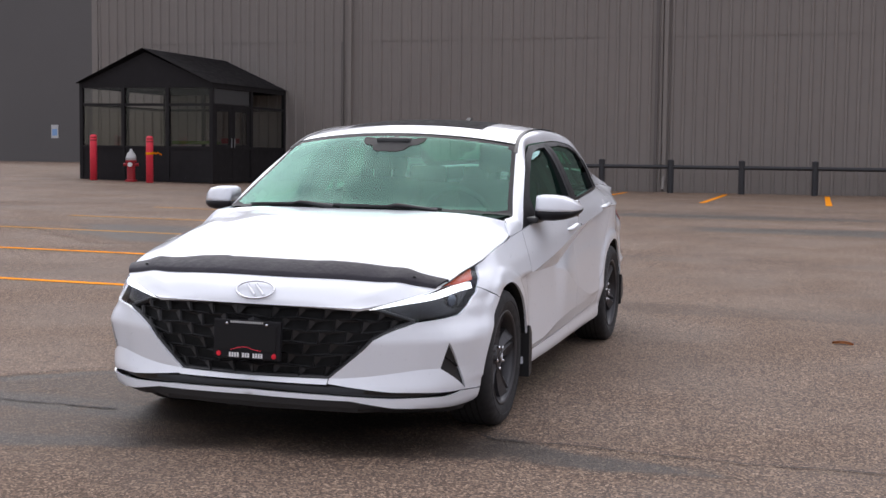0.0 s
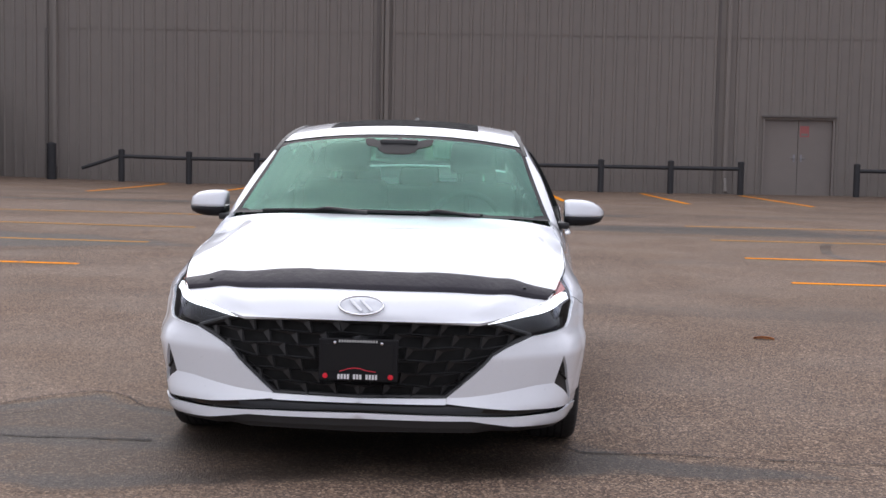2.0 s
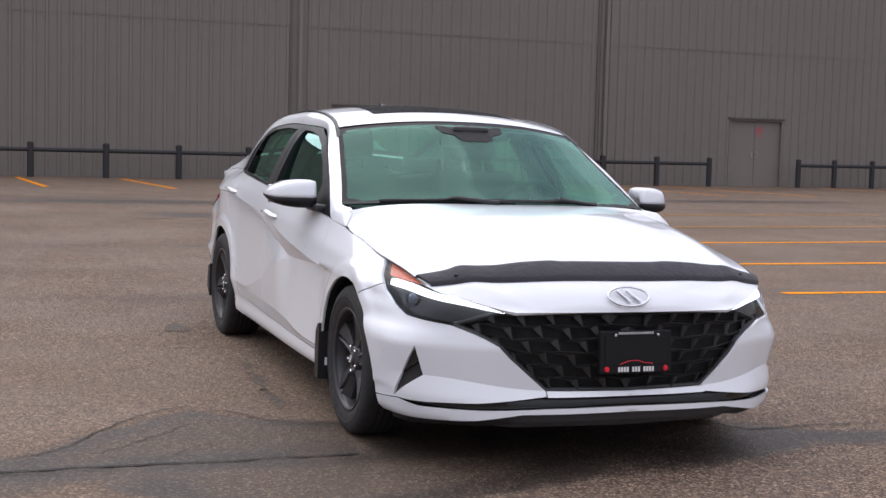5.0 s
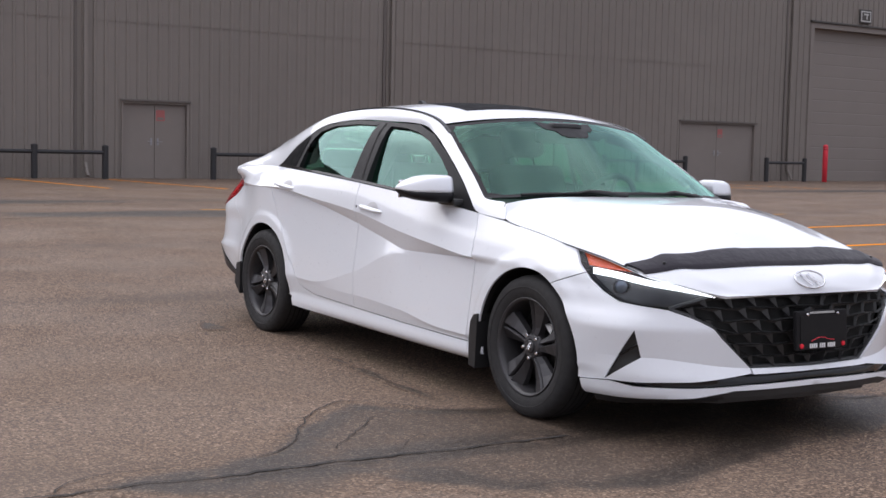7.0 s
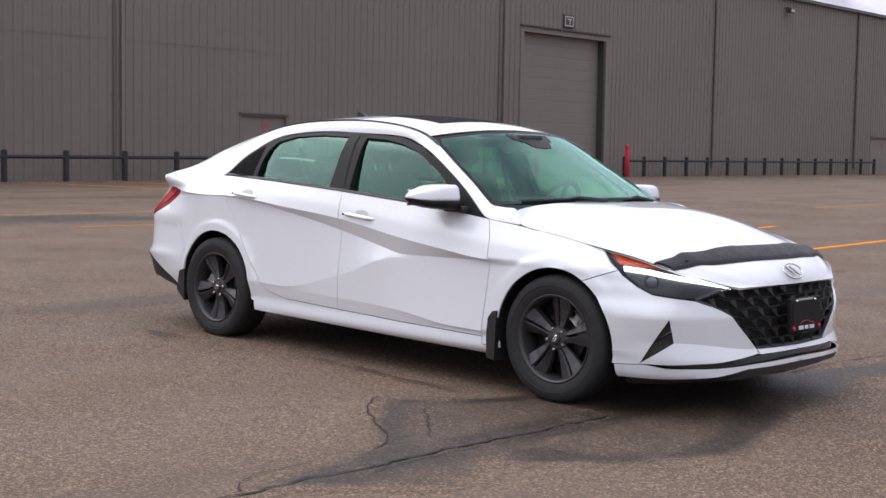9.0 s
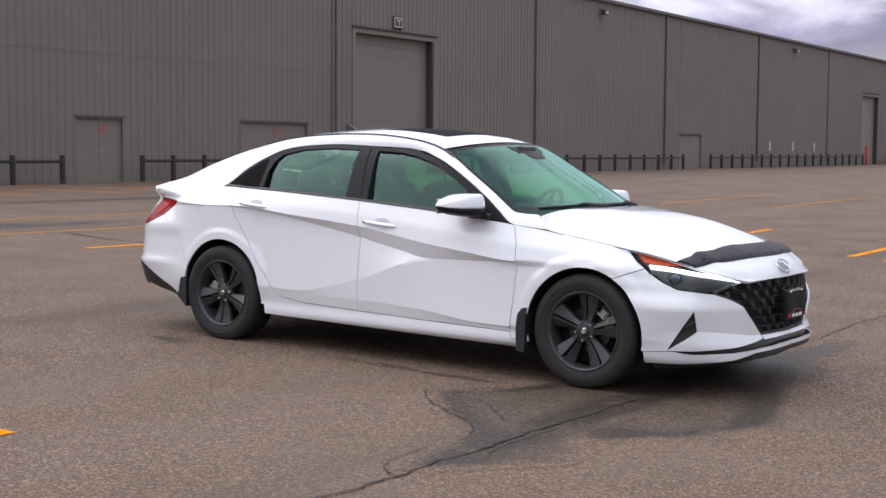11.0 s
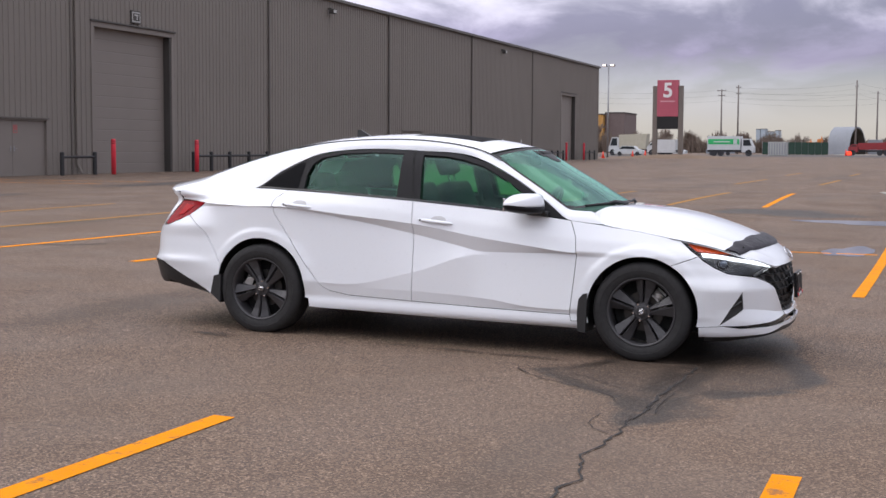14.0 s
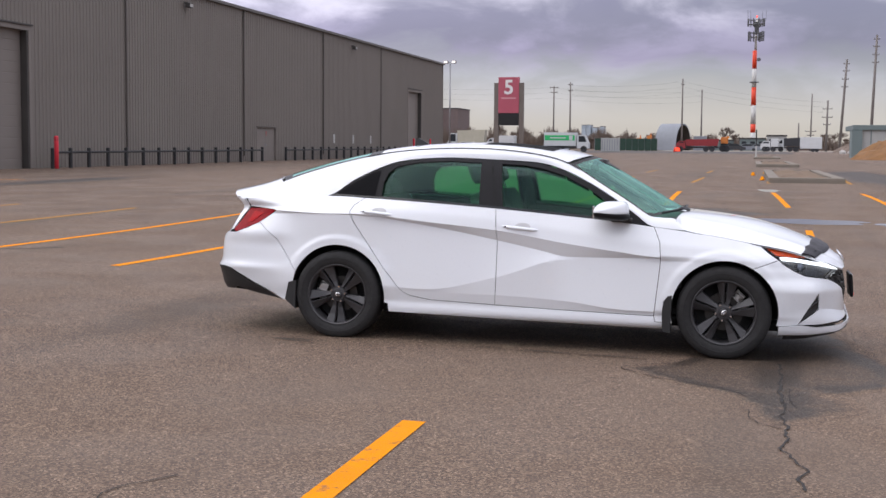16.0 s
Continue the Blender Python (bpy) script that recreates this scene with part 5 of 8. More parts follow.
def brush_belt(x0, x1, y, top, seed, count):
    """A belt of thin brown stems and twigs, too many to count."""
    rng = random.Random(seed)
    bm = bmesh.new()
    for _ in range(count):
        x = rng.uniform(x0, x1)
        yy = y + rng.uniform(-4, 4)
        z = ground_z(x, yy)
        h = top * rng.uniform(0.35, 1.0) * (0.75 + 0.25 * math.sin(x * 0.9 + seed))
        tip = Vector((x + rng.uniform(-0.7, 0.7), yy, z + h))
        add_tube(bm, (x, yy, z - 0.1), tip, 0.10, 0.03, 3, False)
        for _k in range(4):
            s = rng.uniform(0.3, 0.9)
            p = Vector((x, yy, z)).lerp(tip, s)
            add_tube(bm, p, p + Vector((rng.uniform(-0.8, 0.8), rng.uniform(-0.4, 0.4), rng.uniform(0.2, 0.9))), 0.05, 0.02, 3, False)
    tagged(obj("brush_belt", bm, BRUSH), "dense belt of bare brown brush", "brush", kind="stuff")


brush_belt(-80, -46, 310, 5.7, 1, 1680)
brush_belt(-46, -29, 306, 5.4, 2, 1200)
brush_belt(-29, -8, 306, 4.1, 3, 1008)
brush_belt(-8, 12, 312, 3.2, 4, 768)
brush_belt(12, 60, 312, 3.5, 5, 1200)


# buildings in the distance
def block(name, x0, x1, y, top, mat, label, floors, bays, side=None):
    e = stand(name, (x0 + x1) / 2, y, label, "building")
    w, h = (x1 - x0) / 2, top - ground_z(x0, y)
    part("wall", box((-w, 0, -0.5), (w, 14, h)), mat, e)
    part("roof", box((-w - 0.15, -0.15, h + 0.004), (w + 0.15, 14.15, h + 0.3)), METAL_DARK, e)
    for f in range(floors):
        for b in range(bays):
            x, z = -w + 2 * w * (b + 0.5) / bays, h * (f + 0.55) / floors
            part("window", box((x - w / bays * 0.55, -0.06, z - h / floors * 0.25), (x + w / bays * 0.55, -0.004, z + h / floors * 0.25)), side or DARK_WINDOW, e)
    return e


block("office_block", -79.0, -74.0, 320, 11.4, BRICK_BROWN, "plain brown office block", 3, 4, BRICK_BROWN)
block("office_block", -83.5, -79.2, 318, 11.0, OCHRE_WALL, "ochre yellow end of an office block", 3, 1, OCHRE_WALL)
for x0, x1, top in ((-114.8, -112.0, 17.5), (-111.6, -108.6, 17.6), (-107.2, -104.0, 15.8), (-102.2, -99.6, 16.6)):
    block("high_rise", x0, x1, 892, top, TOWER_HAZE, "hazy blue-grey high-rise far off on the skyline", 5, 2, HAZE_WINDOW)
for x0, x1, top in ((-2.2, 3.0, 3.6), (3.4, 7.2, 4.2), (-7.8, -3.6, 3.2)):
    block("yard_shed", x0, x1, 268, top, SHED_WALL if x0 > 0 else SHED_TRIM, "low grey yard shed behind the parked trucks", 1, 3)

# ---- the car: shapes in its own axes, x forward from the front axle, y to its left, z up ----
CAR_WHITE = material("white_car_paint", (0.79, 0.81, 0.85), 0.32, vary=0.01, grain=60, blotch=2, coat=1.0)
GLOSS_BLACK = material("gloss_black_trim", (0.012, 0.012, 0.013), 0.16, vary=0.1, grain=30)
SATIN_BLACK = material("satin_black_plastic", (0.02, 0.02, 0.021), 0.45, vary=0.15, grain=40, bump=0.05, bump_scale=300)
SUNROOF = material("dark_sunroof_glass", (0.010, 0.010, 0.011), 0.65, vary=0.1, spec=0.03)
FRAME_BLACK = material("satin_black_window_frame", (0.016, 0.0155, 0.017), 0.42, vary=0.1, grain=30, spec=0.12)
CALIPER = material("bare_caliper_metal", (0.42, 0.41, 0.40), 0.45, metal=0.5, vary=0.15, grain=30)
PROJECTOR = material("projector_lens", (0.12, 0.14, 0.18), 0.08, metal=0.5, vary=0.1)
GAP_BLACK = material("panel_gap_black", (0.006, 0.006, 0.006), 0.9)
TYRE = material("tyre_rubber", (0.016, 0.0152, 0.016), 0.75, vary=0.2, grain=30, blotch=6, bump=0.1, bump_scale=120)
RIM_DARK = material("dark_grey_alloy", (0.052, 0.050, 0.053), 0.38, metal=0.3, vary=0.08, grain=12)
CHROME = material("chrome", (0.75, 0.75, 0.77), 0.12, metal=1.0, vary=0.03)
BRAKE_STEEL = material("brake_steel", (0.05, 0.048, 0.046), 0.4, metal=0.8, vary=0.15, grain=30)
WINDSCREEN = clear("green_windscreen_glass", (0.42, 0.88, 0.68), 0.035, sheen=(0.60, 1.0, 0.88), power=4.0)
SIDE_GLASS = clear("green_side_glass", (0.30, 0.80, 0.48), 0.03, sheen=(0.60, 0.92, 0.85), power=2.7)
LAMP_GLASS = clear("clear_lamp_lens", (0.88, 0.90, 0.92), 0.02)
LAMP_DARK = material("smoked_lamp_housing", (0.026, 0.027, 0.030), 0.4, vary=0.1, grain=20)
AMBER = material("amber_lens", (0.75, 0.09, 0.015), 0.2, vary=0.08, grain=60)
TAIL_RED = material("red_lens", (0.26, 0.003, 0.008), 0.25, vary=0.12, grain=40, coat=0.0, spec=0.15)
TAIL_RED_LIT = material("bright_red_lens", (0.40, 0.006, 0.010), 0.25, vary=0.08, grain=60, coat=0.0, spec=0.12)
SEAT = material("dark_grey_cloth", (0.055, 0.056, 0.058), 0.9, vary=0.15, grain=60, bump=0.2, bump_scale=200)
CABIN = material("cabin_plastic", (0.028, 0.028, 0.029), 0.6, vary=0.1, grain=30)
HEADLINER = material("pale_headliner", (0.35, 0.34, 0.32), 0.9, vary=0.05)
DRL = glow("daytime_running_light", (0.95, 0.97, 1.0), 2.2)


def curve(points, n=400):
    """Points along a smooth curve through the given ones."""
    p = [Vector(q) for q in points]
    p = [p[0] * 2 - p[1]] + p + [p[-1] * 2 - p[-2]]
    out = []
    per = max(2, n // (len(p) - 3))
    for i in range(1, len(p) - 2):
        for k in range(per):
            t = k / per
            out.append(0.5 * (2 * p[i] + (p[i + 1] - p[i - 1]) * t + (2 * p[i - 1] - 5 * p[i] + 4 * p[i + 1] - p[i + 2]) * t * t
                              + (3 * p[i] - p[i - 1] - 3 * p[i + 1] + p[i + 2]) * t ** 3))
    out.append(p[-2])
    return out


PLAN = curve([(0.845, 0), (0.842, 0.15), (0.832, 0.30), (0.806, 0.45), (0.765, 0.57), (0.70, 0.68), (0.61, 0.765), (0.50, 0.822), (0.36, 0.858),
              (0.20, 0.878), (0, 0.89), (-0.45, 0.90), (-1.0, 0.905), (-1.56, 0.897), (-2.2, 0.888), (-2.7, 0.886), (-3.05, 0.875), (-3.3, 0.862),
              (-3.5, 0.832), (-3.62, 0.768), (-3.70, 0.64), (-3.745, 0.43), (-3.765, 0.21), (-3.77, 0)], 700)
PX, PY = np.array([p[0] for p in PLAN]), np.array([p[1] for p in PLAN])
PX = np.minimum.accumulate(PX)
PU = np.concatenate([[0], np.cumsum(np.hypot(np.diff(PX), np.diff(PY)))])
HALF = int(np.argmax(PY))


def U(x):
    """How far round the body, from the middle of the nose, the outline reaches this x."""
    return float(np.interp(-x, -PX, PU))


def V(y):
    """The same for a y on the nose."""
    return float(np.interp(y, PY[:HALF], PU[:HALF]))


def table(rows):
    """A smooth curve through the rows that never overshoots them."""
    xs, vs = (np.array(c, float) for c in zip(*sorted(rows)))
    h, d = np.diff(xs), np.diff(vs) / np.diff(xs)
    m = np.zeros(len(xs))
    for i in range(1, len(xs) - 1):
        if d[i - 1] * d[i] > 0:
            w0, w1 = 2 * h[i] + h[i - 1], h[i] + 2 * h[i - 1]
            m[i] = (w0 + w1) / (w0 / d[i - 1] + w1 / d[i])
    m[0], m[-1] = d[0], d[-1]
    xs, vs, m, h = xs.tolist(), vs.tolist(), m.tolist(), h.tolist()

    def at(x):
        if x <= xs[0]:
            return vs[0]
        if x >= xs[-1]:
            return vs[-1]
        i = bisect_right(xs, x) - 1
        t = (x - xs[i]) / h[i]
        return (vs[i] * (1 + 2 * t) * (1 - t) ** 2 + m[i] * h[i] * t * (1 - t) ** 2
                + vs[i + 1] * t * t * (3 - 2 * t) + m[i + 1] * h[i] * t * t * (t - 1))
    return at


def bisect_right(xs, x):
    lo, hi = 0, len(xs)
    while lo < hi:
        mid = (lo + hi) // 2
        if x < xs[mid]:
            hi = mid
        else:
            lo = mid + 1
    return lo


Z_BELT = table([(0.9, 0.63), (0.5, 0.72), (0.224, 0.777), (0, 0.817), (-0.29, 0.855), (-0.484, 0.877), (-0.716, 0.902), (-1.11, 0.935), (-1.6, 0.967), (-2.34, 1.003), (-2.84, 1.014), (-3.1, 1.012), (-3.4, 0.985), (-3.8, 0.96)])
O_BELT = table([(0.9, -0.05), (0.224, -0.053), (-0.29, -0.065), (-0.484, -0.061), (-1.0, -0.045), (-1.58, -0.029), (-2.2, -0.045), (-2.5, -0.075), (-2.84, -0.135), (-3.1, -0.15), (-3.4, -0.13), (-3.8, -0.08)])
Z_B = table([(-3.3, 0.90), (-2.86, 0.890), (-2.6, 0.895), (-2.05, 0.855), (-1.56, 0.815), (-1.06, 0.742), (-0.75, 0.705), (-0.45, 0.675), (0, 0.668)])
Z_C = table([(-3.3, 0.868), (-2.86, 0.886), (-2.6, 0.885), (-2.05, 0.825), (-1.56, 0.745), (-1.25, 0.685), (-1.06, 0.65), (-0.80, 0.655), (-0.45, 0.664), (0, 0.655)])
Z_D = table([(-3.3, 0.45), (-2.6, 0.40), (-2.08, 0.38), (-1.55, 0.49), (-1.08, 0.630), (-0.8, 0.60), (-0.45, 0.58), (0, 0.56)])
Z_E = table([(-3.3, 0.37), (-2.08, 0.362), (-1.55, 0.362), (-1.07, 0.346), (-0.68, 0.305), (0, 0.300)])
FRONT_LOW = table([(0.10, -0.10), (0.165, -0.06), (0.182, -0.022), (0.21, 0.010), (0.25, 0.010), (0.262, 0.008), (0.298, 0.010), (0.40, -0.062)])
REAR = table([(0.10, -0.25), (0.24, -0.08), (0.34, -0.01), (0.40, 0.005), (0.45, 0.02), (0.475, 0.03), (0.51, 0.012), (0.65, 0.0), (0.74, -0.03), (0.80, -0.062), (0.86, -0.100), (0.905, -0.128), (0.928, -0.128), (0.952, -0.098), (0.975, -0.098), (1.0, -0.12), (1.1, -0.2)])


RIDGE = table([(0.0, 0.478), (1.0, 0.478), (1.12, 0.482), (1.20, 0.53), (1.32, 0.60), (1.45, 0.645)])


def front_off(u, z):
    """The bumper's face: nearly flat planes that meet in a ridge from the corner vent up to the head lamp."""
    zr = RIDGE(u)
    lift = -0.006 + 0.022 * smooth_step(0.62, 0.98, u)
    return float(np.interp(z, [0.10, 0.18, 0.20, 0.32, zr, max(zr + 0.01, 0.66), max(zr + 0.02, 0.72), 0.80], [-0.08, -0.03, -0.014, -0.017, lift, -0.042, -0.08, -0.15]))


def side_off(x, z):
    zb, ob = Z_BELT(x), O_BELT(x)
    a = (1 - smooth_step(-0.5, -0.15, x)) * smooth_step(-2.75, -2.3, x)
    d = smooth_step(-1.02, -1.25, x) if x > -1.5 else 1.0
    ze, zd, zc, zB = Z_E(x), Z_D(x), Z_C(x), Z_B(x)
    haunch = smooth_step(-2.78, -3.2, x)
    oe, oc, oB = 0.003, 0.006 - 0.026 * a - 0.052 * haunch, 0.010 - 0.040 * haunch
    line = oe + (oc - oe) * (zd - ze) / (zc - ze)
    od = line + (0.009 - line) * max(d * a, 0.0) + (0.008 - line) * (1 - a)
    top = zb - zB
    zs = [0.08, 0.185, 0.205, 0.235, 0.285, ze, zd, zc, zB, zB + 0.45 * top, zb, zb + 0.2]
    os = [-0.10, -0.045, -0.012, -0.006, -0.013, oe, od, oc, oB, oB + (ob - oB) * 0.30, ob, ob - 0.2]
    o = float(np.interp(z, zs, os))
    for cx in (0.0, -2.72):
        o += 0.011 * (1 - smooth_step(0.402, 0.424, math.hypot(x - cx, z - 0.317))) * smooth_step(0.22, 0.4, z)
    return o


def frame_at(u):
    x, y = float(np.interp(u, PU, PX)), float(np.interp(u, PU, PY))
    du = 0.03
    ax, ay = float(np.interp(max(0, u - du), PU, PX)), float(np.interp(max(0, u - du), PU, PY))
    bx, by = float(np.interp(min(PU[-1], u + du), PU, PX)), float(np.interp(min(PU[-1], u + du), PU, PY))
    if u < du:
        ax, ay = bx, -by
    if u > PU[-1] - du:
        bx, by = ax, -ay
    n = Vector((by - ay, -(bx - ax), 0)).normalized()
    return x, y, n


def shell(u, z, extra=0.0):
    """A point on the body's skin, and the outward way there."""
    x, y, n = frame_at(u)
    wf, wr = smooth_step(0.12, 0.55, x), smooth_step(-3.05, -3.5, x) if x < -3.05 else 0.0
    o = 0.0
    if wf < 1 and wr < 1:
        o += side_off(min(x, 0.45), z) * (1 - wf - wr)
    if wf:
        high = front_off(u, z)
        o += high * wf
        if z < LEDGE(u):
            foot = front_off(u, LEDGE(u))
            shelf = FRONT_LOW(z) if z < 0.275 else 0.0095 - (z - 0.275) * (0.0095 - foot) / max(0.02, LEDGE(u) - 0.275)
            o += (shelf - high) * wf * smooth_step(0.40, 0.68, x)
    # the nose is full at its lower corners, and the boot's face flat across its middle
    o += 0.038 * smooth_step(0.70, 0.56, x) * smooth_step(0.05, 0.34, x) * (1 - smooth_step(0.50, 0.64, z)) * (0.4 + 0.6 * smooth_step(0.18, 0.32, z))
    o += 0.024 * smooth_step(0.02, 0.28, x) * (1 - smooth_step(0.62, 0.74, x)) * smooth_step(0.54, 0.62, z) * (1 - smooth_step(0.68, 0.775, z))
    if wr:
        o += REAR(z) * wr
        o -= 0.030 * smooth_step(-3.02, -3.3, x) * (1 - smooth_step(-3.6, -3.72, x)) * (1 - smooth_step(0.64, 0.74, z))
        o -= 0.085 * (1 - smooth_step(0.60, 0.80, y)) * smooth_step(0.70, 0.76, z) * (1 - smooth_step(0.93, 0.98, z)) * wr
    return Vector((x, y, z)) + n * (o + extra), n


def glasshouse(x, z, extra=0.0):
    """A point on the side windows' plane, which leans in from the belt."""
    yb = float(np.interp(-x, -PX, PY)) + O_BELT(x)
    h = z - Z_BELT(x)
    top = max(0.0, h - 0.24)
    n = Vector((0, 1.0, 0.42 + 0.64 * max(0.0, h) + 6 * top)).normalized()
    return Vector((x, yb - 0.42 * h - 0.32 * h * abs(h) - 3 * top * top - 0.004, z)) + n * extra, n


def clip(poly, axis, limit, keep_low):
    out = []
    for i, p in enumerate(poly):
        q = poly[i - 1]
        a, b = (q[axis] <= limit) == keep_low or q[axis] == limit, (p[axis] <= limit) == keep_low or p[axis] == limit
        if a != b:
            t = (limit - q[axis]) / (p[axis] - q[axis])
            out.append((q[0] + (p[0] - q[0]) * t, q[1] + (p[1] - q[1]) * t))
        if b:
            out.append(p)
    return out


def area(poly):
    return 0.5 * sum(poly[i - 1][0] * p[1] - p[0] * poly[i - 1][1] for i, p in enumerate(poly))


def dense(poly, step):
    out = []
    for i, p in enumerate(poly):
        q = poly[(i + 1) % len(poly)]
        n = max(1, int(math.hypot(q[0] - p[0], q[1] - p[1]) / step))
        out += [(p[0] + (q[0] - p[0]) * k / n, p[1] + (q[1] - p[1]) * k / n) for k in range(n)]
    return out


def inset(poly, d):
    s = 1 if area(poly) > 0 else -1
    out = []
    for i, p in enumerate(poly):
        a, b = poly[i - 1], poly[(i + 1) % len(poly)]
        e1, e2 = Vector((p[0] - a[0], p[1] - a[1])), Vector((b[0] - p[0], b[1] - p[1]))
        if e1.length < 1e-7 or e2.length < 1e-7:
            out.append(p)
            continue
        n1, n2 = Vector((-e1.y, e1.x)).normalized() * s, Vector((-e2.y, e2.x)).normalized() * s
        m = n1 + n2
        m = m / max(0.5, m.length_squared / 2)
        out.append((p[0] + m.x * d, p[1] + m.y * d))
    return out


def cut(poly, p, q, left):
    """The part of a polygon to the left of the line from p to q, or to its right."""
    dx, dy = q[0] - p[0], q[1] - p[1]
    k = 1 if left else -1
    out = []
    for i, b in enumerate(poly):
        a = poly[i - 1]
        da, db = k * (dx * (a[1] - p[1]) - dy * (a[0] - p[0])), k * (dx * (b[1] - p[1]) - dy * (b[0] - p[0]))
        if (da < -1e-12 and db > 1e-12) or (da > 1e-12 and db < -1e-12):
            t = da / (da - db)
            out.append((a[0] + (b[0] - a[0]) * t, a[1] + (b[1] - a[1]) * t))
        if db >= -1e-12:
            out.append(b)
    return out


def near_line(p, loops, tol=4e-4):
    for loop in loops:
        for i, b in enumerate(loop):
            a = loop[i - 1]
            dx, dy = b[0] - a[0], b[1] - a[1]
            l2 = dx * dx + dy * dy
            if l2 < 1e-14:
                continue
            t = min(1, max(0, ((p[0] - a[0]) * dx + (p[1] - a[1]) * dy) / l2))
            if abs(p[0] - a[0] - t * dx) < tol and abs(p[1] - a[1] - t * dy) < tol:
                return True
    return False


def skin(surface, outline, da=0.045, db=0.02, gap=0.0022, depth=0.012, holes=(), side=1, extra=0.0, creases=()):
    """A panel: an outline laid on a surface, cut into small cells along its creases, with its edges turned in. Holes are convex."""
    poly = dense(outline, 0.03)
    if gap:
        poly = inset(poly, gap)
    holes = [h if area(h) > 0 else h[::-1] for h in holes]
    bm, made, where = bmesh.new(), {}, {}

    def vert(p):
        k = (round(p[0], 4), round(p[1], 4))
        if k not in made:
            q, n = surface(p[0], p[1], extra)
            v = bm.verts.new((q.x, q.y * side, q.z))
            made[k] = v
            where[v] = (p, Vector((n.x, n.y * side, n.z)))
        return made[k]

    lo_a, hi_a = min(p[0] for p in poly), max(p[0] for p in poly)
    for i in range(math.floor(lo_a / da), math.ceil(hi_a / da)):
        a0, a1 = i * da, (i + 1) * da
        strip = clip(clip(poly, 0, a0, False), 0, a1, True)
        if len(strip) < 3:
            continue
        bands, rest = [], strip
        for c in creases:
            lo = cut(rest, (a0, c(a0)), (a1, c(a1)), False)
            if len(lo) > 2 and abs(area(lo)) > 1e-9:
                bands.append(lo)
            rest = cut(rest, (a0, c(a0)), (a1, c(a1)), True)
            if len(rest) < 3:
                break
        if len(rest) > 2 and abs(area(rest)) > 1e-9:
            bands.append(rest)
        for band in bands:
            lo_b, hi_b = min(p[1] for p in band), max(p[1] for p in band)
            for j in range(math.floor(lo_b / db), math.ceil(hi_b / db)):
                cell = clip(clip(band, 1, j * db, False), 1, (j + 1) * db, True)
                pieces = [cell] if len(cell) > 2 else []
                for h in holes:
                    left = []
                    for piece in pieces:
                        rest_ = piece
                        for k, b in enumerate(h):
                            a = h[k - 1]
                            o = cut(rest_, a, b, False)
                            if len(o) > 2 and abs(area(o)) > 1e-8:
                                left.append(o)
                            rest_ = cut(rest_, a, b, True)
                            if len(rest_) < 3:
                                break
                    pieces = left
                for piece in pieces:
                    if abs(area(piece)) < 1e-8:
                        continue
                    vs = []
                    for p in piece:
                        v = vert(p)
                        if v not in vs:
                            vs.append(v)
                    if len(vs) > 2:
                        try:
                            bm.faces.new(vs)
                        except ValueError:
                            pass
    bm.normal_update()
    flip = [f for f in bm.faces if f.normal.dot(where[f.verts[0]][1]) < 0]
    if flip:
        bmesh.ops.reverse_faces(bm, faces=flip)
    for f in bm.faces:
        f.smooth = True
    for e in bm.edges:
        p, q = (where[v][0] for v in e.verts)
        if any(abs(p[1] - c(p[0])) < 4e-4 and abs(q[1] - c(q[0])) < 4e-4 for c in creases):
            e.smooth = False
    if depth:
        loops = [poly] + holes
        rim = [e for e in bm.edges if len(e.link_faces) == 1 and all(near_line(where[v][0], loops) for v in e.verts)]
        inner, lid = {}, {}
        for e in rim:
            for v in e.verts:
                if v not in inner:
                    inner[v], lid[v] = bm.verts.new(v.co - where[v][1] * depth), bm.verts.new(v.co)
        for e in rim:
            f = e.link_faces[0]
            a, b = e.verts
            order = [l.vert for l in f.loops]
            if order[(order.index(a) + 1) % len(order)] is not b:
                a, b = b, a
            try:
                bm.faces.new((lid[b], lid[a], inner[a], inner[b]))
            except ValueError:
                pass
    loose = [v for v in bm.verts if not v.link_faces]
    bmesh.ops.delete(bm, geom=loose, context="VERTS")
    return bm


def sheet(rows, thick=0.0, smooth=True):
    """A grid of points as a surface, its normal up or out; thick gives it a back."""
    bm = bmesh.new()
    g = [[bm.verts.new(p) for p in r] for r in rows]
    for a, b in zip(g, g[1:]):
        for i in range(len(a) - 1):
            bm.faces.new((a[i], a[i + 1], b[i + 1], b[i]))
    bmesh.ops.remove_doubles(bm, verts=bm.verts, dist=1e-6)
    bm.normal_update()
    if sum(f.normal.z for f in bm.faces) < 0:
        bmesh.ops.reverse_faces(bm, faces=bm.faces)
    for f in bm.faces:
        f.smooth = smooth
    if thick:
        rim = [e for e in bm.edges if len(e.link_faces) == 1]
        inner = {}
        for e in rim:
            for v in e.verts:
                inner.setdefault(v, None)
        lid = {}
        for v in inner:
            inner[v], lid[v] = bm.verts.new(v.co - v.normal * thick), bm.verts.new(v.co)
        for e in rim:
            f = e.link_faces[0]
            a, b = e.verts
            order = [l.vert for l in f.loops]
            if order[(order.index(a) + 1) % len(order)] is not b:
                a, b = b, a
            bm.faces.new((lid[b], lid[a], inner[a], inner[b]))
    return bm


def arc(cx, a0, a1, r=0.350, n=26):
    return [(cx + r * math.cos(radians(a0 + (a1 - a0) * k / n)), 0.317 + r * math.sin(radians(a0 + (a1 - a0) * k / n))) for k in range(n + 1)]


def x_at(u):
    return float(np.interp(u, PU, PX))


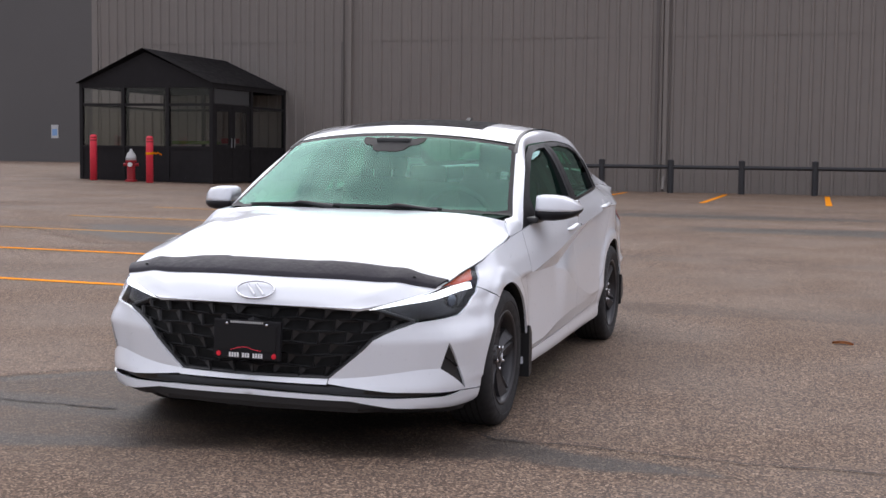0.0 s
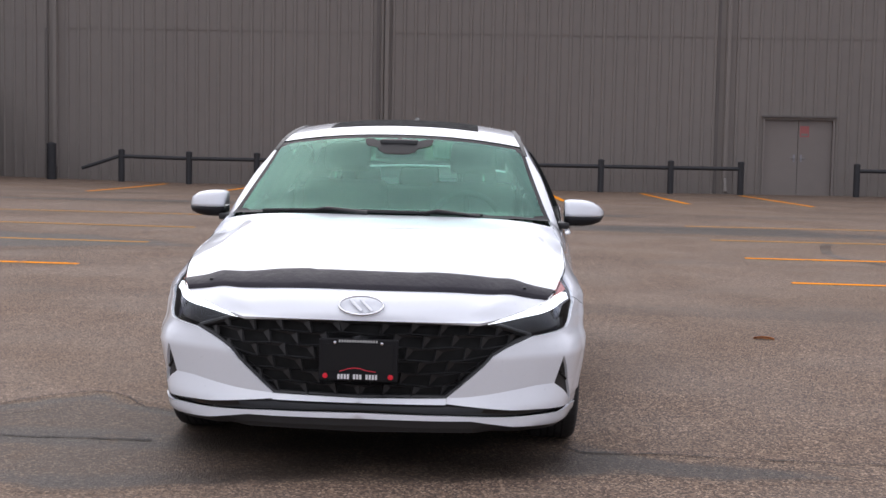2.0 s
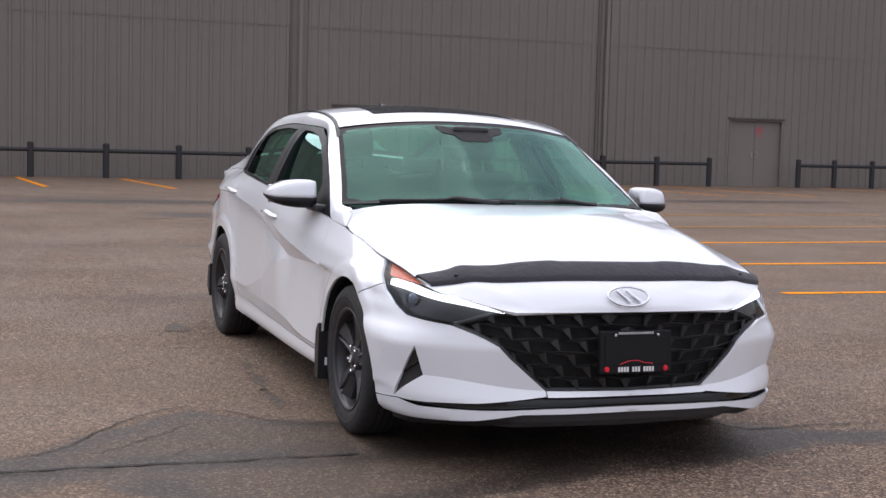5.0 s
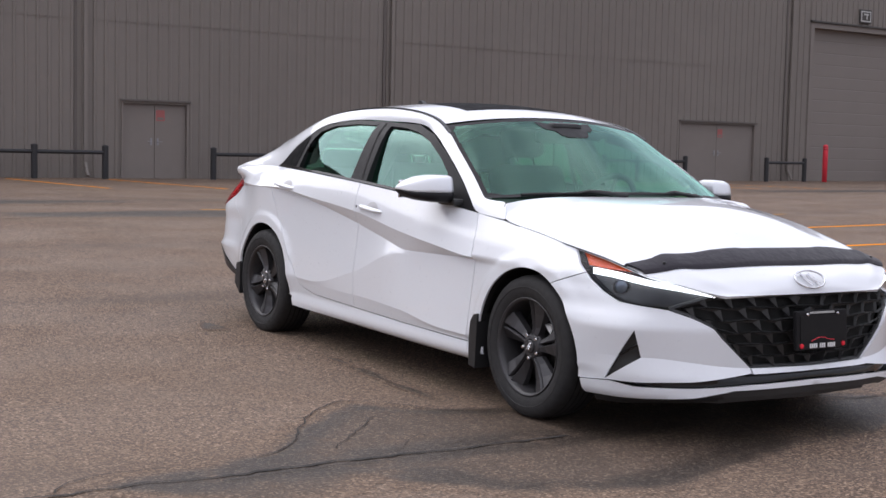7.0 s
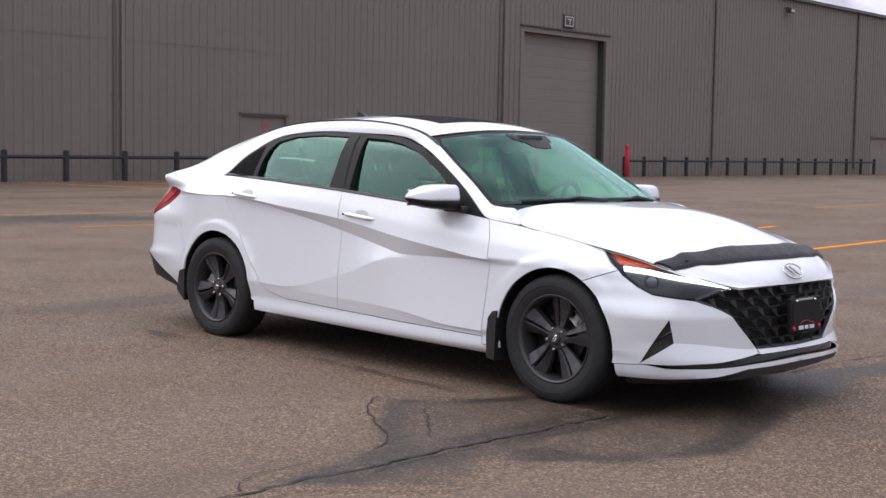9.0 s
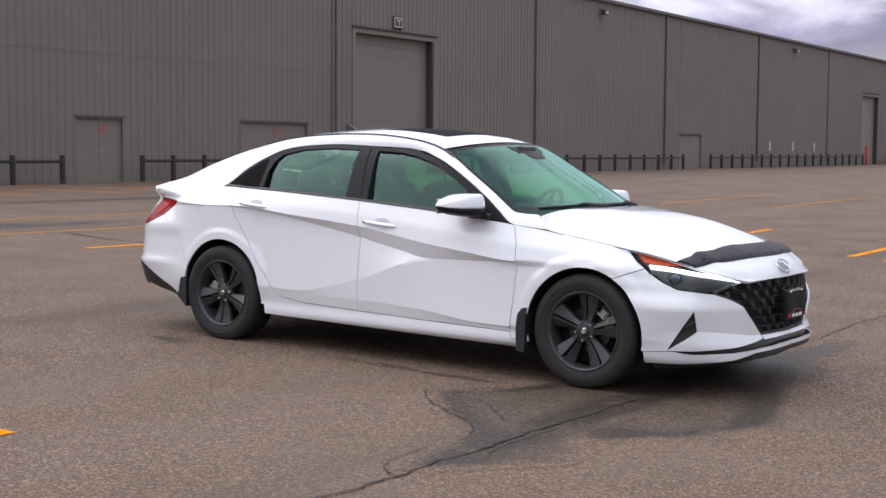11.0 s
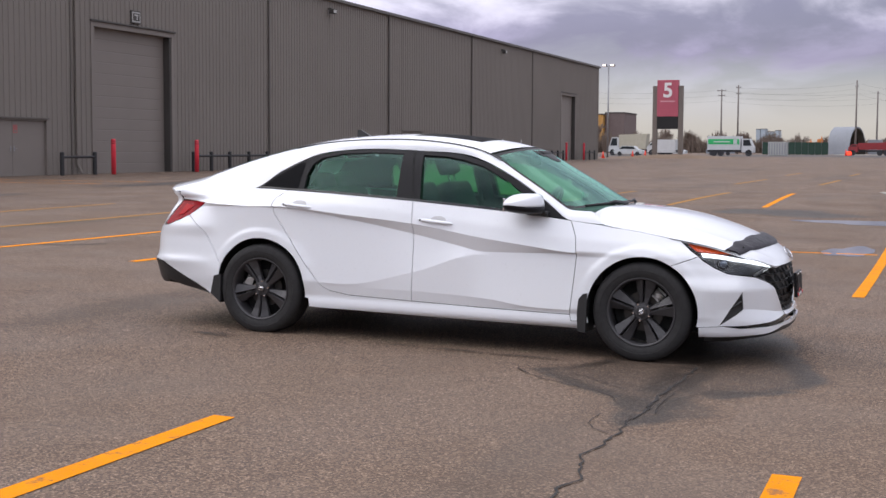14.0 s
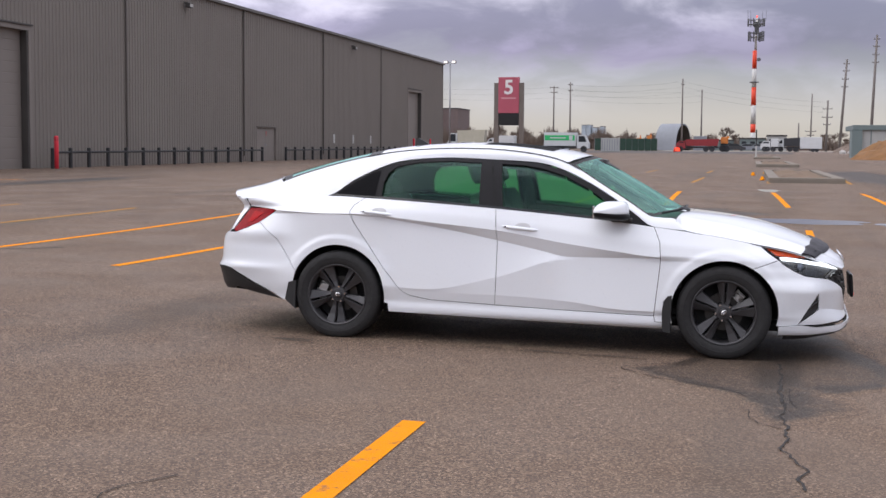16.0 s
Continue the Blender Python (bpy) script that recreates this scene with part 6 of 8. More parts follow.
SIDE_CREASES = [lambda u: Z_E(x_at(u)), lambda u: min(Z_D(x_at(u)), Z_C(x_at(u)) - 0.012), lambda u: Z_C(x_at(u)), lambda u: Z_B(x_at(u))]
LEDGE = table([(0.0, 0.322), (V(0.346), 0.323), (U(0.612), 0.362), (U(0.45), 0.36)])
NOSE_CREASES = [LEDGE]


def on_side(points):
    return [(U(x), z) for x, z in points]


car = tagged(empty("sedan_car", pose(0, 0, 0, *TILT, 0)), "white four-door sedan with black wheels and a black hood deflector", "car")

DOOR_FRONT_EDGE = [(-0.463, 0.273), (-0.452, 0.40), (-0.438, 0.55), (-0.430, 0.66), (-0.440, 0.775), (-0.484, 0.877)]
SEAM_B = [(-1.578, 0.967), (-1.560, 0.73), (-1.558, 0.45), (-1.566, 0.292)]
DOOR_REAR_EDGE = [(-2.545, 1.0085), (-2.615, 0.955), (-2.637, 0.91), (-2.61, 0.84), (-2.50, 0.685), (-2.375, 0.516), (-2.265, 0.38), (-2.225, 0.348), (-2.18, 0.328), (-2.03, 0.304)]
BELT = lambda *xs: [(x, Z_BELT(x)) for x in xs]
FENDER = DOOR_FRONT_EDGE + BELT(-0.38, -0.287, -0.15, 0.0, 0.12, 0.224) + [(0.294, 0.718), (0.345, 0.684)] + arc(0, 60, 195) + [(-0.372, 0.232), (-0.455, 0.234)]
FRONT_DOOR = DOOR_FRONT_EDGE[::-1] + [(-1.07, 0.281)] + SEAM_B[::-1] + BELT(-1.35, -1.11, -0.9, -0.716)
REAR_DOOR = [SEAM_B[0]] + BELT(-1.9, -2.2, -2.4) + DOOR_REAR_EDGE + SEAM_B[:0:-1]
SILL = [(-2.03, 0.304), SEAM_B[-1], (-1.07, 0.281), DOOR_FRONT_EDGE[0], (-0.455, 0.234), (-0.372, 0.232), (-0.365, 0.20), (-0.40, 0.182), (-1.5, 0.192), (-2.338, 0.205)]
QUARTER = DOOR_REAR_EDGE[:-1] + SILL + [(-2.345, 0.262)] + arc(-2.72, -8, 155) + [(-3.20, 0.685), (-3.362, 0.807), (-3.225, 0.898), (-3.35, 0.908), (-3.49, 0.915)] + BELT(-3.5, -3.3, -3.1, -2.95, -2.84, -2.7)
BUMPER_R = [(-3.037, 0.465), (-3.20, 0.685), (-3.362, 0.807), (-3.45, 0.765), (-3.55, 0.728), (-3.66, 0.722), (-3.7695, 0.722), (-3.7695, 0.47), (-3.64, 0.468), (-3.58, 0.46), (-3.15, 0.25), (-3.09, 0.24), (-3.07, 0.29), (-3.068, 0.35)]
TAIL = [(-3.225, 0.9), (-3.36, 0.803), (-3.45, 0.765), (-3.55, 0.726), (-3.575, 0.745), (-3.53, 0.82), (-3.49, 0.905), (-3.35, 0.908)]
DIFFUSER = [(-3.15, 0.248), (-3.58, 0.457), (-3.64, 0.465), (-3.7695, 0.467), (-3.7695, 0.28), (-3.60, 0.30), (-3.545, 0.325), (-3.40, 0.285)]
TRUNK_REAR = [(-3.50, 0.915), (-3.55, 0.83), (-3.585, 0.745), (-3.66, 0.726), (-3.7695, 0.726), (-3.7695, 0.985), (-3.62, 0.985), (-3.52, 0.968)]
HL_LOW = [(U(0.345), 0.684), (U(0.37), 0.660), (U(0.44), 0.617), (U(0.518), 0.582), (V(0.700), 0.560)]
WING = [(V(0.346), 0.322), (V(0.42), 0.385), (V(0.491), 0.447), (V(0.53), 0.489), (V(0.58), 0.515), (V(0.62), 0.532)] + HL_LOW[::-1]
WING += on_side(arc(0, 60, -12)) + [(U(0.358), 0.242), (U(0.43), 0.248), (U(0.50), 0.256), (U(0.632), 0.260), (V(0.60), 0.270), (V(0.343), 0.300)]
FOG = [(U(0.592), 0.475), (U(0.612), 0.362), (U(0.478), 0.258), (U(0.535), 0.365)]
SLOT = [(U(0.50), 0.255), (U(0.632), 0.259), (V(0.60), 0.268), (V(0.343), 0.299), (0.0, 0.299), (0.0, 0.262), (V(0.355), 0.257), (V(0.60), 0.246), (U(0.60), 0.243)]
STRIP = [(0.0, 0.300), (V(0.343), 0.300), (V(0.346), 0.322), (0.0, 0.317)]
LIP = [(U(0.358), 0.241), (U(0.43), 0.247), (U(0.50), 0.254), (U(0.60), 0.242), (V(0.60), 0.245), (V(0.355), 0.256), (0.0, 0.261), (0.0, 0.240), (V(0.44), 0.236), (V(0.52), 0.222), (V(0.60), 0.207), (V(0.68), 0.200), (U(0.53), 0.187), (U(0.362), 0.181)]
HEAD = [(U(0.224), 0.777), (U(0.294), 0.718)] + HL_LOW + [(V(0.520), 0.621), (V(0.64), 0.658), (U(0.566), 0.700), (U(0.42), 0.742)]
GRILLE = [(0.0, 0.617), (V(0.47), 0.617), (V(0.515), 0.618), (V(0.697), 0.559), (V(0.62), 0.533), (V(0.53), 0.489), (V(0.491), 0.447), (V(0.346), 0.322), (0.0, 0.317)]

for side, tag in ((-1, "right"), (1, "left")):
    k = dict(side=side)
    part("front_fender", skin(shell, on_side(FENDER), da=0.02, db=0.015, **k), CAR_WHITE, car)
    part("front_door", skin(shell, on_side(FRONT_DOOR), creases=SIDE_CREASES, **k), CAR_WHITE, car)
    part("rear_door", skin(shell, on_side(REAR_DOOR), creases=SIDE_CREASES, **k), CAR_WHITE, car)
    part("quarter_panel", skin(shell, on_side(QUARTER), da=0.02, db=0.015, creases=SIDE_CREASES[2:], **k), CAR_WHITE, car)
    part("rear_bumper", skin(shell, on_side(BUMPER_R), **k), CAR_WHITE, car)
    part("rear_diffuser", skin(shell, on_side(DIFFUSER), extra=0.006, **k), SATIN_BLACK, car, "black plastic lower bumper")
    part("trunk_rear", skin(shell, on_side(TRUNK_REAR), **k), CAR_WHITE, car)
    tl = part("tail_lamp", skin(shell, on_side(TAIL), extra=0.004, db=0.02, **k), TAIL_RED, car, "dark red tail lamp")
    part("reflector", skin(shell, [(U(-3.33), 0.875), (U(-3.42), 0.805), (U(-3.47), 0.80), (U(-3.43), 0.885)], extra=0.009, db=0.02, **k), TAIL_RED_LIT, tl, "bright red inner lens")
    part("front_bumper", skin(shell, WING, da=0.022, db=0.015, holes=[FOG], creases=NOSE_CREASES, **k), CAR_WHITE, car)
    vent = part("corner_vent", skin(shell, inset(FOG, -0.004), gap=0, extra=-0.014, depth=0, db=0.03, **k), SATIN_BLACK, car, "black triangular corner vent")
    for f in (0.5,):
        a = (FOG[0][0] * (1 - f) + FOG[2][0] * f, FOG[0][1] * (1 - f) + FOG[2][1] * f)
        b = (FOG[0][0] * (1 - f) + FOG[1][0] * f, FOG[0][1] * (1 - f) + FOG[1][1] * f) if f < 0.6 else (FOG[1][0], FOG[1][1] - 0.0)
        p, q = shell(*a, -0.010)[0], shell(*b, -0.010)[0]
        part("vent_blade", tube((p.x, p.y * side, p.z), (q.x, q.y * side, q.z), 0.006, sides=6), GLOSS_BLACK, vent)
    # head lamp: smoked housing behind a clear lens, with a light blade, an amber marker and a projector
    hl = part("head_lamp", skin(shell, HEAD, extra=-0.045, db=0.03, depth=0, **k), LAMP_DARK, car, "smoked head lamp with a bright white light blade")
    lens = part("lens", skin(shell, HEAD, extra=0.0, db=0.03, depth=0.008, **k), LAMP_GLASS, hl, "clear plastic lens")
    lens.visible_shadow = False
    part("light_blade", skin(shell, [(V(0.515), 0.619), (V(0.64), 0.650), (U(0.56), 0.681), (U(0.47), 0.694), (U(0.36), 0.703), (U(0.372), 0.681), (U(0.47), 0.673), (U(0.56), 0.660), (V(0.66), 0.634), (V(0.515), 0.611)], gap=0, extra=-0.012, depth=0.02, **k), DRL, hl, "lit white light blade")
    part("amber_marker", skin(shell, [(U(0.262), 0.764), (U(0.335), 0.712), (U(0.44), 0.703), (U(0.55), 0.699), (U(0.42), 0.736)], gap=0, extra=-0.014, depth=0.02, **k), AMBER, hl, "amber side marker")
    for uu, zz, rr in ((U(0.500), 0.636, 0.030),):
        p, n = shell(uu, zz, -0.046)
        m = Matrix.Translation((p.x, p.y * side, p.z)) @ Vector((max(n.x, 0.6), n.y * side, 0.0)).to_track_quat("Z", "Y").to_matrix().to_4x4()
        pj = part("projector", lathe([(rr + 0.006, -0.01), (rr + 0.006, 0.012), (rr, 0.014)], 24, m), GLOSS_BLACK, hl, "dark projector ring", smooth=True)
        part("bulb_lens", lathe([(rr, 0.006), (rr * 0.8, 0.016), (rr * 0.45, 0.022), (0, 0.025)], 24, m), PROJECTOR, pj, smooth=True)
    edge_ = [(0.0, 0.239), (V(0.44), 0.235), (V(0.52), 0.221), (V(0.60), 0.206), (V(0.68), 0.199), (U(0.53), 0.186), (U(0.40), 0.182)]
    part("splitter", skin(shell, edge_ + [(u_, z_ - 0.030) for u_, z_ in edge_[::-1]], gap=0, extra=-0.006, depth=0.02, **k), SATIN_BLACK, car, "black plastic lower lip")
    # flaps
    for nm, cx, pts in (("mud_flap", 0, [(-0.345, 0.42), (-0.372, 0.415), (-0.400, 0.38), (-0.408, 0.30), (-0.402, 0.175), (-0.350, 0.165)]), ("mud_flap", 1, [(-3.03, 0.40), (-3.085, 0.385), (-3.11, 0.26), (-3.03, 0.195)])):
        part(nm, prism([(x, z) for x, z in pts], side * (0.905 if cx else 0.922), side * 0.70, 1), SATIN_BLACK, car)

def both(outline, **k):
    """A panel across the nose: its two halves welded in the middle."""
    bm = bmesh.new()
    for side in (1, -1):
        half = skin(shell, outline, gap=0, side=side, **k)
        bmesh.ops.delete(half, geom=[f for f in half.faces if all(abs(v.co.y) < 1e-4 for v in f.verts)], context="FACES")
        me = bpy.data.meshes.new("half")
        half.to_mesh(me)
        half.free()
        bm.from_mesh(me)
        bpy.data.meshes.remove(me)
    bmesh.ops.remove_doubles(bm, verts=[v for v in bm.verts if abs(v.co.y) < 1e-4], dist=1e-4)
    return bm


part("bumper_strip", both(STRIP, extra=0.010), CAR_WHITE, car)
part("front_lip", both(LIP, extra=0.006), CAR_WHITE, car)
part("bumper_slot", both(SLOT, depth=0, extra=-0.03), GLOSS_BLACK, car, "black intake slot")
part("grille_back", both(GRILLE, db=0.03, depth=0.0, extra=-0.045), GAP_BLACK, car, "black grille backing")

# the dark structure behind the panel gaps
for side in (-1, 1):
    for x1, x0 in ((0.66, 0.37), (-0.36, -2.34), (-3.06, -3.7695)):
        lo = 0.205 if x1 > -3 else 0.30
        top = [(x1 + (x0 - x1) * t / 14) for t in range(15)]
        outline = on_side([(x, lo) for x in top] + [(x, min(0.97, Z_BELT(x) - 0.008) if x < 0.3 else 0.60) for x in top[::-1]])
        part("inner_body", skin(shell, outline, db=0.05, gap=0, depth=0, extra=-0.016 if x1 < 0 else -0.06, side=side), GAP_BLACK, car, "black structure behind the panels")
    for cx in (0.0, -2.72):
        bm = bmesh.new()
        ring = [(cx + 0.375 * math.cos(radians(a)), 0.317 + 0.375 * math.sin(radians(a))) for a in range(-14, 195, 6)]
        rows = [[(x, side * y, max(0.16, z)) for x, z in ring] for y in (0.872, 0.60)]
        g = [[bm.verts.new(p) for p in r] for r in rows]
        for i in range(len(ring) - 1):
            bm.faces.new((g[0][i], g[0][i + 1], g[1][i + 1], g[1][i]))
        bm.faces.new(g[1])
        part("wheel_arch_liner", bm, GAP_BLACK, car)
        outer = on_side([(cx + 0.43 * math.cos(radians(a)), 0.317 + 0.43 * math.sin(radians(a))) for a in range(-4, 186, 6)])
        inner_ = on_side([(cx + 0.352 * math.cos(radians(a)), 0.317 + 0.352 * math.sin(radians(a))) for a in range(186, -4, -6)])
        part("arch_flange", skin(shell, outer + inner_, db=0.03, gap=0, depth=0.03, extra=-0.010, side=side), GAP_BLACK, car)

# ---- hood, cabin and glass ----
HOOD_MID = curve([(-0.30, 0, 0.967), (-0.20, 0, 0.962), (0.036, 0, 0.940), (0.239, 0, 0.906), (0.441, 0, 0.847), (0.602, 0, 0.785), (0.70, 0, 0.735), (0.768, 0, 0.690), (0.806, 0, 0.650), (0.818, 0, 0.622)], 160)
HOOD_EDGE = curve([(-0.343, 0.787, 0.928), (-0.279, 0.826, 0.860), (-0.03, 0.825, 0.821), (0.19, 0.822, 0.784), (0.38, 0.795, 0.751), (0.520, 0.765, 0.715), (0.60, 0.725, 0.688), (0.68, 0.635, 0.660), (0.745, 0.530, 0.630), (0.780, 0.470, 0.620)], 160)


def hood_at(s, t, lift=0.0):
    """s runs from one fender to the other, -1 to 1, and t from the windscreen to the nose."""
    last = min(len(HOOD_MID), len(HOOD_EDGE)) - 1
    at = min(max(t, 0.0), 1.0) * last
    i = min(last - 1, int(at))
    c, e = HOOD_MID[i].lerp(HOOD_MID[i + 1], at - i), HOOD_EDGE[i].lerp(HOOD_EDGE[i + 1], at - i)
    a = abs(s)
    ridge = 0.007 * math.exp(-((a - 0.80) / 0.07) ** 2) * (1 - smooth_step(0.75, 0.95, t)) - 0.004 * math.exp(-((a - 0.62) / 0.12) ** 2) * (1 - t)
    z = c.z + (e.z - c.z) * a ** (2.5 + 2.2 * (1 - smooth_step(0.0, 0.42, t))) + ridge * smooth_step(0.02, 0.16, t)
    return Vector((c.x + (e.x - c.x) * a ** 2, e.y * s, z + lift))


S41 = [-1 + k / 24 for k in range(49)]
hood = part("hood", sheet([[hood_at(s * 0.997, t / 60) for s in S41] for t in range(61)], 0.012), CAR_WHITE, car)

# the dark shut line between the hood and the fenders
for q in (-1, 1):
    line = [hood_at(q * 1.004, t / 40, -0.0015) for t in range(0, 25)]
    bm = bmesh.new()
    rows = [[bm.verts.new(p + Vector((0, 0.0022 * math.cos(a), 0.0022 * math.sin(a)))) for a in [math.pi * k / 3 for k in range(6)]] for p in line]
    for a, b in zip(rows, rows[1:]):
        for k in range(6):
            bm.faces.new((a[k], a[(k + 1) % 6], b[(k + 1) % 6], b[k]))
    part("shut_line", bm, GAP_BLACK, car, "dark gap along the hood")

# a soft black deflector strapped over the front of the hood
DEFLECT_S = (-1.0, -0.86, -0.78, -0.60, -0.48, -0.31, -0.265, 0.27, 0.345, 0.75, 0.80, 0.84, 1.0)
DEFLECT_W = (30.0, 31.0, 35.5, 35.0, 37.5, 38.0, 36.0, 36.0, 37.5, 35.0, 32.0, 29.5, 28.0)
rows = []
for k in range(13):
    f = k / 12
    row = []
    for s in [q / 60 for q in range(-60, 61)]:
        a = abs(s)
        t1 = 0.642 + 0.002 * math.sin(8 * s) + 0.040 * (1 - a * a)
        t0 = t1 - 0.0037 * float(np.interp(s, DEFLECT_S, DEFLECT_W))
        puff = 0.012 + 0.006 * math.sin(math.pi * f) ** 0.5 + 0.0012 * math.sin(17 * s) * f
        row.append(hood_at(s * 1.005, t0 + (t1 - t0) * f, puff if 0 < k < 12 else 0.004))
    rows.append(row)
hd = part("hood_deflector", sheet(rows, 0.010), material("black_vinyl", (0.026, 0.023, 0.030), 0.5, spec=0.25, vary=0.15, grain=25, bump=0.25, bump_scale=45), car, "wavy matt black vinyl hood deflector")
for s in (-0.86, 0.86):
    p = hood_at(s, 0.60 + 0.042 * (1 - s * s), 0.022)
    part("clip", lathe([(0.007, -0.004), (0.007, 0.001), (0.004, 0.003), (0, 0.003)], 10, Matrix.Translation(p)), SATIN_BLACK, hd)

# pairs of points up the side frame: at the window's edge, and at the edge of windscreen, roof or rear glass
FRAME = [((-0.290, 0.831, 0.859), (-0.284, 0.828, 0.864)), ((-0.40, 0.837, 0.869), (-0.347, 0.786, 0.930)), ((-0.484, 0.839, 0.878), (-0.43, 0.787, 0.938)),
         ((-0.535, None, 0.898), (-0.511, 0.783, 0.945)), ((-0.60, None, 0.947), (-0.57, 0.769, 0.975)), ((-0.72, None, 1.033), (-0.68, 0.740, 1.044)), ((-0.92, None, 1.151), (-0.87, 0.696, 1.155)),
         ((-1.12, None, 1.241), (-1.10, 0.646, 1.286)), ((-1.32, None, 1.292), (-1.32, 0.617, 1.345)), ((-1.65, None, 1.306), (-1.63, 0.602, 1.376)), ((-1.93, None, 1.312), (-1.95, 0.596, 1.376)), ((-2.18, None, 1.297), (-2.25, 0.590, 1.356)),
         ((-2.39, None, 1.258), (-2.50, 0.583, 1.320)), ((-2.64, None, 1.143), (-2.80, 0.578, 1.249)), ((-2.845, None, 1.0145), (-3.06, 0.580, 1.170)), ((-3.10, None, 1.0125), (-3.25, 0.588, 1.100)), ((-3.30, None, 0.995), (-3.39, 0.605, 1.045)), ((-3.52, None, 0.968), (-3.585, 0.665, 0.985))]
LOW = curve([(x, glasshouse(x, z)[0].y if y is None and x > -2.85 else (glasshouse(x, z)[0].y if y is None else y), z) for (x, y, z), _ in FRAME], 160)
HIGH = curve([b for _, b in FRAME], 160)
for side in (-1, 1):
    rows = []
    for a, b in zip(LOW, HIGH):
        row = []
        for k in range(9):
            f = k / 8
            p = a.lerp(b, f)
            bulge = (0.009 + 0.015 * smooth_step(-0.95, -1.35, a.x)) * math.sin(math.pi * f) * min(1, (b - a).length / 0.12)
            p = p + Vector((0, 0.72, 0.69)) * bulge
            row.append((p.x, p.y * side, p.z))
        rows.append(row)
    part("side_frame", sheet(rows, 0.012), CAR_WHITE, car)
N_ = len(HIGH) - 1
step_ = N_ / (len(FRAME) - 1)


def across(i, crown, push=0.0, n=65):
    """A cambered line from one upper edge to the other."""
    e = HIGH[min(N_, max(0, int(round(i))))]
    out = []
    for k in range(n):
        s = -1 + 2 * k / (n - 1)
        out.append(Vector((e.x + push * (1 - s * s), e.y * s, e.z + crown * (1 - abs(s) ** 2.2))))
    return out


# windscreen, with its dark border; i counts along the frame
ws = []
I0, I1 = 2.95 * step_, 7.05 * step_
for k in range(31):
    f = k / 30
    ws.append(across(I0 + (I1 - I0) * f, 0.030 + 0.027 * f, 0.205 - 0.095 * f))


def split_border(rows, keep):
    inner, border = bmesh.new(), bmesh.new()
    for bm, want in ((inner, True), (border, False)):
        made = {}
        for i in range(len(rows) - 1):
            for j in range(len(rows[0]) - 1):
                if keep(i, j) != want:
                    continue
                vs = []
                for a, b in ((i, j), (i, j + 1), (i + 1, j + 1), (i + 1, j)):
                    if (a, b) not in made:
                        made[a, b] = bm.verts.new(rows[a][b])
                    vs.append(made[a, b])
                bm.faces.new(vs).smooth = True
        bm.normal_update()
        if sum(f.normal.z for f in bm.faces) < 0:
            bmesh.ops.reverse_faces(bm, faces=bm.faces)
    return inner, border


def ws_clear(i, j):
    n, m = len(ws) - 1, len(ws[0]) - 1
    a = abs(2 * (j + 0.5) / m - 1)
    low = 2 + 2 * a * a + 4 * max(0.0, (a - 0.84) / 0.16) ** 2
    return low <= i < n - 1.5 - 2 * max(0.0, (a - 0.88) / 0.12) ** 2 and 1 <= j < m - 1


glass, border = split_border(ws, ws_clear)
screen = part("windscreen", glass, WINDSCREEN, car, "green-tinted windscreen glass")
part("dark_border", border, FRAME_BLACK, screen, "black ceramic border")
screen.visible_shadow = False


def glass_at(f, g):
    """A point of the windscreen, f up the glass and g across it (both 0 to 1)."""
    a, b = min(29.999, f * 30), min(len(ws[0]) - 1.001, g * (len(ws[0]) - 1))
    i, j = int(a), int(b)
    u, v = a - i, b - j
    p = [Vector(q) for q in (ws[i][j], ws[i][j + 1], ws[i + 1][j], ws[i + 1][j + 1])]
    return p[0] * (1 - u) * (1 - v) + p[1] * (1 - u) * v + p[2] * u * (1 - v) + p[3] * u * v


bm = bmesh.new()
outline_ = [(0.955, 0.36), (0.90, 0.37), (0.872, 0.385), (0.862, 0.42), (0.838, 0.435), (0.825, 0.46), (0.825, 0.54), (0.838, 0.565), (0.862, 0.58), (0.872, 0.615), (0.90, 0.63), (0.955, 0.64)]
drop_ = Vector((0.001, 0, 0.0025))
rim_, mid_ = [bm.verts.new(glass_at(f, g) + drop_) for f, g in outline_], bm.verts.new(glass_at(0.90, 0.5) + drop_)
for a, b in zip(rim_, rim_[1:] + rim_[:1]):
    bm.faces.new((a, b, mid_))
part("sensor_shade", bm, FRAME_BLACK, screen, "black printed patch on the glass")

# roof with a dark sunroof let into it
roof_rows = []
R0, R1 = 7.10 * step_, 12.0 * step_
for k in range(37):
    f = k / 36
    crown = 0.052 - 0.010 * abs(f - 0.4)
    roof_rows.append(across(R0 + (R1 - R0) * f, crown + 0.005 * (1 - f) ** 3, 0.108 * (1 - f) ** 3 - 0.05 * f ** 3))


def sun_roof(i, j):
    return 6 <= i < 17 and 11 <= j < 53


metal, sunroof = split_border(roof_rows, lambda i, j: not sun_roof(i, j))
part("roof", metal, CAR_WHITE, car)
part("sunroof", sunroof, SUNROOF, car, "dark glass sunroof")
for side in (-1, 1):
    bm = bmesh.new()
    last = None
    for i in range(int(R0) - 3, int(R1) + 4):
        p = HIGH[i]
        pair = [bm.verts.new((p.x, (p.y + d) * side, p.z + 0.004 + (0.0015 if d else 0.0))) for d in (-0.010, 0.010)]
        if last:
            bm.faces.new((last[0], pair[0], pair[1], last[1]))
        last = pair
    bmesh.ops.recalc_face_normals(bm, faces=bm.faces)
    bmesh.ops.solidify(bm, geom=bm.faces[:], thickness=0.004)
    part("roof_ditch_trim", bm, SATIN_BLACK, car, "black roof ditch strip")

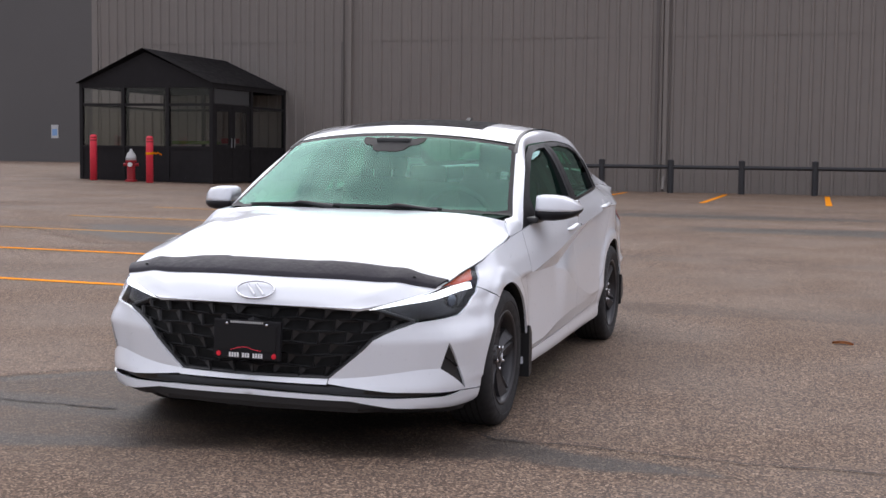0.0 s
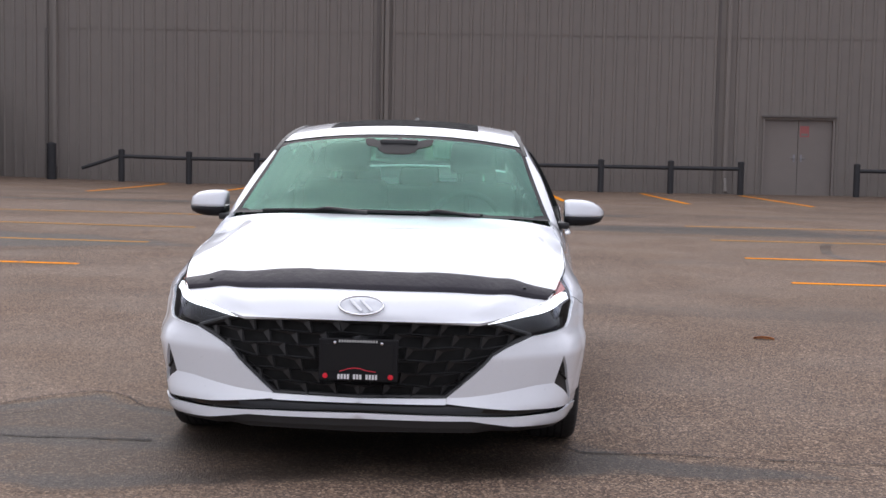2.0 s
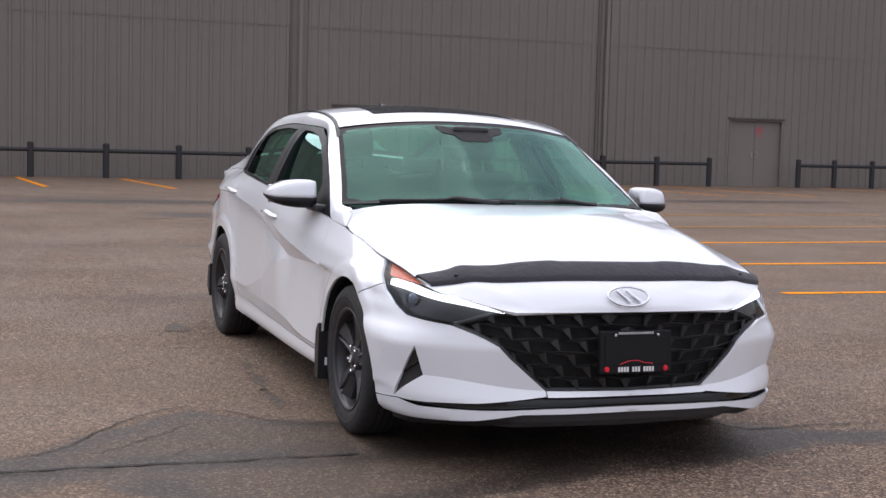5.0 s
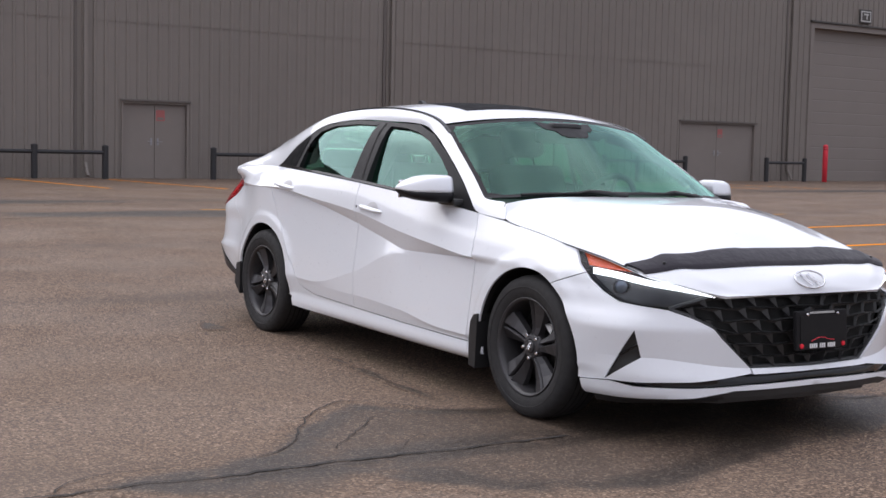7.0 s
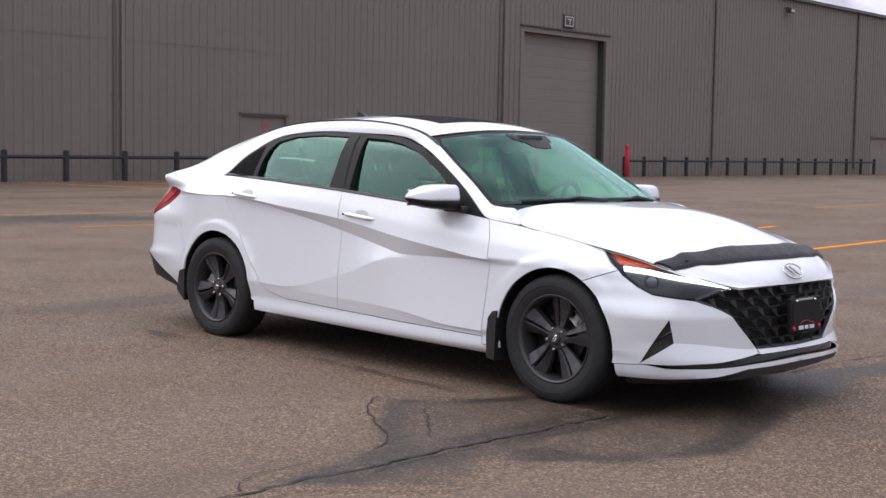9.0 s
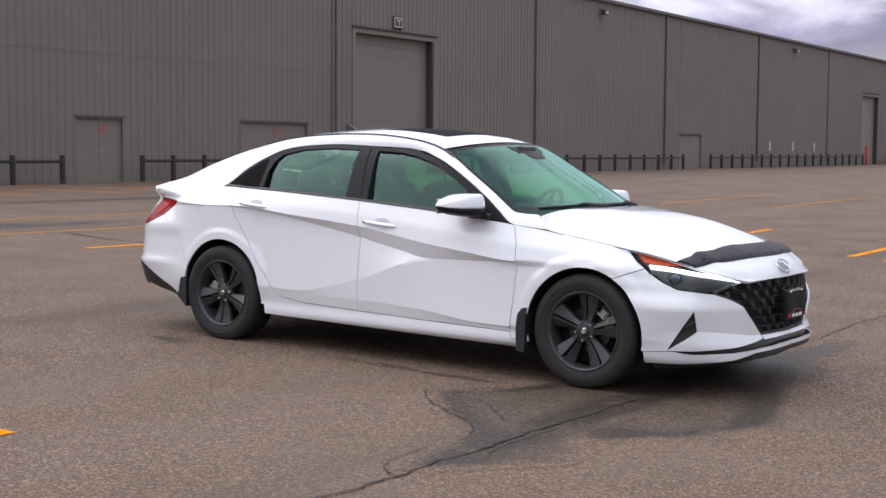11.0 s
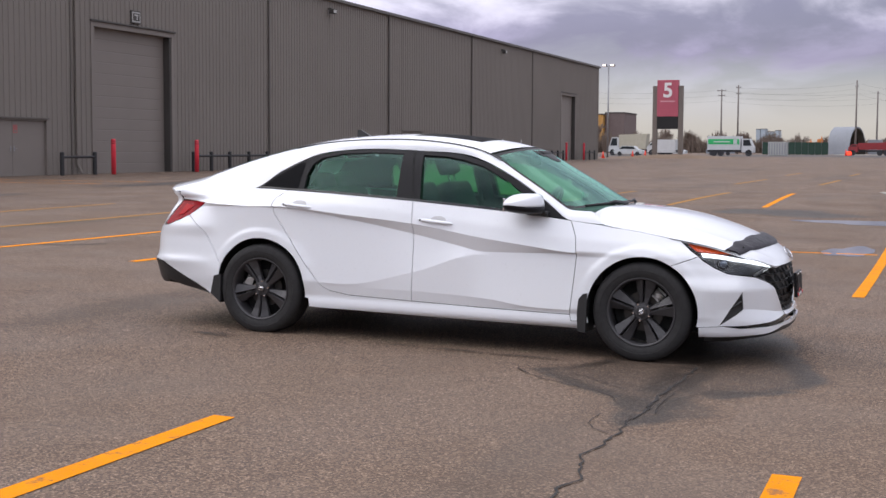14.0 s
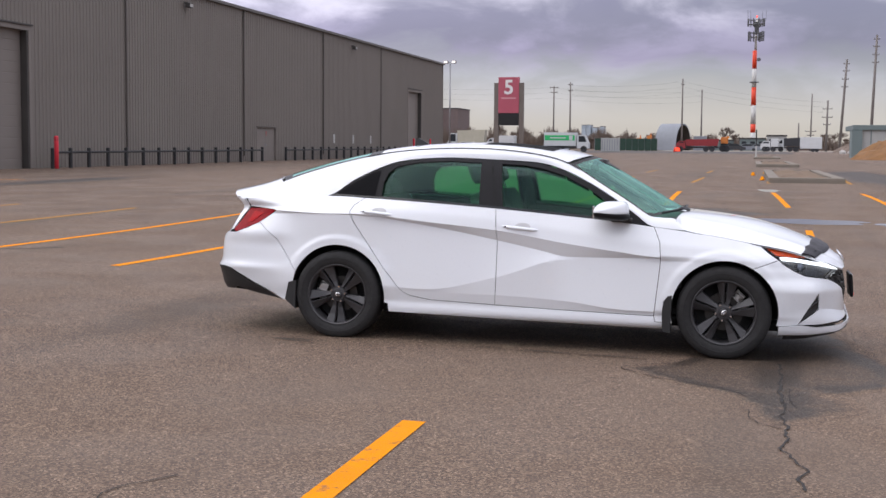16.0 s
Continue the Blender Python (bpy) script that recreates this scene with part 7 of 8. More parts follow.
# rear glass and trunk lid
bl = [across(R1 + (14.9 * step_ - R1) * k / 20, 0.044 - 0.012 * k / 20, -0.05 - 0.10 * (k / 20)) for k in range(21)]
glass, border = split_border(bl, lambda i, j: 2 <= i < 18 and 4 <= j < 60)
back = part("rear_window", glass, SIDE_GLASS, car, "green-tinted rear window")
part("dark_border", border, FRAME_BLACK, back, "black ceramic border")
back.visible_shadow = False
tr = [across(14.95 * step_ + (N_ - 14.95 * step_) * k / 14, 0.032 + 0.012 * (k / 14) ** 2, -0.15 - 0.03 * (k / 14)) for k in range(15)]
part("trunk_lid", sheet(tr, 0.012), CAR_WHITE, car)
for side in (-1, 1):
    rows_ = []
    for i in range(int(13.5 * step_), N_ + 1):
        p = HIGH[i]
        q, _ = shell(U(p.x), Z_BELT(p.x) - 0.003)
        rows_.append([Vector((p.x, (p.y - 0.02) * side, p.z - 0.008)), Vector((q.x, (q.y - 0.002) * side, q.z))])
    part("deck_shoulder", sheet(rows_), CAR_WHITE, car)
lip_row = [Vector((p.x, p.y, p.z)) for p in tr[-1]]
low_row = [Vector((p.x + 0.05, p.y * 0.99, p.z - 0.055)) for p in tr[-1]]
part("trunk_spoiler", sheet([lip_row, low_row], 0.0), CAR_WHITE, car)

# side windows: black surround with the panes let in
DLO = [(x, z - 0.002) for (x, _, z), _ in FRAME[2:15]]
DLO += [(x, Z_BELT(x) + 0.001) for x in (-2.7, -2.5, -2.34, -2.1, -1.85, -1.6, -1.35, -1.11, -0.9, -0.716, -0.6)]
PANE_R = [(-2.425, 1.022), (-2.422, 1.12), (-2.395, 1.19), (-2.34, 1.236), (-2.18, 1.271), (-1.95, 1.285), (-1.722, 1.280), (-1.702, 0.985)]
PANE_F = [(-1.575, 1.277), (-1.42, 1.270), (-1.28, 1.250), (-1.12, 1.204), (-0.95, 1.120), (-0.85, 1.056), (-0.80, 1.015), (-0.795, 0.935), (-0.93, 0.934), (-1.53, 0.972)]
PANE_Q = [(-2.79, 1.022), (-2.65, 1.112), (-2.50, 1.195), (-2.455, 1.205), (-2.475, 1.024)]


def pane_at(x, z, extra=0.0):
    """The door glass, which stands a little steeper than its surround."""
    return glasshouse(x, z, extra - 0.024 * max(0.0, 1 - (z - Z_BELT(x)) / 0.30) - 0.008 * max(0.0, (-0.8 - x) / 0.8 if x > -1.65 else 0.0))


for side in (-1, 1):
    frame_ = part("window_frame", skin(glasshouse, DLO, da=0.06, db=0.05, gap=0.002, holes=[PANE_R, PANE_F], depth=0.045, side=side), FRAME_BLACK, car, "satin black window surround")
    for nm, pane in (("rear_door_window", PANE_R), ("front_door_window", PANE_F)):
        g = part(nm, skin(pane_at, pane, da=0.03, db=0.02, gap=-0.003, depth=0, extra=-0.006, side=side), SIDE_GLASS, car, "green-tinted door glass")
        g.visible_shadow = False
    part("quarter_window", skin(glasshouse, PANE_Q, da=0.08, db=0.06, gap=0, depth=0.003, extra=0.002, side=side), SUNROOF, car, "small dark quarter light")
    part("pillar_seam", skin(glasshouse, [(-1.653, 1.294), (-1.640, 1.294), (-1.573, 0.975), (-1.583, 0.975)], da=0.1, db=0.05, gap=0, depth=0, extra=0.001, side=side), GAP_BLACK, car)
    part("belt_strip", skin(glasshouse, [(x, Z_BELT(x) + 0.002) for x in (-0.70, -0.9, -1.11, -1.35, -1.6, -2.0, -2.34, -2.83)] + [(x, Z_BELT(x) + 0.014) for x in (-2.80, -2.34, -2.0, -1.6, -1.35, -1.11, -0.9, -0.73)], da=0.2, db=0.03, gap=0, depth=0.006, extra=0.004, side=side), GLOSS_BLACK, car, "gloss black belt moulding")

    # mirrors: white cap over a black base, glass on the back face
    secs = [(0.862, -0.80, -0.66, 0.918, 1.040), (0.89, -0.818, -0.640, 0.912, 1.045), (0.95, -0.848, -0.640, 0.912, 1.044), (1.0, -0.866, -0.662, 0.918, 1.034), (1.04, -0.876, -0.71, 0.930, 1.012), (1.060, -0.877, -0.77, 0.947, 0.992), (1.070, -0.872, -0.82, 0.962, 0.978)]
    mirror = empty("door_mirror")
    mirror.parent = car
    for nm, mat_, lo_, hi_ in (("mirror_cap", CAR_WHITE, 0.38, 1.0), ("mirror_base", FRAME_BLACK, 0.0, 0.38)):
        bm = bmesh.new()
        rings_ = []
        for y, x0, x1, z0, z1 in secs:
            ring = []
            for a in range(0, 360, 15):
                c, s = math.cos(radians(a)), math.sin(radians(a))
                px = (x0 + x1) / 2 + (x1 - x0) / 2 * (abs(c) ** 0.5) * (1 if c > 0 else -1)
                fz = 0.5 + 0.5 * (abs(s) ** 0.5) * (1 if s > 0 else -1)
                fz = min(hi_, max(lo_, fz))
                px -= 0.022 * fz * max(0.0, c)
                ring.append(bm.verts.new((px, y * side, z0 + (z1 - z0) * fz)))
            rings_.append(ring)
        for a, b in zip(rings_, rings_[1:]):
            for i in range(len(a)):
                j = (i + 1) % len(a)
                bm.faces.new((a[i], a[j], b[j], b[i]))
        bm.faces.new(rings_[0])
        bm.faces.new(rings_[-1])
        bmesh.ops.remove_doubles(bm, verts=bm.verts, dist=1e-5)
        bmesh.ops.recalc_face_normals(bm, faces=bm.faces)
        for f in bm.faces:
            f.smooth = True
        part(nm, bm, mat_, mirror)
    bm = bmesh.new()
    add_box(bm, (-0.775, 0.80 if side > 0 else -0.885, 0.900), (-0.63, 0.885 if side > 0 else -0.80, 0.932), bevel=0.012)
    part("mirror_arm", bm, SATIN_BLACK, mirror)
    part("mirror_glass", box((-0.884, 0.91 if side > 0 else -1.045, 0.925), (-0.872, 1.045 if side > 0 else -0.91, 1.012), 0.004), CHROME, mirror)

    # door handles: a bowed pull over a flat grey patch painted as the cup's shade
    for x0, x1, z0, z1 in ((-1.525, -1.275, 0.846, 0.826), (-2.555, -2.325, 0.915, 0.897)):
        pull = []
        for k in range(15):
            f = k / 14
            x, z = x0 + (x1 - x0) * f, z0 + (z1 - z0) * f
            p, n = shell(U(x), z, 0.020 * min(1, 5 * f, 5 * (1 - f)) + 0.001)
            h = 0.0125 * min(1.0, 0.45 + 3 * min(f, 1 - f))
            pull.append([p + Vector((0, 0, -h)) - n * 0.012, p + Vector((0, 0, -h * 0.7)) + n * 0.002, p + n * 0.008, p + Vector((0, 0, h * 0.7)) + n * 0.002, p + Vector((0, 0, h)) - n * 0.012])
        handle = part("door_handle", sheet([[(q.x, q.y * side, q.z) for q in r] for r in pull], 0), CAR_WHITE, car)
        cup = []
        for k in range(13):
            a = k * 2 * math.pi / 12
            xm, zm = (x0 + x1) / 2 + 0.055 * math.cos(a) + 0.02, (z0 + z1) / 2 + 0.012 + 0.026 * math.sin(a)
            cup.append((U(xm), zm))
        part("handle_cup_shade", skin(shell, cup[:-1], da=0.03, db=0.02, gap=0, depth=0, extra=0.0012, side=side), material("shaded_cup_paint", (0.55, 0.55, 0.56), 0.4), car)
        pp, nn = shell(U(x0 + 0.028), z0 - 0.002, 0.029)
        part("handle_sensor", lathe([(0.006, 0), (0.006, 0.003), (0, 0.003)], 10, Matrix.Translation((pp.x, pp.y * side, pp.z)) @ Vector((nn.x, nn.y * side, nn.z)).to_track_quat("Z", "Y").to_matrix().to_4x4()), GLOSS_BLACK, handle)

# cowl, wipers, aerial
part("cowl_panel", sheet([[hood_at(q * 0.90, 0.0, -0.030) + Vector((0.03, 0, 0)) for q in S41], [hood_at(q * 0.90, 0.0, -0.03) + Vector((-0.20 + 0.05 * q * q, 0, 0.0)) for q in S41]]), SATIN_BLACK, car, "black plastic cowl")


def on_screen(f, s, lift):
    i = f * (len(ws) - 1)
    a = int(i)
    j = (s + 1) / 2 * (len(ws[0]) - 1)
    b = min(int(j), len(ws[0]) - 2)
    p = ws[a][b].lerp(ws[a][b + 1], j - b).lerp(ws[a + 1][b].lerp(ws[a + 1][b + 1], j - b), i - a)
    return p + Vector((0.45, 0, 0.89)) * lift


for s0, s1, f0, f1 in ((0.10, 0.80, 0.020, 0.045), (-0.58, 0.12, 0.022, 0.018)):
    wiper = empty("wiper")
    wiper.parent = car
    n = 10
    blade = [on_screen(f0 + (f1 - f0) * k / n, -(s0 + (s1 - s0) * k / n), 0.008) for k in range(n + 1)]
    bm = bmesh.new()
    rows_ = []
    for p in blade:
        rows_.append([bm.verts.new(p + Vector((0.006 * math.cos(a), 0, 0.008 * math.sin(a)))) for a in [math.pi * q / 3 for q in range(6)]])
    for a, b in zip(rows_, rows_[1:]):
        for q in range(6):
            bm.faces.new((a[q], a[(q + 1) % 6], b[(q + 1) % 6], b[q]))
    part("wiper_blade", bm, SATIN_BLACK, wiper)
    pivot = on_screen(0.0, -(s0 + 0.02), 0.0) + Vector((0.02, 0, 0.0))
    part("wiper_arm", add_tube(tube(pivot, blade[4] + Vector((0.01, 0, 0.012)), 0.012, 0.008, 8), blade[4] + Vector((0.01, 0, 0.012)), blade[5], 0.008, sides=6), SATIN_BLACK, wiper)
fin = [(-2.20, 1.400), (-2.28, 1.408), (-2.36, 1.452), (-2.385, 1.452), (-2.39, 1.375), (-2.20, 1.385)]
part("roof_aerial", prism(fin, -0.014, 0.014, 1), SATIN_BLACK, car, "dark shark-fin aerial")

# ---- nose: grille, plate, badge ----
LOWEST = table([(0.0, 0.317), (0.346, 0.324), (0.42, 0.387), (0.491, 0.449), (0.53, 0.491), (0.58, 0.517), (0.62, 0.535), (0.70, 0.560)])
HIGHEST = table([(0.0, 0.6165), (0.50, 0.6165), (0.53, 0.612), (0.70, 0.562)])
for side in (-1, 1):
    edge = GRILLE
    bm = bmesh.new()
    for p, q in zip(edge, edge[1:]):
        pa, pb = shell(*p, -0.022)[0], shell(*q, -0.022)[0]
        add_tube(bm, (pa.x, pa.y * side, pa.z), (pb.x, pb.y * side, pb.z), 0.012, sides=8)
    part("grille_rim", bm, SATIN_BLACK, car)
bars = [0.318, 0.368, 0.418, 0.468, 0.518, 0.568, 0.6165]
grille = empty("grille")
grille.parent = car
PITCH = 0.118
for r in range(6):
    for c in range(-7, 7):
        z0, z1 = bars[r], bars[r + 1]
        lean = 0.030
        quad = []
        for (cc, z) in ((c, z0), (c + 1, z0), (c + 1, z1), (c, z1)):
            y = (cc + (0.5 if r % 2 else 0.0)) * PITCH
            y += lean * (1 if y > 0.01 else -1 if y < -0.01 else 0) * (z - 0.467) / 0.15
            z = z - 0.010 * math.cos(math.pi * (cc % 2)) * 0.4
            z = min(HIGHEST(min(0.7, abs(y))), max(z, LOWEST(min(0.7, abs(y)))))
            quad.append((y, z))
        if abs(sum(q[0] for q in quad) / 4) > 0.67 or max(q[1] for q in quad) - min(q[1] for q in quad) < 0.012:
            continue
        cy, cz = sum(q[0] for q in quad) / 4, sum(q[1] for q in quad) / 4

        def at_(y, z, e):
            p, _ = shell(V(min(abs(y), 0.70)), z, e)
            return (p.x, p.y if y >= 0 else -p.y, p.z)

        bm = bmesh.new()
        out_ = [bm.verts.new(at_(y, z, -0.012)) for y, z in quad]
        deep = [(y + (cy - y) * f, z + (cz - z) * g) for (y, z), f, g in zip(quad, (0.08, 0.08, 0.08, 0.08), (0.13, 0.13, 0.10, 0.10))]
        top_i = 2 if cy < 0 else 3
        deep[top_i] = (quad[top_i][0] + (cy - quad[top_i][0]) * 0.5, quad[top_i][1] + (cz - quad[top_i][1]) * 0.5)
        in_ = [bm.verts.new(at_(y, z, -0.023)) for y, z in deep]
        for i in range(4):
            j = (i + 1) % 4
            try:
                bm.faces.new((out_[i], out_[j], in_[j], in_[i]))
            except ValueError:
                pass
        part("grille_cell", bm, SATIN_BLACK, grille)

plate_ = empty("plate_holder")
plate_.parent = car
M_PLATE = Matrix.Translation((0.868, 0, 0.475)) @ pose(0, 0, 0, 0, -5, 0)
part("plate_base", box((-0.012, -0.155, -0.082), (0.010, 0.155, 0.082), 0.006, M_PLATE), FRAME_BLACK, plate_, "black plastic plate holder")
part("plate_face", box((0.010, -0.135, -0.045), (0.013, 0.135, 0.060), 0, M_PLATE), material("plate_black", (0.015, 0.0145, 0.015), 0.6, vary=0.1, spec=0.15), plate_)
for y in (-0.092, 0.092):
    part("bolt", lathe([(0.007, 0), (0.006, 0.005), (0, 0.006)], 10, M_PLATE @ Matrix.Translation((0.012, y, 0.066)) @ pose(0, 0, 0, 0, 90, 0)), CHROME, plate_)
for y in (-0.128, 0.128):
    part("red_dot", lathe([(0.011, 0), (0.010, 0.004), (0, 0.005)], 12, M_PLATE @ Matrix.Translation((0.010, y, -0.064)) @ pose(0, 0, 0, 0, 90, 0)), material("red_plastic", (0.7, 0.01, 0.03), 0.4), plate_)
for k in range(13):
    y0 = -0.079 + k * 0.0122
    if k not in (4, 8):
        part("print_bar", box((0.0105, y0, -0.075), (0.0125, y0 + 0.0085, -0.056), 0, M_PLATE), WHITE_PAINT, plate_)
for k in range(15):
    y0 = -0.077 + k * 0.0103
    part("print_bar", box((0.0105, y0, 0.0685), (0.0125, y0 + 0.0065, 0.0775), 0, M_PLATE), OFF_WHITE, plate_)
bm = bmesh.new()
sil = [(-0.072, -0.046), (-0.055, -0.040), (-0.035, -0.034), (-0.012, -0.031), (0.012, -0.033), (0.03, -0.040), (0.07, -0.045)]
for a, b in zip(sil, sil[1:]):
    add_tube(bm, M_PLATE @ Vector((0.013, a[0], a[1])), M_PLATE @ Vector((0.013, b[0], b[1])), 0.0016, sides=5)
part("print_line", bm, RED_POST, plate_)

badge = empty("nose_badge")
badge.parent = car
M_BADGE = Matrix.Translation((0.790, 0, 0.676)) @ pose(0, 0, 0, 0, -38, 0)
bm = bmesh.new()
ring_pts = [(0.088 * math.cos(2 * math.pi * k / 40), 0.043 * math.sin(2 * math.pi * k / 40)) for k in range(40)]
for i in range(40):
    a, b = ring_pts[i], ring_pts[(i + 1) % 40]
    add_tube(bm, M_BADGE @ Vector((0.006, a[0], a[1])), M_BADGE @ Vector((0.006, b[0], b[1])), 0.0050, sides=8, caps=False)
part("badge_ring", bm, CHROME, badge, smooth=True)
for y0, y1 in ((-0.046, 0.004), (-0.004, 0.046)):
    bm = bmesh.new()
    add_tube(bm, M_BADGE @ Vector((0.006, -y0, -0.026)), M_BADGE @ Vector((0.006, -y1, 0.026)), 0.0065, sides=8)
    part("badge_bar", bm, CHROME, badge)

# ---- underbody ----
part("underbody", box((-3.0, -0.72, 0.19), (0.60, 0.72, 0.26), 0.02), GAP_BLACK, car)
part("air_dam", prism([(0.40, 0.70), (0.62, 0.62), (0.74, 0.45), (0.78, 0.0), (0.74, -0.45), (0.62, -0.62), (0.40, -0.70)], 0.17, 0.235, 2), SATIN_BLACK, car, "black plastic air dam")

# ---- wheels ----
def wheel(x, side):
    """Tyre on a dark ten-blade alloy, brake disc and caliper behind; axis along y, outer face at +y before turning."""
    w = empty("wheel")
    w.parent = car
    w.matrix_basis = pose(x, side * 0.789, 0.317 if x > -1 else 0.309, 0, 0, 0 if side > 0 else 180) @ pose(0, 0, 0, 0, 45 if x > -1 else 9, 0)
    lay = pose(0, 0, 0, -90, 0, 0)
    prof = [(0.222, -0.100), (0.236, -0.108), (0.268, -0.112), (0.296, -0.105), (0.310, -0.092), (0.3165, -0.07), (0.317, 0.0), (0.3165, 0.07), (0.310, 0.092), (0.296, 0.105), (0.268, 0.111), (0.234, 0.106), (0.214, 0.096)]
    tyre = part("tyre", lathe(prof, 64, lay, False), TYRE, w, smooth=True)
    for z in (-0.045, -0.015, 0.015, 0.045):
        part("groove", lathe([(0.3172, z - 0.004), (0.3176, z), (0.3172, z + 0.004)], 64, lay, False), GAP_BLACK, tyre)
    part("side_ring", lathe([(0.262, 0.1095), (0.265, 0.1125), (0.268, 0.1112)], 64, lay, False), TYRE, tyre)
    part("rim", lathe([(0.222, -0.10), (0.205, -0.09), (0.200, 0.0), (0.202, 0.075), (0.209, 0.088), (0.217, 0.098), (0.220, 0.102), (0.215, 0.104), (0.206, 0.094)], 64, lay, False), RIM_DARK, w, "dark grey alloy rim", smooth=True)
    part("hub", lathe([(0.062, 0.0), (0.062, 0.060), (0.050, 0.076), (0.033, 0.080), (0.031, 0.078), (0, 0.078)], 40, lay), RIM_DARK, w, smooth=False)
    for k in range(5):
        turn = lay @ pose(0, 0, 0, 0, 0, 72 * k)
        for sgn in (-1, 1):
            bm = bmesh.new()
            secs = []
            for r, f in ((0.036, 0.0), (0.09, 0.33), (0.15, 0.70), (0.209, 1.0)):
                inner_e = 0.0025 + 0.004 * f
                outer_e = 0.021 + (0.056 if sgn < 0 else 0.047) * f ** 1.15
                swirl = 0.022 * f
                zt = 0.074 + 0.016 * f - 0.012 * math.sin(math.pi * f)
                drop = 0.006 + 0.010 * f if sgn < 0 else 0.016 + 0.010 * f
                rim_ = ((inner_e, -0.045), (inner_e, zt - 0.074 - 0.008), (inner_e + 0.006, zt - 0.074), (outer_e, zt - 0.074 - drop), (outer_e, -0.045))
                secs.append([bm.verts.new(turn @ Vector((r * (1 if dz > -0.04 else 0.97), sgn * w_ + swirl, 0.074 + dz))) for w_, dz in rim_])
            for a, b in zip(secs, secs[1:]):
                for i in range(5):
                    j = (i + 1) % 5
                    bm.faces.new((a[i], a[j], b[j], b[i]))
            bm.faces.new(secs[0])
            bm.faces.new(secs[-1])
            bmesh.ops.recalc_face_normals(bm, faces=bm.faces)
            part("spoke", bm, RIM_DARK, w)
        m = turn @ pose(0.0535 * math.cos(radians(36)), 0.0535 * math.sin(radians(36)), 0.072)
        part("wheel_nut", lathe([(0.0085, 0), (0.0085, 0.010), (0.006, 0.014), (0, 0.014)], 8, m), CHROME, w)
    cap = part("centre_cap", lathe([(0.029, 0.078), (0.029, 0.083), (0.024, 0.086), (0, 0.087)], 32, lay), RIM_DARK, w, smooth=True)
    bm = bmesh.new()
    for i in range(24):
        a, b = i * 2 * math.pi / 24, (i + 1) * 2 * math.pi / 24
        add_tube(bm, lay @ Vector((0.019 * math.cos(a), 0.011 * math.sin(a), 0.0875)), lay @ Vector((0.019 * math.cos(b), 0.011 * math.sin(b), 0.0875)), 0.0024, sides=5, caps=False)
    add_tube(bm, lay @ Vector((-0.006, -0.008, 0.0875)), lay @ Vector((-0.002, 0.008, 0.0875)), 0.0024, sides=5)
    add_tube(bm, lay @ Vector((0.004, -0.008, 0.0875)), lay @ Vector((0.008, 0.008, 0.0875)), 0.0024, sides=5)
    part("cap_ring", bm, CHROME, cap)
    part("brake_disc", lathe([(0.07, -0.01), (0.128, -0.01), (0.128, 0.012), (0.07, 0.012), (0.07, -0.01)], 48, lay, False), BRAKE_STEEL, w, "bare steel brake disc")
    bm = bmesh.new()
    for a in (-28, 4):
        add_box(bm, (0.112, -0.024, -0.005), (0.160, 0.024, 0.032), lay @ pose(0, 0, 0, 0, 0, a + (180 if x > -1 else 0)), bevel=0.012)
    part("brake_caliper", bm, CALIPER, w)
    part("brake_shield", lathe([(0.0, -0.03), (0.196, -0.03), (0.196, -0.024)], 40, lay), GAP_BLACK, w)
    return w


for x in (0.0, -2.72):
    for side in (-1, 1):
        wheel(x, side)

# ---- cabin ----
part("cabin_floor", box((-2.75, -0.70, 0.27), (-0.25, 0.70, 0.32)), CABIN, car)
for side in (-1, 1):
    part("door_card", sheet([[(x, side * (0.775 - (0.05 if x < -2.4 else 0)), z) for z in (0.32, 0.6, 0.9, Z_BELT(x) - 0.02)] for x in (-0.45, -0.8, -1.2, -1.6, -2.0, -2.4, -2.6)]), CABIN, car)
dash = [(-0.30, 0.90), (-0.46, 0.925), (-0.72, 0.930), (-0.86, 0.905), (-0.90, 0.86), (-0.88, 0.72), (-0.80, 0.60), (-0.55, 0.45), (-0.30, 0.45)]
part("dashboard", prism(dash, -0.70, 0.70, 1), CABIN, car, "dark dashboard")
part("instrument_hood", prism([(-0.66, 0.925), (-0.76, 0.965), (-0.86, 0.955), (-0.88, 0.90)], 0.18, 0.58, 1), CABIN, car)
part("screen", box((-0.87, -0.20, 0.86), (-0.85, 0.18, 0.965), 0.01), GLOSS_BLACK, car)
steer = empty("steering_wheel")
steer.parent = car
M_ST = Matrix.Translation((-0.98, 0.36, 0.885)) @ pose(0, 0, 0, 0, -66, 0)
bm = bmesh.new()
for i in range(40):
    a, b = i * 2 * math.pi / 40, (i + 1) * 2 * math.pi / 40
    add_tube(bm, M_ST @ Vector((0.183 * math.cos(a), 0.183 * math.sin(a), 0)), M_ST @ Vector((0.183 * math.cos(b), 0.183 * math.sin(b), 0)), 0.016, sides=8, caps=False)
part("rim", bm, CABIN, steer, smooth=True)
part("boss", lathe([(0.075, -0.03), (0.07, 0.015), (0.04, 0.028), (0, 0.03)], 24, M_ST), CABIN, steer)
for a in (0, 180, 270):
    part("spoke", tube(M_ST @ Vector((0.05 * math.cos(radians(a)), 0.05 * math.sin(radians(a)), 0)), M_ST @ Vector((0.175 * math.cos(radians(a)), 0.175 * math.sin(radians(a)), 0)), 0.014, sides=6), CABIN, steer)


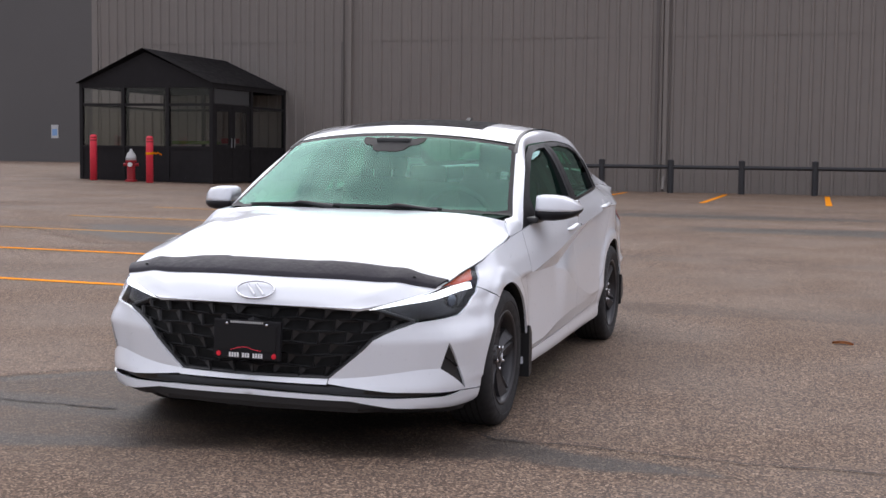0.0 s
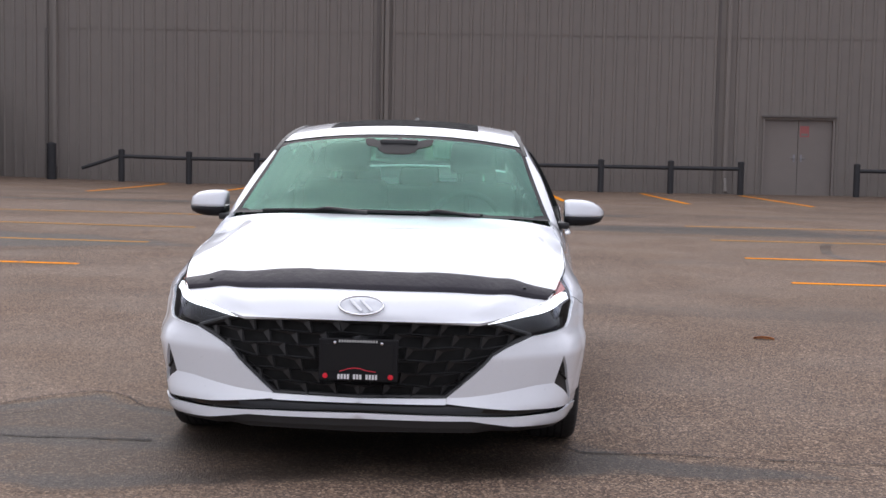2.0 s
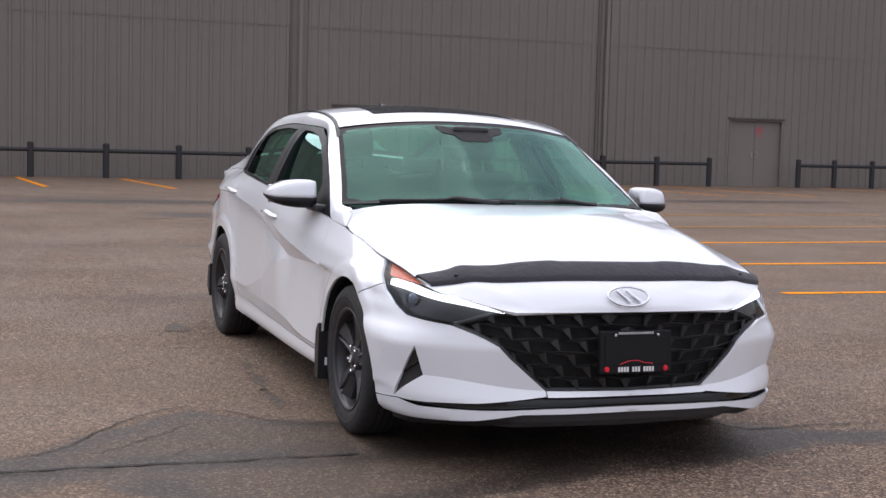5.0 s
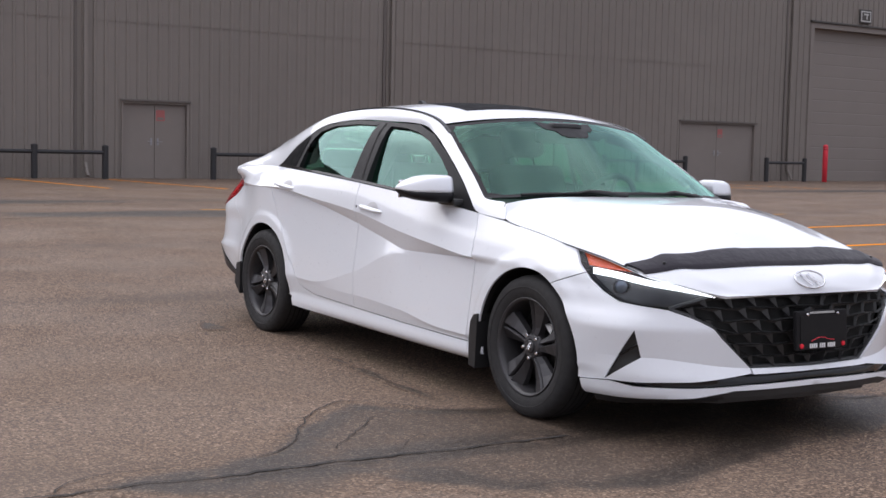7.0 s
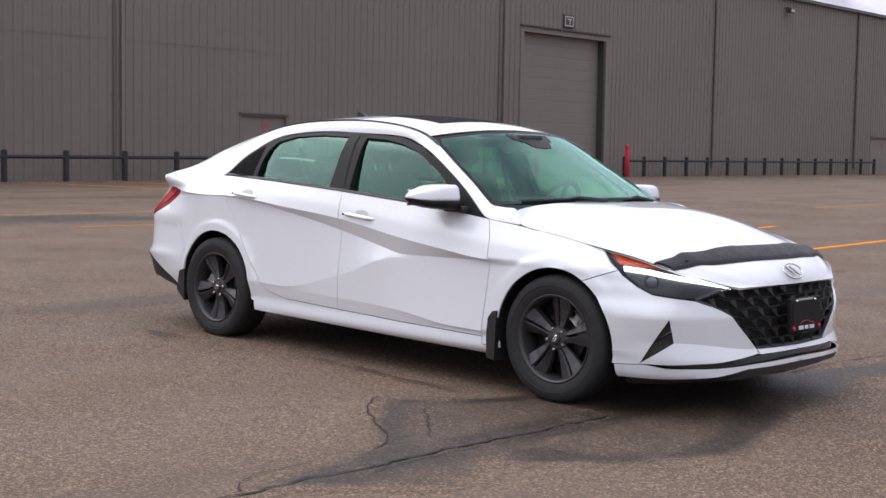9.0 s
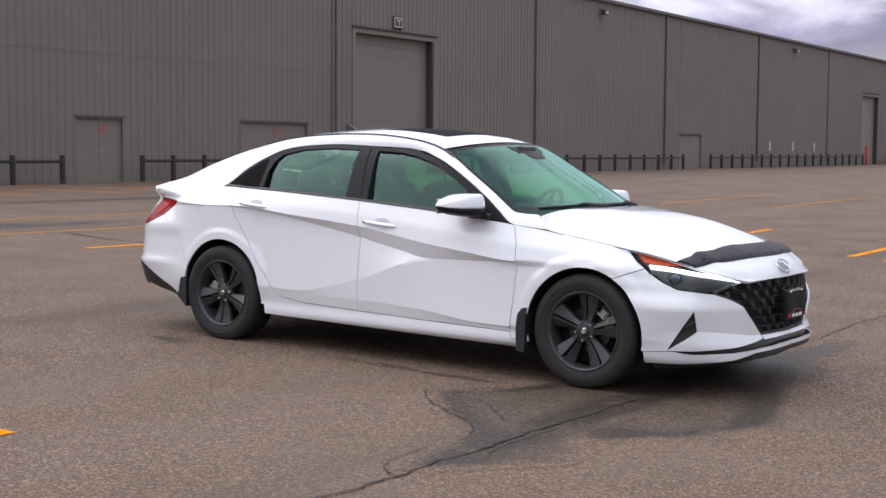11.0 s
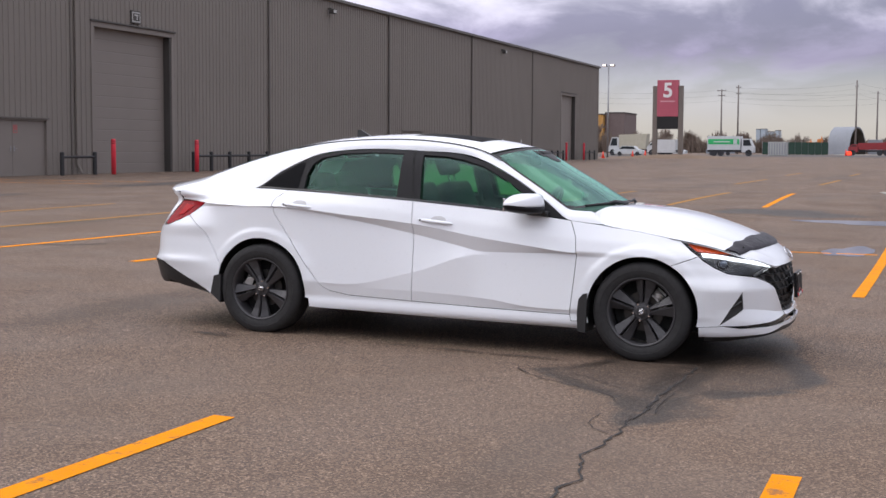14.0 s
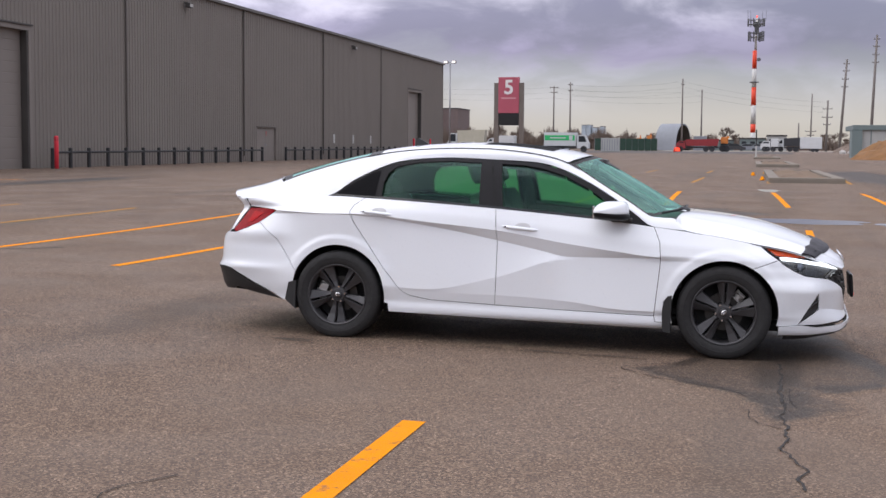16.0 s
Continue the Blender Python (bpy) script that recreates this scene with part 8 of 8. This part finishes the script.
def seat(x, y):
    s = empty("front_seat")
    s.parent = car
    part("seat_cushion", box((x - 0.02, y - 0.25, 0.36), (x + 0.50, y + 0.25, 0.56), 0.06), SEAT, s, smooth=True)
    lean = pose(x, y, 0.50, 0, -22, 0)
    part("seat_back", box((-0.10, -0.245, 0.0), (0.06, 0.245, 0.62), 0.055, lean), SEAT, s, smooth=True)
    part("headrest", box((-0.05, -0.135, 0.68), (0.055, 0.135, 0.86), 0.04, lean), SEAT, s, smooth=True)
    for d in (-0.06, 0.06):
        part("headrest_post", tube(lean @ Vector((0, d, 0.58)), lean @ Vector((0, d, 0.72)), 0.008), CHROME, s)


seat(-1.52, 0.37)
seat(-1.52, -0.37)
rear = empty("rear_bench")
rear.parent = car
part("seat_cushion", box((-2.42, -0.64, 0.36), (-1.92, 0.64, 0.56), 0.06), SEAT, rear, smooth=True)
lean = pose(-2.42, 0, 0.52, 0, -24, 0)
part("seat_back", box((-0.10, -0.63, 0.0), (0.05, 0.63, 0.54), 0.05, lean), SEAT, rear, smooth=True)
for y in (-0.38, 0.0, 0.38):
    part("headrest", box((-0.05, y - 0.13, 0.53), (0.04, y + 0.13, 0.66), 0.035, lean), SEAT, rear, smooth=True)
part("parcel_shelf", box((-3.18, -0.60, 0.985), (-2.62, 0.60, 1.0)), CABIN, car)
part("headliner", sheet([[Vector((p.x, p.y * 0.96, p.z - 0.035)) for p in r] for r in roof_rows[1:]]), HEADLINER, car, "pale cloth headliner")
for side in (-1, 1):
    part("pillar_trim", tube((-1.64, side * 0.585, 1.265), (-1.60, side * 0.775, 0.95), 0.045, sides=8), CABIN, car)
    part("pillar_trim", sheet([[(-2.42, side * 0.70, 1.05), (-2.62, side * 0.68, 1.02), (-2.9, side * 0.63, 1.02)], [(-2.36, side * 0.60, 1.25), (-2.5, side * 0.57, 1.26), (-2.75, side * 0.55, 1.20)]]), CABIN, car)
    belt = tube((-1.66, side * 0.62, 1.18), (-1.56, side * 0.70, 0.62), 0.014, sides=6)
    part("seat_belt", belt, CABIN, car)
mir = part("rear_view_mirror", box((-1.02, -0.13, 1.215), (-0.98, 0.13, 1.285), 0.02), SATIN_BLACK, car)
part("mirror_stalk", tube((-0.99, 0, 1.27), (-0.96, 0, 1.33), 0.012), SATIN_BLACK, mir)
part("camera_housing", box((-1.00, -0.10, 1.285), (-0.90, 0.10, 1.325), 0.02), SATIN_BLACK, mir)
